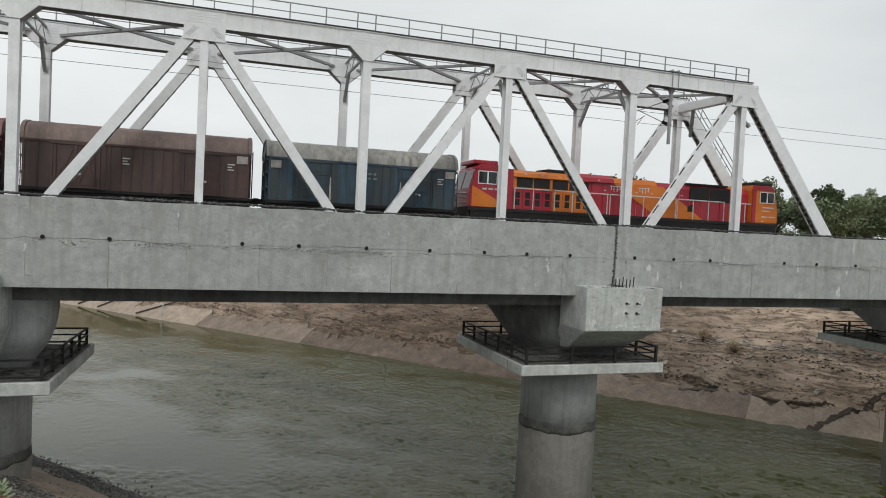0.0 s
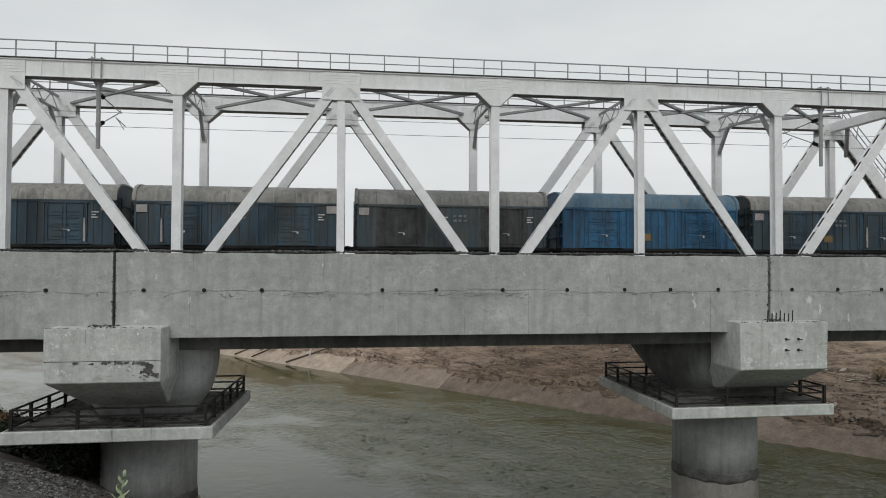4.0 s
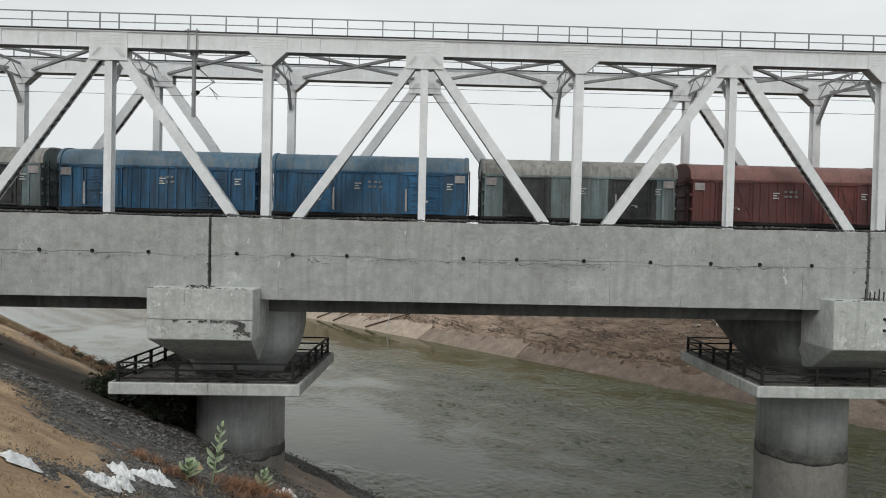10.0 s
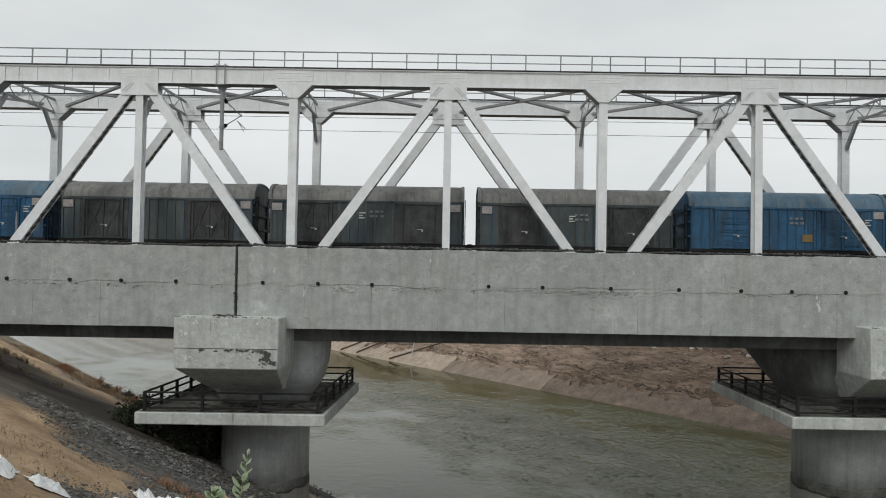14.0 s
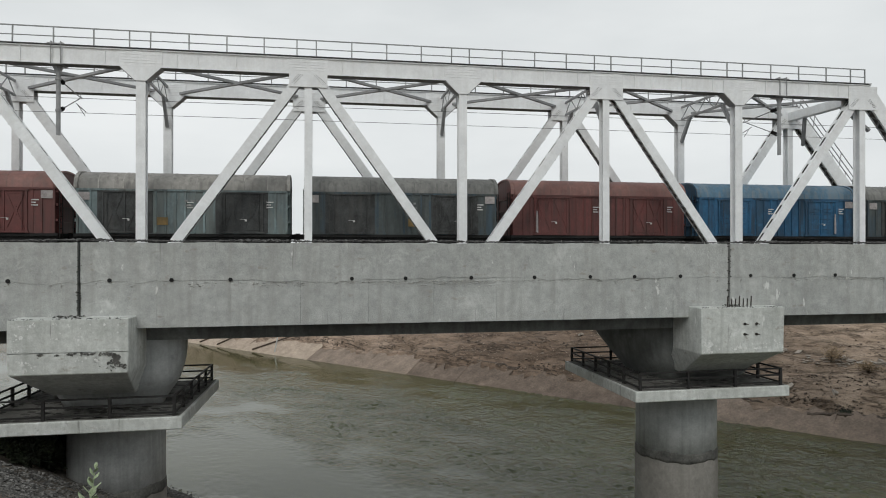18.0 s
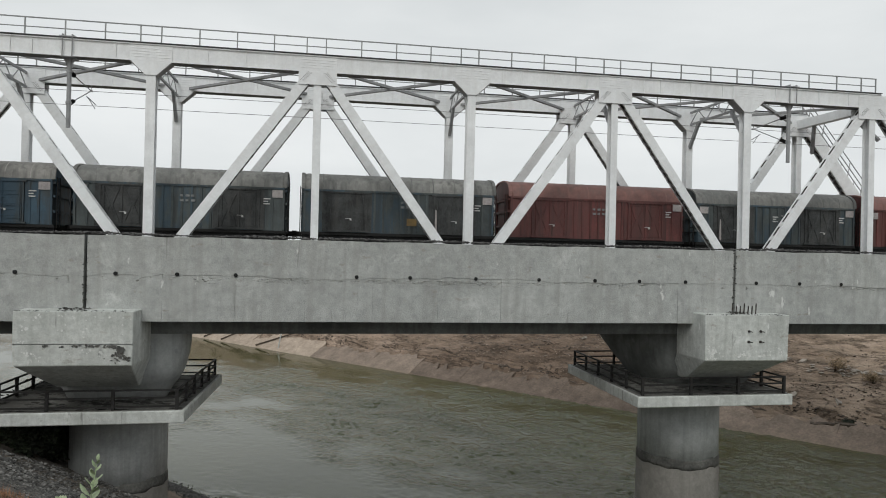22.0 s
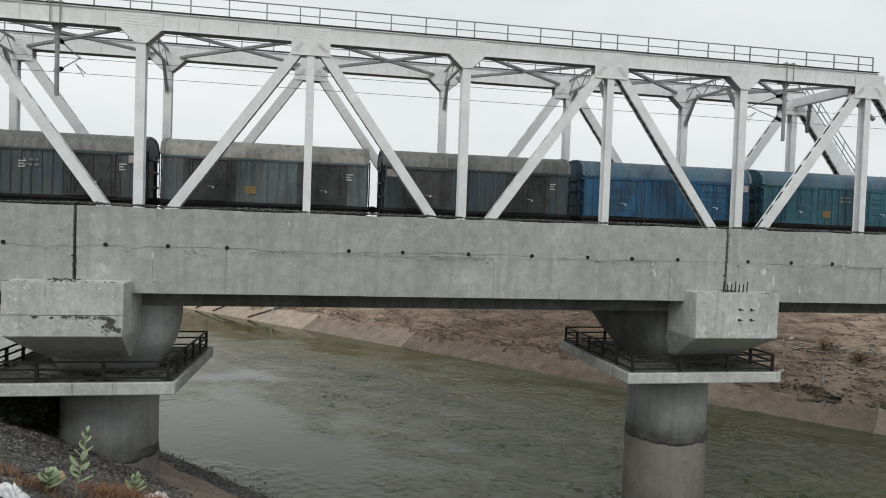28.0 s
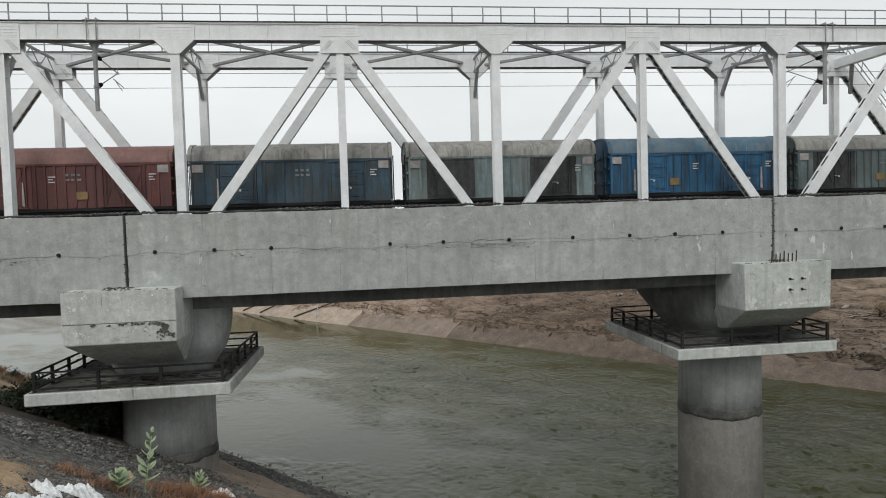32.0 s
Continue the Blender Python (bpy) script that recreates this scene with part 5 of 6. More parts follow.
    M["coupler"] = finish("coupler", bm, UNDER)
    bm = bmesh.new()
    for y in (-HW + .12, -HW + .52):
        beam(bm, (0, y, 1.0), (0, y, 3.5), .035, .035, (0, 1, 0))
    for k in range(8):
        beam(bm, (0, -HW + .12, 1.1 + .3 * k), (0, -HW + .52, 1.1 + .3 * k), .03, .03, (0, 0, 1))
    M["ladder"] = finish("ladder", bm, UNDER)
    bm = bmesh.new()
    for k, w in enumerate((.34, .22, .30)):
        box(bm, (0, -.012, -.13 * k), (w, 0, -.13 * k + .055))
    M["stencil_mark"] = finish("stencil_mark", bm, WHITE)
    bm = bmesh.new()
    box(bm, (0, -.012, 0), (.52, 0, .38))
    M["panel_patch"] = finish("panel_patch", bm, PALE_PANEL)
    return M


WM = wagon_meshes()


def use(ob, mat):
    ob.material_slots[0].link = "OBJECT"
    ob.material_slots[0].material = mat
    return ob


def wagon(body, roof, door, label, seed, slats=False):
    w = thing("covered_wagon", label, "railway wagon", "covered wagons of the goods train")
    r = random.Random(seed)
    bd = use(part("body", WM["body"], None, w), body)
    for s in (-1, 1):
        turn = 0 if s < 0 else 180
        use(part("eave_rail", WM["eave_rail"], None, bd, at=pose(0 if s < 0 else -W, s * HW, 0, 0, 0, turn)), body)
        for x in (.06, .62, 3.62, 4.08, 4.54, 5.0, 5.46, 5.92, 6.38, 9.41, 9.97):
            use(part("side_rib", WM["side_rib"], None, bd, at=pose(-x, s * HW, 0, 0, 0, turn)), body)
    for x, turn in ((0, 0), (-W, 180)):
        for z in (1.75, 2.5, 3.15):
            use(part("end_bar", WM["end_bar"], None, bd, at=pose(x, 0, z, 0, 0, turn)), body)
        for y in (-1.1, 1.1):
            use(part("end_post", WM["end_post"], None, bd, at=pose(x, y, 0, 0, 0, turn)), body)
        use(part("end_gable", WM["end_gable"], None, bd, at=pose(x, 0, 0, 0, 0, turn)), body)
    ro = use(part("roof", WM["roof"], None, w), roof)
    for x, turn in ((0, 0), (-W, 180)):
        use(part("roof_rim", WM["roof_rim"], None, ro, at=pose(x, 0, 0, 0, 0, turn)), roof)
    tagged(use(part("roof_seam", WM["roof_seam"], None, ro), roof), kind="stuff")
    for x in (-2.25, -7.8):
        for s in (-1, 1):
            d = use(part("door", WM["door" if slats else "door_crossed"], None, w, at=pose(x, s * (HW + .02), 0, 0, 0, 0 if s < 0 else 180)), door)
            part("door_latch", WM["door_latch"], None, d)
            if s < 0:
                for e in (-1, 1):
                    j = part("door_jamb", WM["door_jamb"], None, d, at=pose(e * 1.14, .02, 0))
                    if slats or body in (P_RED, P_BROWN):
                        use(j, body)
                    use(part("locking_bar", WM["locking_bar"], None, d, at=pose(e * .82, 0, 0)), door)
                if slats:
                    use(part("door_slats", WM["door_slats"], None, d), door)
                if r.random() < .28:
                    part("seal_cloth", WM["seal_cloth"], None, d, "white rag tied to the latch", at=pose(r.choice((-.9, .9)), 0, 0))
    part("underframe", WM["underframe"], None, w)
    for x in (-1.7, -W + 1.7):
        b = part("bogie", WM["bogie"], None, w, at=pose(x, 0, 0))
        for k in (-1, 1):
            part("wheelset", WM["wheelset"], None, b, at=pose(k * 1.0, 0, .5))
    part("coupler", WM["coupler"], None, w, at=pose(.05, 0, 0))
    part("coupler", WM["coupler"], None, w, at=pose(-W - .05, 0, 0, 0, 0, 180))
    part("ladder", WM["ladder"], None, w, at=pose(.16, 0, 0))
    part("ladder", WM["ladder"], None, w, at=pose(-W - .16, 0, 0))
    tagged(part("stencil_mark", WM["stencil_mark"], None, w, "white stencilled marks", at=pose(-1.05, -HW - .06, 2.75)), kind="stuff")
    if r.random() < .7:
        tagged(part("stencil_mark", WM["stencil_mark"], None, w, "white stencilled marks", at=pose(-5.9 + r.random(), -HW - .06, 2.7)), kind="stuff")
    if r.random() < .6:
        tagged(part("stencil_block", WM["stencil_block"], None, w, "faded white stencilled block", at=pose(-5.4 + .6 * r.random(), -HW - .06, 2.75)), kind="stuff")
    if r.random() < .7:
        part("panel_patch", WM["panel_patch"], None, w, "pale painted panel", at=pose(-W + .1, -HW - .06, 2.8))
    if r.random() < .75:
        part("panel_patch", WM["panel_patch"], None, w, "pale painted panel", at=pose(-.62, -HW - .06, 2.85))
    if r.random() < .25:
        use(part("panel_patch", WM["panel_patch"], None, w, "ochre painted panel", at=pose(-4.2 - 3 * r.random(), -HW - .06, 1.6)), YELLOW)
    return w


KIND = {
    "R": (P_RED, R_RED, P_RED, "red oxide painted covered goods wagon with dusty roof"),
    "N": (P_BROWN, R_BROWN, P_BROWN, "brown painted covered goods wagon with dusty roof"),
    "B": (P_BLUE, R_BLUE, P_BLUE, "bright blue painted covered goods wagon"),
    "S": (P_SLATE, R_GREY, P_SLATE, "slate blue covered goods wagon with grey roof"),
    "D": (P_GREY, R_DARK, DOOR_DARK, "dark grimy grey covered goods wagon with sooty roof"),
    "P": (P_PALE, R_GREY, DOOR_DARK, "faded teal covered goods wagon with grimy doors"),
    "Q": (P_WORN, R_GREY, DOOR_DARK, "worn grey covered goods wagon with faded teal patches"),
    "T": (P_TEAL, R_BLUE, P_TEAL, "teal painted covered goods wagon"),
}
#        1         2         3         4
ORDER = "SNRSBDSSRTDRPBBPBDDDBRDPRDRDDSDRTBDQDQBPSRDSB"
wagons = []
for n, c in enumerate(ORDER, 1):
    wagons.append(wagon(*KIND[c], seed=n, slats=c in "BTS"))


def locomotive():
    o = thing("diesel_locomotive", "red and orange diesel goods locomotive with white handrails", "locomotive")
    L = 22.0
    # the loco's rear buffer is at x = 0, its nose at x = L
    bm = bmesh.new()
    box(bm, (.3, -1.45, .75), (L - .3, 1.45, 1.25))
    part("frame", bm, UNDER, o, "black underframe")
    bm = bmesh.new()
    box(bm, (8.3, -1.4, .3), (13.7, 1.4, .78))
    part("fuel_tank", bm, UNDER, o)
    bm = bmesh.new()
    box(bm, (.15, -1.5, 1.25), (L - .15, 1.5, 1.42))
    part("footplate", bm, IRON, o)

    def plate(name, poly, y, mt, parent, label=""):
        bm = bmesh.new()
        prism(bm, poly, y - .012, y + .012)
        return part(name, bm, mt, parent, label)

    def cab(x0, x1, nose, mt):
        """A cab with a sloped front towards nose (+1 or -1)."""
        a, c = (x0, x1) if nose > 0 else (x1, x0)
        poly = [(a, 1.42), (c, 1.42), (c, 2.3), (c - nose * .35, 3.62), (c - nose * .6, 3.86), (a, 3.86)]
        bm = bmesh.new()
        prism(bm, poly, -1.45, 1.45)
        bmesh.ops.recalc_face_normals(bm, faces=bm.faces[:])
        bmesh.ops.bevel(bm, geom=bm.edges[:], offset=.07, segments=2, affect="EDGES")
        cb = part("cab", bm, mt, o)
        m = (a + c) / 2 + nose * .1
        for dx in (-.29, .29):
            bm = bmesh.new()
            box(bm, (m + dx - .26, -1.475, 2.78), (m + dx + .26, -1.46, 3.42))
            w = part("cab_window", bm, GLASS, cb, "dark side window")
            bm = bmesh.new()
            for lo, hi in (((-.29, -1.49, 2.73), (.29, -1.462, 2.78)), ((-.29, -1.49, 3.42), (.29, -1.462, 3.47)), ((-.29, -1.49, 2.73), (-.25, -1.462, 3.47)), ((.25, -1.49, 2.73), (.29, -1.462, 3.47))):
                box(bm, (m + dx + lo[0], lo[1], lo[2]), (m + dx + hi[0], hi[1], hi[2]))
            part("window_frame", bm, STEEL, w)
        # windscreen in the sloped front
        bm = bmesh.new()
        for y in (-.68, .68):
            loft(bm, [[(c - nose * (f * .35) + nose * e, y + yy, 2.3 + f * 1.32) for yy, f in ((-.56, .12), (.56, .12), (.56, .88), (-.56, .88))] for e in (.004, .02)])
        bmesh.ops.recalc_face_normals(bm, faces=bm.faces[:])
        part("windscreen", bm, GLASS, cb, "dark windscreen")
        bm = bmesh.new()
        box(bm, (m - .75, -1.1, 3.86), (m + .75, 1.1, 4.1))
        bmesh.ops.bevel(bm, geom=bm.edges[:], offset=.05, segments=1, affect="EDGES")
        part("roof_unit", bm, L_RED if nose < 0 else IRON, cb, "low box on the cab roof")
        bm = bmesh.new()
        box(bm, (min(a, c) - .03, -1.5, 3.56), (max(a, c) - .3, -1.44, 3.62))
        part("rain_strip", bm, L_RED, cb)
        for z in (1.7, 1.95, 2.2):
            bm = bmesh.new()
            rod(bm, (c + nose * .06, -1.1, z), (c + nose * .06, 1.1, z), .02)
            part("grab_rail", bm, WHITE, cb)
        return cb

    rear = cab(.2, 2.5, -1, L_RED)
    plate("orange_panel", [(.34, 1.46), (2.42, 1.46), (2.42, 1.62), (.34, 2.62)], -1.462, L_ORANGE, rear, "orange lower triangle")
    for k in range(4):
        bm = bmesh.new()
        box(bm, (.95 + .38 * k, -1.476, 2.42), (1.22 + .38 * k, -1.452, 2.52))
        part("lettering_bar", bm, WHITE, rear, "white lettering bar")
    front = cab(L - 2.3, L - .15, 1, L_ORANGE)
    plate("red_edge", [(L - 2.28, 3.64), (L - .56, 3.64), (L - .72, 3.84), (L - 2.28, 3.84)], -1.462, L_RED, front, "red strip under the roof")
    plate("red_edge", [(L - 2.28, 1.46), (L - 2.0, 1.46), (L - 2.0, 3.6), (L - 2.28, 3.6)], -1.462, L_RED, front)
    for k, (x, w, z) in enumerate(((L - 1.45, .9, 2.42), (L - 1.45, .6, 2.2), (L - 1.5, .5, 1.82), (L - .9, .5, 1.82), (L - 1.5, .2, 1.52))):
        bm = bmesh.new()
        box(bm, (x, -1.476, z), (x + w, -1.452, z + .07))
        part("lettering_bar", bm, WHITE, front, "white lettering bar")
    # vestibule behind the rear cab
    bm = bmesh.new()
    box(bm, (2.5, -1.3, 1.42), (2.9, 1.3, 3.7))
    part("vestibule", bm, L_RED, o)
    # long hood in coloured stretches
    runs = [(2.9, 5.45, L_RED, 3.66), (5.45, 7.9, L_ORANGE, 3.66), (7.9, 12.7, L_RED, 3.66), (12.7, 16.0, L_RED, 3.60), (16.0, 18.2, L_RED, 3.60), (18.2, 18.95, L_ORANGE, 3.68), (18.95, 19.7, L_RED, 3.55)]
    for a, c, mt, h in runs:
        bm = bmesh.new()
        loft(bm, [[(x, y, z) for y, z in ((-1.1, 1.42), (-1.1, h - .3), (-.85, h), (.85, h), (1.1, h - .3), (1.1, 1.42))] for x in (a, c - .02)])
        bmesh.ops.recalc_face_normals(bm, faces=bm.faces[:])
        part("hood_panel", bm, mt, o)
    plate("orange_band", [(2.95, 2.62), (5.9, 2.62), (5.9, 3.34), (2.95, 3.34)], -1.112, L_ORANGE, o, "orange window band")
    bm = bmesh.new()
    loft(bm, [[(x, y, z) for y, z in ((-1.30, 3.30), (-1.22, 3.52), (-.86, 3.70), (.86, 3.70), (1.22, 3.52), (1.30, 3.30))] for x in (2.92, 6.6)])
    bmesh.ops.recalc_face_normals(bm, faces=bm.faces[:])
    part("roof_shroud", bm, L_ORANGE, o, "orange roof shroud")
    bm = bmesh.new()
    loft(bm, [[(x, y, z) for y, z in ((-1.32, 3.32), (-1.24, 3.56), (-.86, 3.78), (.86, 3.78), (1.24, 3.56), (1.32, 3.32))] for x in (6.62, 9.5)])
    bmesh.ops.recalc_face_normals(bm, faces=bm.faces[:])
    part("roof_shroud", bm, L_RED, o, "red roof shroud")
    for x in (3.6, 4.7, 5.8, 7.2, 8.4):
        bm = bmesh.new()
        box(bm, (x, -1.29, 3.42), (x + .16, -1.20, 3.47))
        part("lifting_lug", bm, WHITE, o)
    # broad orange band slanting over the hood behind the lettering
    plate("diagonal_stripe", [(9.6, 3.34), (12.8, 1.44), (16.2, 1.44), (13.1, 3.34)], -1.114, L_ORANGE, o, "broad orange diagonal stripe")
    bm = bmesh.new()
    loft(bm, [[(x, y, z) for y, z in ((-1.115, 3.36), (-.86, 3.675), (-.2, 3.675), (-.2, 3.66), (-.85, 3.64), (-1.1, 3.34))] for x in (9.52, 12.68)])
    bmesh.ops.recalc_face_normals(bm, faces=bm.faces[:])
    part("roof_stripe", bm, L_ORANGE, o, "orange roof edge")
    plate("white_panel", [(13.7, 3.0), (14.15, 3.0), (14.15, 3.3), (13.7, 3.3)], -1.128, WHITE, o, "small white panel")
    plate("dark_panel", [(15.0, 1.9), (15.5, 1.9), (15.5, 2.35), (15.2, 2.35), (15.0, 2.2)], -1.128, GRILLE, o, "small dark opening")
    for x, w in ((3.2, 1.0), (4.28, 1.02), (5.5, 1.0), (6.62, .7), (7.42, .45)):
        bm = bmesh.new()
        box(bm, (x, -1.15, 2.72), (x + w, -1.11, 3.26))
        part("air_grille", bm, GRILLE, o, "dark air intake grille")
    for x in (15.1, 16.68):
        bm = bmesh.new()
        box(bm, (x, -1.16, 2.62), (x + 1.5, -1.11, 3.5))
        g = part("radiator_grille", bm, GRILLE, o, "black radiator grille")
        for k in range(8):
            bm = bmesh.new()
            box(bm, (x + .03, -1.18, 2.67 + .105 * k), (x + 1.47, -1.161, 2.70 + .105 * k))
            part("slat", bm, IRON, g)
    for k, x in enumerate((2.98, 3.62, 4.26, 4.9, 5.55, 6.2, 6.95, 7.45)):
        bm = bmesh.new()
        box(bm, (x, -1.14, 1.5), (x + .58, -1.112, 2.56))
        hd = part("hood_door", bm, L_ORANGE if x > 5.4 else L_RED, o)
        bm = bmesh.new()
        for z in (1.66, 2.08):
            box(bm, (x + .14, -1.152, z), (x + .44, -1.138, z + .36))
        part("door_slot", bm, GRILLE, hd)
    for k in range(14):
        x = 8.1 + .78 * k
        bm = bmesh.new()
        box(bm, (x, -1.135, 1.5), (x + .02, -1.112, 3.3 if not 15 < x < 18.2 else 2.55))
        part("door_seam", bm, L_RED if x < 10.5 or x > 16 else L_ORANGE, o)
    for k in range(18):
        x = 8.4 + .55 * k
        if k % 3:
            bm = bmesh.new()
            box(bm, (x, -1.142, 2.6 + .25 * (k % 2)), (x + .14, -1.112, 2.65 + .25 * (k % 2)))
            part("hinge", bm, WHITE, o)
    bm = bmesh.new()
    box(bm, (5.3, -.8, 3.7), (6.6, .8, 3.9))
    part("exhaust_housing", bm, UNDER, o, "dark roof housing")
    bm = bmesh.new()
    box(bm, (15.0, -1.0, 3.6), (18.1, 1.0, 3.72))
    part("radiator_hatch", bm, UNDER, o, "dark radiator roof")
    # operator's lettering, as plain strokes
    for x, w in ((9.35, 1.3), (11.35, .8)):
        bm = bmesh.new()
        box(bm, (x, -1.132, 3.13), (x + w, -1.112, 3.18))
        for k in range(int(w / .2)):
            h = .30 if k % 3 else .2
            box(bm, (x + .08 + .2 * k, -1.128, 3.13 - h), (x + .13 + .2 * k, -1.112, 3.13))
            if k % 2:
                box(bm, (x + .0 + .2 * k, -1.128, 2.95), (x + .1 + .2 * k, -1.112, 3.0))
        tagged(part("lettering", bm, WHITE, o, "white lettering strokes"), kind="stuff")
    # handrails along the footplate
    for a, c in ((2.95, 5.3), (5.5, 9.2), (9.2, 14.0), (14.0, 17.6), (18.0, 19.7)):
        hr = part("handrail", (lambda bm: (rod(bm, (a, -1.46, 2.62), (c - .1, -1.46, 2.62), .035), bm)[1])(bmesh.new()), WHITE, o, "white tubular handrail")
        k = a
        while k <= c - .05:
            bm = bmesh.new()
            rod(bm, (k, -1.46, 1.25), (k, -1.46, 2.62), .032)
            part("handrail_post", bm, WHITE, hr)
            k += 1.17
    for x in (.12, L - .42):
        bm = bmesh.new()
        box(bm, (x, -1.3, .35), (x + .3, 1.3, 1.3))
        part("buffer_beam", bm, IRON, o)
    for x in (4.3, L - 4.3):
        bm = bmesh.new()
        for s in (-1, 1):
            prism(bm, [(-2.3, .55), (-1.9, .38), (1.9, .38), (2.3, .55), (2.2, .85), (-2.2, .85)], s * 1.05 - .1, s * 1.05 + .1)
        bg = part("bogie", bm, UNDER, o, at=pose(x, 0, 0))
        for k in (-1.8, 0, 1.8):
            part("wheelset", WM["wheelset"], None, bg, at=pose(k, 0, .52))
    return o


loco = locomotive()


def motions():
    """The train runs along the track at about 48 km/h."""
    for n, w in enumerate(wagons, 1):
        walk(w, [(t, LINE_AT @ pose(h - (n - 1) * PITCH, 38.15, RAIL)) for t, h in HEAD])
    walk(loco, [(t, LINE_AT @ pose(h + .75, 38.15, RAIL)) for t, h in HEAD])

# ---------------------------------------------------------------- plants


def tree(seed, h, spread, leaves=7000):
    r = random.Random(seed)
    t = thing("tree", "broad green leafy tree beyond the far bank", "tree", "trees beyond the canal")
    bm = bmesh.new()
    rod(bm, (0, 0, -.5), (.1, .05, h * .35), h * .028, h * .02, 8)
    tips = []
    for k in range(14):
        a = k * 2.4 + r.random()
        q = Vector((math.cos(a) * spread * r.uniform(.3, .8), math.sin(a) * spread * r.uniform(.3, .8), h * r.uniform(.28, .92)))
        p = Vector((.1, .05, h * r.uniform(.2, .36)))
        m = p.lerp(q, .5) + Vector((r.uniform(-.3, .3), r.uniform(-.3, .3), .3))
        rod(bm, p, m, h * .013, h * .008, 6)
        rod(bm, m, q, h * .008, h * .003, 5)
        tips += [q, m.lerp(q, .5)]
    part("trunk", bm, BARK, t, smooth=True)
    bm = bmesh.new()
    clumps = []
    for q in tips:
        for _ in range(3):
            clumps.append((q + Vector((r.gauss(0, spread * .18), r.gauss(0, spread * .18), r.gauss(0, h * .06))), r.uniform(.5, 1.1) * spread * .26))
    for k in range(leaves):
        c, s = clumps[k % len(clumps)]
        d = Vector((r.gauss(0, 1), r.gauss(0, 1), r.gauss(0, .8))).normalized() * s * r.random() ** .4
        p = c + d
        e = .024 * h * r.uniform(.6, 1.3)
        a = Vector((r.gauss(0, 1), r.gauss(0, 1), r.gauss(0, .6))).normalized() * e
        b = a.orthogonal().normalized() * e * .7
        bm.faces.new([bm.verts.new(v) for v in (p - a, p + b, p + a, p - b)])
    part("crown", bm, LEAF, t)
    return t


base_trees = [tree(1, 9.5, 4.6), tree(2, 11.0, 4.2), tree(3, 8.0, 4.8)]
TREES = [(57, 86, 1), (81, 86, 1), (87, 88, 0), (64, 90, 2), (93, 86, 2), (98, 90, 1), (104, 86, 0), (110, 90, 1), (116, 84, 2), (84, 98, 0), (78, 104, 2), (91, 80, 2), (100, 78, 0), (107, 96, 1), (122, 92, 0), (130, 86, 1), (66, 120, 1), (84, 130, 0), (52, 124, 1), (46, 140, 0), (140, 92, 2), (150, 88, 1), (40, 165, 2), (70, 108, 0), (112, 70, 2), (122, 74, 0), (134, 72, 1), (54.5, 90, 0), (62.5, 90, 0)]
rt = random.Random(9)
for k, (x, y, b) in enumerate(TREES):
    m = pose(x, y, height(x, y) - .1, 0, 0, rt.random() * 360)
    if k < 3:
        base_trees[k].matrix_basis = m
    else:
        copy_thing(base_trees[b], m)


def tuft(bm, x, y, z, r, n, h, lean=.5, wide=.012):
    for _ in range(n):
        a = r.random() * 6.28
        p = Vector((x + r.gauss(0, .08), y + r.gauss(0, .08), z))
        q = p + Vector((math.cos(a) * lean * h * r.random(), math.sin(a) * lean * h * r.random(), h * r.uniform(.5, 1)))
        s = Vector((math.cos(a + 1.57), math.sin(a + 1.57), 0)) * wide
        bm.faces.new([bm.verts.new(v) for v in (p - s, p + s, q)])


def su(s, u):
    x, y = s * N_S[0] + u * N_U[0], s * N_S[1] + u * N_U[1]
    return x, y, height(x, y)


r = random.Random(21)
bm = bmesh.new()
for _ in range(9000):
    u, v = r.uniform(36, 95), r.choice((r.uniform(14.2, 21.3), r.gauss(15.2, .7), r.gauss(5.5, 1.2)))
    x, y, z = su(v, u)
    if v < 12 and r.random() < .6 or noise.noise((u * .35, v * .6, 2.0)) < -.1:
        continue
    tuft(bm, x, y, z, r, 6, r.uniform(.10, .42), 1.3, .022)
for _ in range(2600):
    x, y, z = su(r.uniform(-1, 4.2), r.uniform(3, 24))
    if noise.noise((x * .8, y * .8, 1.5)) > -.05:
        tuft(bm, x, y, z, r, 5, r.uniform(.03, .13), 1.6, .007)
for _ in range(120):
    x, y, z = su(r.gauss(6.0, .9), r.gauss(13.2, 1.2))
    tuft(bm, x, y, z, r, 6, r.uniform(.06, .2), 1.6)
tagged(new("dry_grass", finish("dry_grass", bm, LEAF_DRY)), "dry straw-coloured grass along the bank", "grass", kind="stuff")

bm = bmesh.new()
for _ in range(420):
    k = r.choice(((-4.5, 17.0, 1.0, .3), (-4.4, 16.6, .9, .3), (-4.1, 16.4, .8, .3), (-3.6, 17.8, 1.0, .3), (-6.1, 15.0, .3, .2), (-5.1, 14.4, .3, .2)))
    x, y, z = k[0] + r.gauss(0, k[3]), k[1] + r.gauss(0, k[2]), 0
    z = height(x, y)
    tuft(bm, x, y, z, r, 8, r.uniform(.08, .34) if k[2] > .5 else r.uniform(.06, .2), 1.9, .009)
tagged(new("dead_weeds", finish("dead_weeds", bm, TWIG)), "tangled dead orange-brown weeds on the slope", "weeds", kind="stuff")
bm = bmesh.new()
spots = []
for _ in range(26000):
    x, y, z = su(3.3 + abs(r.gauss(0, 5)), r.uniform(4, 25))
    if noise.noise((x * .7, y * .7, 6.0)) > -.22:
        spots.append((x, y, z + .01, abs(r.gauss(.012, .018)) + .010))
near = random.Random(31)
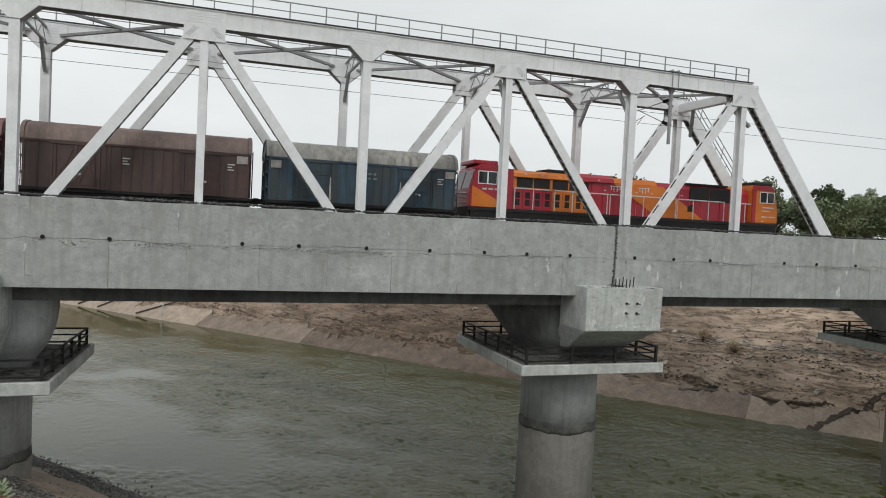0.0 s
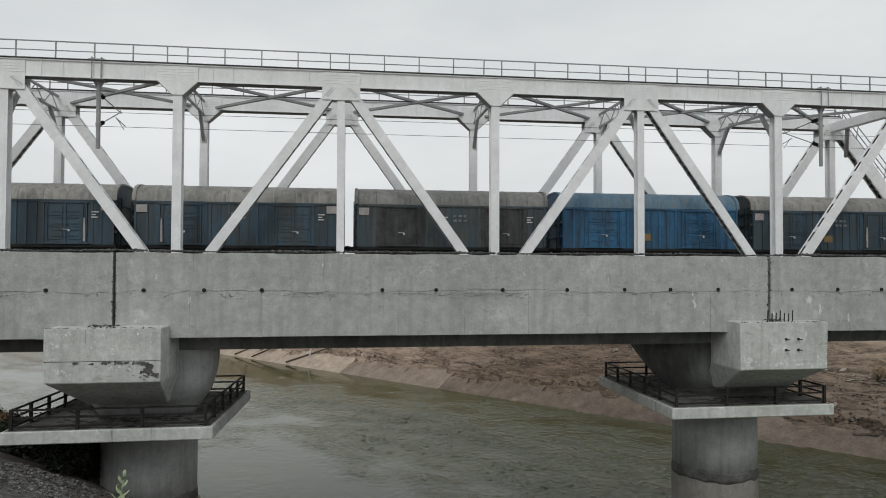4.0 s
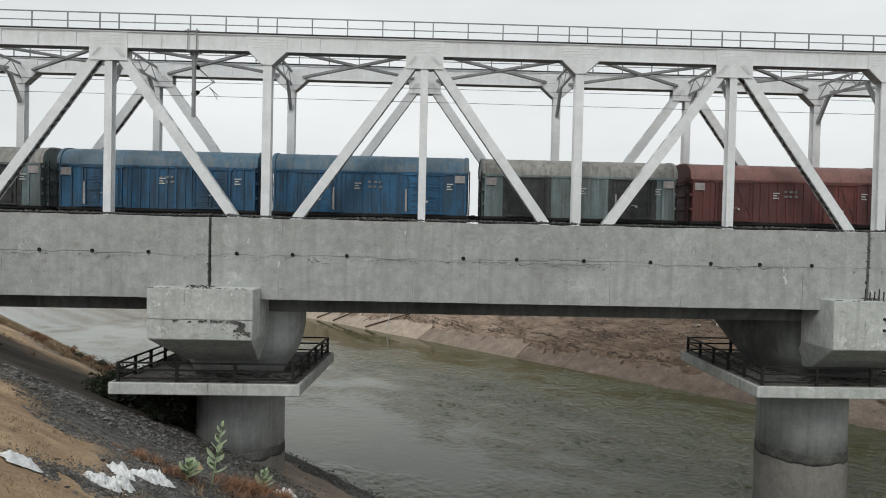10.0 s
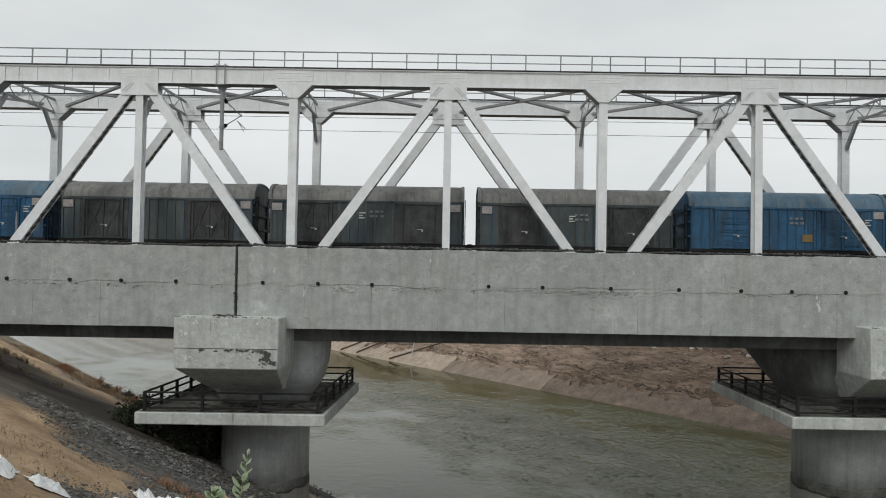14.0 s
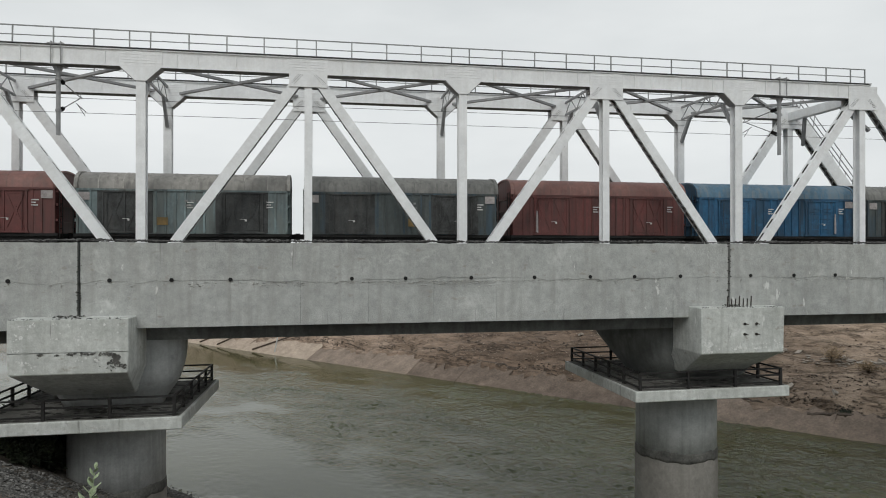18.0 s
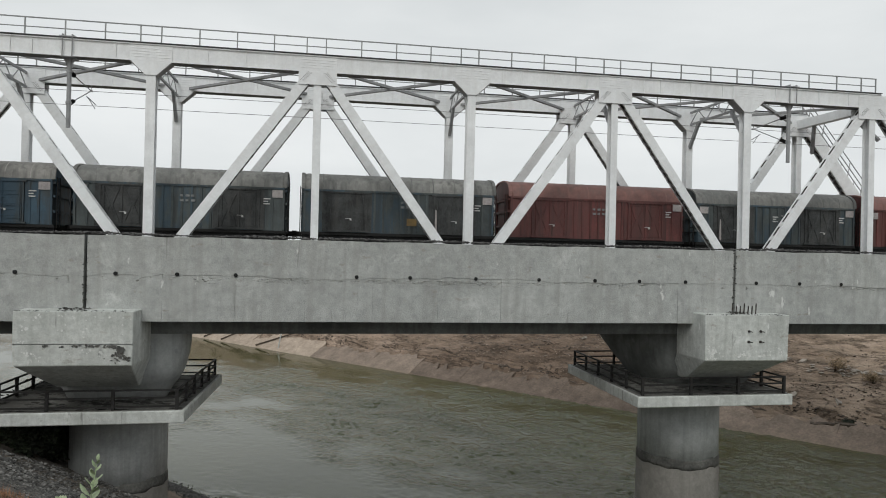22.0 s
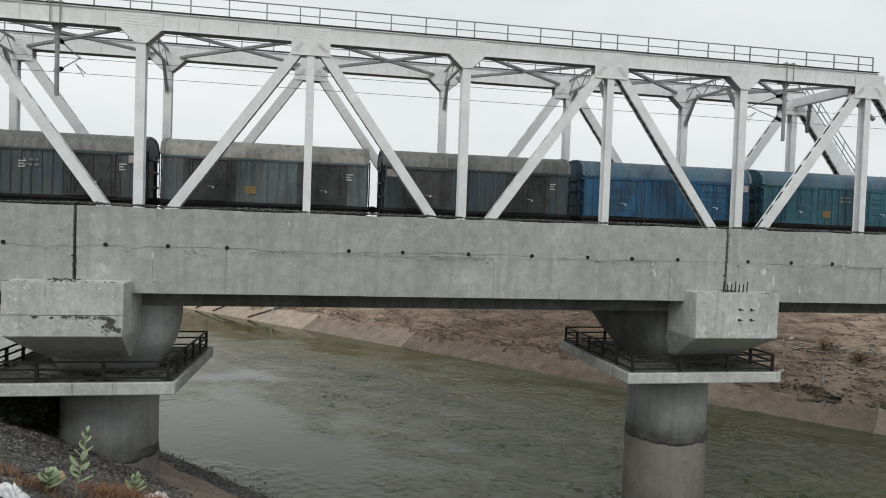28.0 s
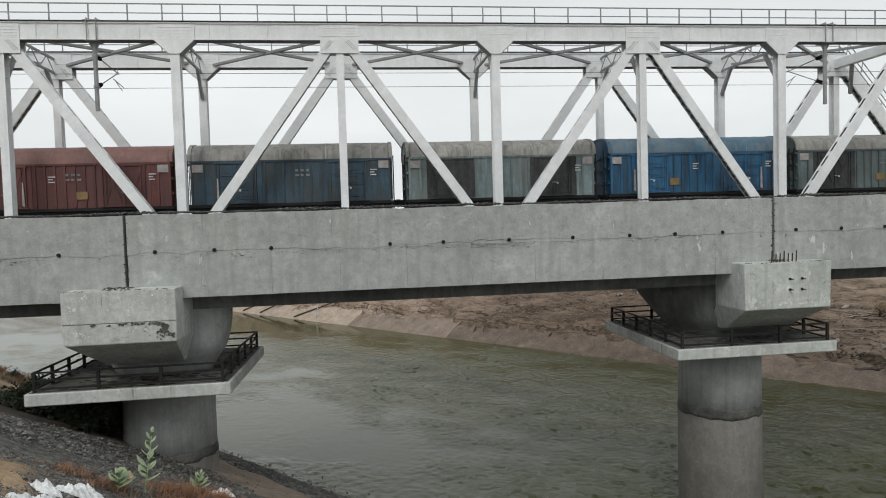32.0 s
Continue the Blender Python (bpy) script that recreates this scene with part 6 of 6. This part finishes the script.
for _ in range(6500):
    f = near.random()
    x, y = -4.95 + .25 * f + near.gauss(0, .27), 8.9 + 3.6 * f + near.gauss(0, .2)
    if noise.noise((x * 2.2, y * 2.2, 6.0)) > -.25:
        spots.append((x, y, height(x, y) + .006, abs(near.gauss(.008, .014)) + .008))
stones(bm, spots, r)
tagged(new("rubble", finish("rubble", bm, RUBBLE)), "loose grey rubble and cinders on the near bank", "rubble", kind="stuff")
bm = bmesh.new()
spots = []
for _ in range(14000):
    s = S_FAR + 3.0 + abs(r.gauss(0, 8))
    x, y, z = su(s, r.uniform(-40, 105))
    spots.append((x, y, z + .02, abs(r.gauss(.035, .06)) + .03))
stones(bm, spots, r)
tagged(new("bank_stones", finish("bank_stones", bm, BANKSTONE)), "scattered brown stones on the far canal bank", "stones", kind="stuff")

bm = bmesh.new()
spots = []
for _ in range(5200):
    u = r.uniform(-35, 95)
    lip = S_FAR + 3.75 + 1.3 * noise.noise((u * .10, 6.1, 0)) + .35 * noise.noise((u * .8, 2.1, 0))
    s = r.choice((lip + abs(r.gauss(0, .16)), lip + abs(r.gauss(0, .3)), lip + 3.2 + 1.5 * noise.noise((u * .13, 1.0, 4)) + r.gauss(0, .35)))
    x, y, z = su(s, u)
    if noise.noise((u * .22, s * .3, 3.3)) > -.12:
        spots.append((x, y, z + .02, abs(r.gauss(.045, .06)) + .035))
stones(bm, spots, r)
tagged(new("ledge_stones", finish("ledge_stones", bm, LEDGE)), "dark broken stones along the eroded ledges", "stones", kind="stuff")
bm = bmesh.new()
spots = []
for _ in range(15000):
    x, y, z = su(*r.choice(((r.uniform(16.6, 21.4), r.uniform(20, 38)), (r.gauss(20.9, .5), r.uniform(20, 40)), (r.uniform(4, 13.4), r.uniform(20, 26)))))
    spots.append((x, y, max(z, WATER) + .02, abs(r.gauss(.022, .034)) + .018))
stones(bm, spots, r)
tagged(new("shore_rubble", finish("shore_rubble", bm, RUBBLE)), "dark rubble and cinders down to the near shore", "rubble", kind="stuff")

# lining slabs along the far water's edge
lining = thing("canal_lining", "cracked pinkish concrete lining slabs along the far shore", "canal lining", kind="structure")


def slope(s):
    return WATER + (s - S_FAR) * .52


u = -46.0
while u < 110:
    w = r.uniform(2.6, 4.6)
    top = S_FAR + r.uniform(1.9, 2.9)
    n = 7
    bm = bmesh.new()
    lift = r.uniform(.05, .10)
    rows = []
    for s0, edge in ((S_FAR - 1.5, 0), (S_FAR + 1.0, 0), (top, 1)):
        row = []
        for k in range(n):
            q = u + .004 + (w - .008) * k / (n - 1)
            ss = s0 + (r.gauss(0, .3) if edge else 0)
            row.append((ss * N_S[0] + q * N_U[0], ss * N_S[1] + q * N_U[1], slope(ss) + lift + (r.gauss(0, .05) if edge else 0)))
        rows.append(row)
    tv = [[bm.verts.new(p) for p in row] for row in rows]
    bv = [[bm.verts.new((p[0], p[1], p[2] - .3)) for p in row] for row in rows]
    for i in range(2):
        for k in range(n - 1):
            bm.faces.new((tv[i][k], tv[i + 1][k], tv[i + 1][k + 1], tv[i][k + 1]))
    for k in range(n - 1):
        bm.faces.new((tv[2][k], bv[2][k], bv[2][k + 1], tv[2][k + 1]))
    for k in (0, n - 1):
        for i in range(2):
            bm.faces.new((tv[i][k], tv[i + 1][k], bv[i + 1][k], bv[i][k]))
    bmesh.ops.recalc_face_normals(bm, faces=bm.faces[:])
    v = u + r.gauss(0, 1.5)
    # brightness by place along the shore, as painted on the bank above
    part("lining_slab", bm, LINING_BRIGHT if v < 6 or v > 70 else LINING if 18 < v < 52 else LINING_MID, lining)
    u += w
# broken slabs higher up the far bank
for _ in range(60):
    q, ss = r.uniform(-20, 60), S_FAR + r.choice((4.5, 9.5, 9.8, 10.4)) + r.gauss(0, .5)
    if ss < S_FAR + 6 and q > 20:
        continue
    bm = bmesh.new()
    a0 = r.random() * 6.28
    pts = [(math.cos(a0 + k * 1.05) * r.uniform(.2, .5), math.sin(a0 + k * 1.05) * r.uniform(.15, .35)) for k in range(6)]
    loft(bm, [[(a, c, z) for a, c in pts] for z in (-.1, .12)])
    x, y, z = su(ss, q)
    tagged(new("broken_slab", finish("broken_slab", bm, BROKEN)), "pale broken concrete slab lying on the bank", "concrete slab", "broken slabs on the bank").matrix_basis = pose(x, y, z + .05, r.uniform(-25, -5), r.uniform(10, 30), r.uniform(0, 360))


def lying_pole(s0, u0, s1, u1, rad):
    bm = bmesh.new()
    a, c = Vector(su(s0, u0)), Vector(su(s1, u1))
    a.z = max(a.z, slope(s0)) + rad + .12
    c.z = max(c.z, slope(s1)) + rad + .12
    rod(bm, a, c, rad, rad * .8, 7)
    tagged(new("timber_pole", finish("timber_pole", bm, BARK)), "dark weathered pole lying down the bank", "pole", "poles on the far bank")


for q, d in ((95.3, 5.6), (90.8, 4.6), (82.3, 7.6)):
    lying_pole(S_FAR + .1, q, S_FAR + 6.5, q - d, .11)
x, y, z = su(S_FAR + .3, 77.8)
bm = bmesh.new()
rod(bm, (x, y, z - .3), (x + .75, y, z + 3.6), .10, .08, 7)
tagged(new("gauge_post", finish("gauge_post", bm, WHITE)), "pale upright post at the water's edge", "post")
# open drain and cracks in the far bank


def fissure(name, label, category, pts, w0, w1, seed):
    """A dark ragged strip laid over the bank, a recess's shade in its colour; pts are (rise from the shore, place along
    it).
    """
    q = random.Random(seed)
    bm = bmesh.new()
    rows = []
    n = 12 * (len(pts) - 1)
    for k in range(n + 1):
        f = k / n * (len(pts) - 1)
        i = min(int(f), len(pts) - 2)
        a, b = pts[i], pts[i + 1]
        s, u = a[0] + (b[0] - a[0]) * (f - i), a[1] + (b[1] - a[1]) * (f - i)
        d = Vector((b[0] - a[0], b[1] - a[1])).normalized()
        s, u = s + q.gauss(0, .06), u + q.gauss(0, .06)
        w = (w0 + (w1 - w0) * k / n) * q.uniform(.5, 1.3) / 2
        row = []
        for e in (-1, 1):
            ss, uu = S_FAR + s - e * d.y * w, u + e * d.x * w
            x, y, z = su(ss, uu)
            z = max(z + .045, slope(ss) + .115) if s < 2.9 else z + .045
            row += [(x, y, z), (x, y, z - .25)]
        rows.append([row[0], row[2], row[3], row[1]])
    loft(bm, rows)
    tagged(new(name, finish(name, bm, LEDGE)), label, category)


fissure("drain_gutter", "dark broken drain gutter down the bank", "gutter", ((-.3, 2.5), (1.4, .9), (3.4, -.9), (5.6, -3.0)), .60, .22, 5)
fissure("bank_crack", "long dark crack along the top of the lining", "crack", ((1.9, 12.6), (2.5, 9.8), (2.5, 7.1), (2.4, 5.0), (2.6, 2.5), (3.5, 1.0)), .22, .14, 6)
# ledge strips: the shade below each overhang laid on as dark colour
fissure("bank_ledge", "dark strip for the shade under an eroded ledge", "ledge", ((3.5, 46), (3.7, 40), (3.2, 34)), .10, .20, 7)
fissure("bank_ledge", "dark strip for the shade under an eroded ledge", "ledge", ((3.2, 32), (3.3, 27), (2.9, 21), (3.1, 16)), .20, .10, 12)
fissure("bank_ledge", "dark strip for the shade under an eroded ledge", "ledge", ((5.7, 35), (6.0, 30), (5.6, 26)), .14, .08, 8)
fissure("bank_ledge", "dark strip for the shade under an eroded ledge", "ledge", ((4.4, 25), (4.6, 20), (4.2, 14)), .08, .16, 9)
bm = bmesh.new()
spots = []
ROW = ((8.7, 14.3), (8.9, 10.0), (9.1, 5.8), (9.1, 2.6), (9.5, -2.4))
for _ in range(420):
    k = r.randrange(len(ROW) - 1)
    f = r.random()
    x, y, z = su(S_FAR + ROW[k][0] + (ROW[k + 1][0] - ROW[k][0]) * f + r.gauss(0, .3), ROW[k][1] + (ROW[k + 1][1] - ROW[k][1]) * f)
    spots.append((x, y, z + .02, abs(r.gauss(.10, .12)) + .05))
stones(bm, spots, r, .35)
tagged(new("pale_rubble", finish("pale_rubble", bm, BROKEN)), "pale broken concrete rubble in a row on the far bank", "rubble", kind="stuff")


def shrub(name, label, x, y, h, w, n, mat, seed, leaf=.09, group=""):
    q = random.Random(seed)
    z = height(x, y)
    t = thing(name, label, name.replace("_", " "), group, at=pose(x, y, z))
    tips = []
    bm = bmesh.new()
    for k in range(14):
        a = q.random() * 6.28
        p = Vector((math.cos(a) * w * q.random(), math.sin(a) * w * q.random(), h * q.uniform(.4, 1)))
        rod(bm, (0, 0, -.05), p * .5 + Vector((0, 0, .1)), .02, .014, 5)
        rod(bm, p * .5 + Vector((0, 0, .1)), p, .014, .005, 5)
        tips += [p, p * .7]
    part("stem", bm, BARK, t)
    bm = bmesh.new()
    for k in range(n):
        c = tips[k % len(tips)]
        p = c + Vector((q.gauss(0, w * .22), q.gauss(0, w * .22), q.gauss(0, h * .14)))
        a = Vector((q.gauss(0, 1), q.gauss(0, 1), q.gauss(0, .7))).normalized() * leaf * q.uniform(.6, 1.3)
        b = a.orthogonal().normalized() * leaf * .4
        bm.faces.new([bm.verts.new(v) for v in (p - a, p + b, p + a, p - b)])
    part("foliage", bm, mat, t)
    return t


for k, (x, y, h, w) in enumerate(((-11.0, 31.4, 2.1, 1.0), (-10.0, 32.2, 2.2, 1.1), (-12.1, 32.2, 1.6, .9), (-9.3, 31.2, 2.0, .9), (-10.7, 28.0, 1.5, 1.0), (-9.6, 28.6, 1.5, .9), (-11.2, 29.8, 1.7, 1.0), (-9.7, 27.2, 1.1, .8), (-11.8, 27.4, 1.2, .9))):
    shrub("bush", "dark thorny bush growing beside the pier", x, y, h, w, 3600, LEAF_BUSH, 40 + k, .09, "bushes by the pier")
for k, (x, y, h, w) in enumerate(((-12.3, 15.8, .28, .45), (-12.9, 16.1, .3, .5))):
    shrub("bush", "low green weed bush on the slope", x, y, h, w, 700, LEAF_BUSH if k else LEAF, 50 + k, .04, "weeds on the slope")
q = random.Random(33)
for k in range(16):
    x, y, z = su(q.uniform(14.4, 18.6), q.uniform(37, 72))
    shrub("bush", "low dry brown scrub bush on the canal verge", x, y, q.uniform(.35, .75), q.uniform(.5, 1.0), 520, LEAF_BUSH if k % 3 == 0 else TWIG, 80 + k, .07, "scrub on the canal verge")
for k, (x, y, h, w) in enumerate(((-33, 31, 2.8, 2.6), (-38, 30, 3.2, 3.0), (-28, 34, 2.0, 2.0))):
    shrub("bush", "dark scrub bush under the bridge end", x, y, h, w, 1600, LEAF_BUSH, 60 + k, .14, "scrub at the bridge end")
for k, (q, ss, h) in enumerate(((12, 8.5, 1.2), (9, 7.5, .9), (-2, 10.5, 1.2), (10, 3.0, .5))):
    x, y, z = su(S_FAR + ss, q)
    shrub("bush", "small dry shrub on the far bank", x, y, h, h, 500, LEAF_DRY if k < 3 else LEAF_BUSH, 70 + k, .10, "shrubs on the far bank")


def milkweed(x, y, h, seed):
    q = random.Random(seed)
    t = thing("milkweed_plant", "pale green broad-leaved weed with upright stem", "plant", "weeds in the foreground", at=pose(x, y, height(x, y), 0, q.uniform(8, 13), 0))
    bm = bmesh.new()
    rod(bm, (0, 0, -.1), (.02, 0, h * .55), .022, .016, 6)
    rod(bm, (.02, 0, h * .55), (.0, .02, h), .016, .006, 6)
    part("stem", bm, LEAF_PALE, t)
    n = 15
    for k in range(n):
        f = .22 + .76 * k / n
        z = h * f
        a = k * 2.35 + q.uniform(-.3, .3)
        l = .20 * (1.12 - f) * q.uniform(.8, 1.3) + .055
        up = .45 + f * .9
        d = Vector((math.cos(a), math.sin(a), up)).normalized()
        sd = Vector((-math.sin(a), math.cos(a), 0))
        nr = d.cross(sd)
        bm = bmesh.new()
        b0 = Vector((0, 0, z))
        mid = []
        for g, ww in ((0, .02), (.3, .8), (.6, 1.0), (.85, .6), (1, .03)):
            c = b0 + d * l * g * 1.4 - nr * .05 * l * math.sin(g * 3)
            e = sd * l * .36 * ww
            mid.append([bm.verts.new(v) for v in (c - e, c + nr * .02, c + e)])
        for p, o in zip(mid, mid[1:]):
            bm.faces.new((p[0], p[1], o[1], o[0]))
            bm.faces.new((p[1], p[2], o[2], o[1]))
        part("leaf", bm, LEAF_PALE, t, smooth=True)
    return t


milkweed(-4.62, 15.0, 1.45, 3)
milkweed(-4.90, 14.2, .42, 4)
milkweed(-5.02, 14.7, .36, 6)
milkweed(-4.43, 19.2, .6, 5)


def sack(x, y, w, d, seed, rz=0.0):
    """A crumpled plastic sheet draped over the slope."""
    q = random.Random(seed)
    n = 34
    ph = [q.random() * 6 for _ in range(6)]
    h0, turn = height(x, y), radians(rz)
    bm = bmesh.new()
    g = []
    for i in range(n + 1):
        row = []
        for j in range(n + 1):
            a, c = i / n * 2 - 1, j / n * 2 - 1
            edge = 1 - .34 * abs(noise.noise((a * 1.6 + ph[0], c * 1.6, ph[1])))
            px, py = a * w / 2 * edge, c * d / 2 * (1 - .36 * abs(noise.noise((a * 1.8, c * 1.8 + ph[2], ph[3]))))
            f = max(0, 1 - (.5 * (a * a + c * c) + .5 * max(abs(a), abs(c)) ** 2)) ** .6 if a * a + c * c < 1.6 else 0
            fold = abs(noise.noise((a * 1.5 + ph[4], c * 1.5, ph[5]))) + .6 * abs(noise.noise((a * 2.8, c * 2.8 + ph[4], 3))) + .3 * abs(noise.noise((a * 5.5, c * 5.5, ph[3])))
            wx, wy = x + px * math.cos(turn) - py * math.sin(turn), y + px * math.sin(turn) + py * math.cos(turn)
            row.append(bm.verts.new((px, py, height(wx, wy) - h0 + .02 + f * w * (.10 + .26 * fold) + f * .012 * noise.noise((a * 13, c * 13, ph[1])))))
        g.append(row)
    for i in range(n):
        for j in range(n):
            bm.faces.new((g[i][j], g[i + 1][j], g[i + 1][j + 1], g[i][j + 1]))
    ob = tagged(new("plastic_sack", finish("plastic_sack", bm, PLASTIC)), "crumpled white plastic sack on the slope", "plastic sack", "discarded plastic sacks")
    ob.matrix_basis = pose(x, y, h0, 0, 0, rz)
    return ob


for k, (x, y, w, d, rz) in enumerate(((-4.85, 10.2, .55, .45, 60), (-4.80, 10.75, .45, .40, 100), (-5.2, 11.75, .55, .42, 130), (-5.05, 12.35, .50, .40, 10), (-4.95, 12.75, .62, .5, 75), (-5.2, 8.68, .36, .52, 150), (-5.95, 8.12, .7, .6, 140), (-5.66, 8.26, .6, .5, 110), (-6.55, 7.9, .6, .6, 70), (-3.93, 20.6, .62, .4, 35), (-4.15, 20.2, .45, .35, 80))):
    sack(x, y, w, d, 100 + k, rz)
bm = bmesh.new()
loft(bm, [[(a, c, z) for a, c in ((-.2, -.09), (.05, -.15), (.22, -.03), (.16, .13), (-.1, .12))] for z in (0, .05)])
tagged(new("cardboard_scrap", finish("cardboard_scrap", bm, CARDBOARD)), "torn tan cardboard scrap on the cinders", "cardboard").matrix_basis = pose(-5.69, 17.28, height(-5.69, 17.28) + .1, 35, 15, 30)
bm = bmesh.new()
pts = []
for k in range(40):
    f = k / 39
    x = -6.4 + 2.9 * f
    y = 5.62 + .28 * f + .95 * f ** 4 + .03 * math.sin(f * 9)
    pts.append(Vector((x, y, height(x, y) + .03)))
for p, q in zip(pts, pts[1:]):
    rod(bm, p, q, .011, n=6)
tagged(new("water_hose", finish("water_hose", bm, HOSE, True)), "pale green hose lying across the soil", "hose")
motions()
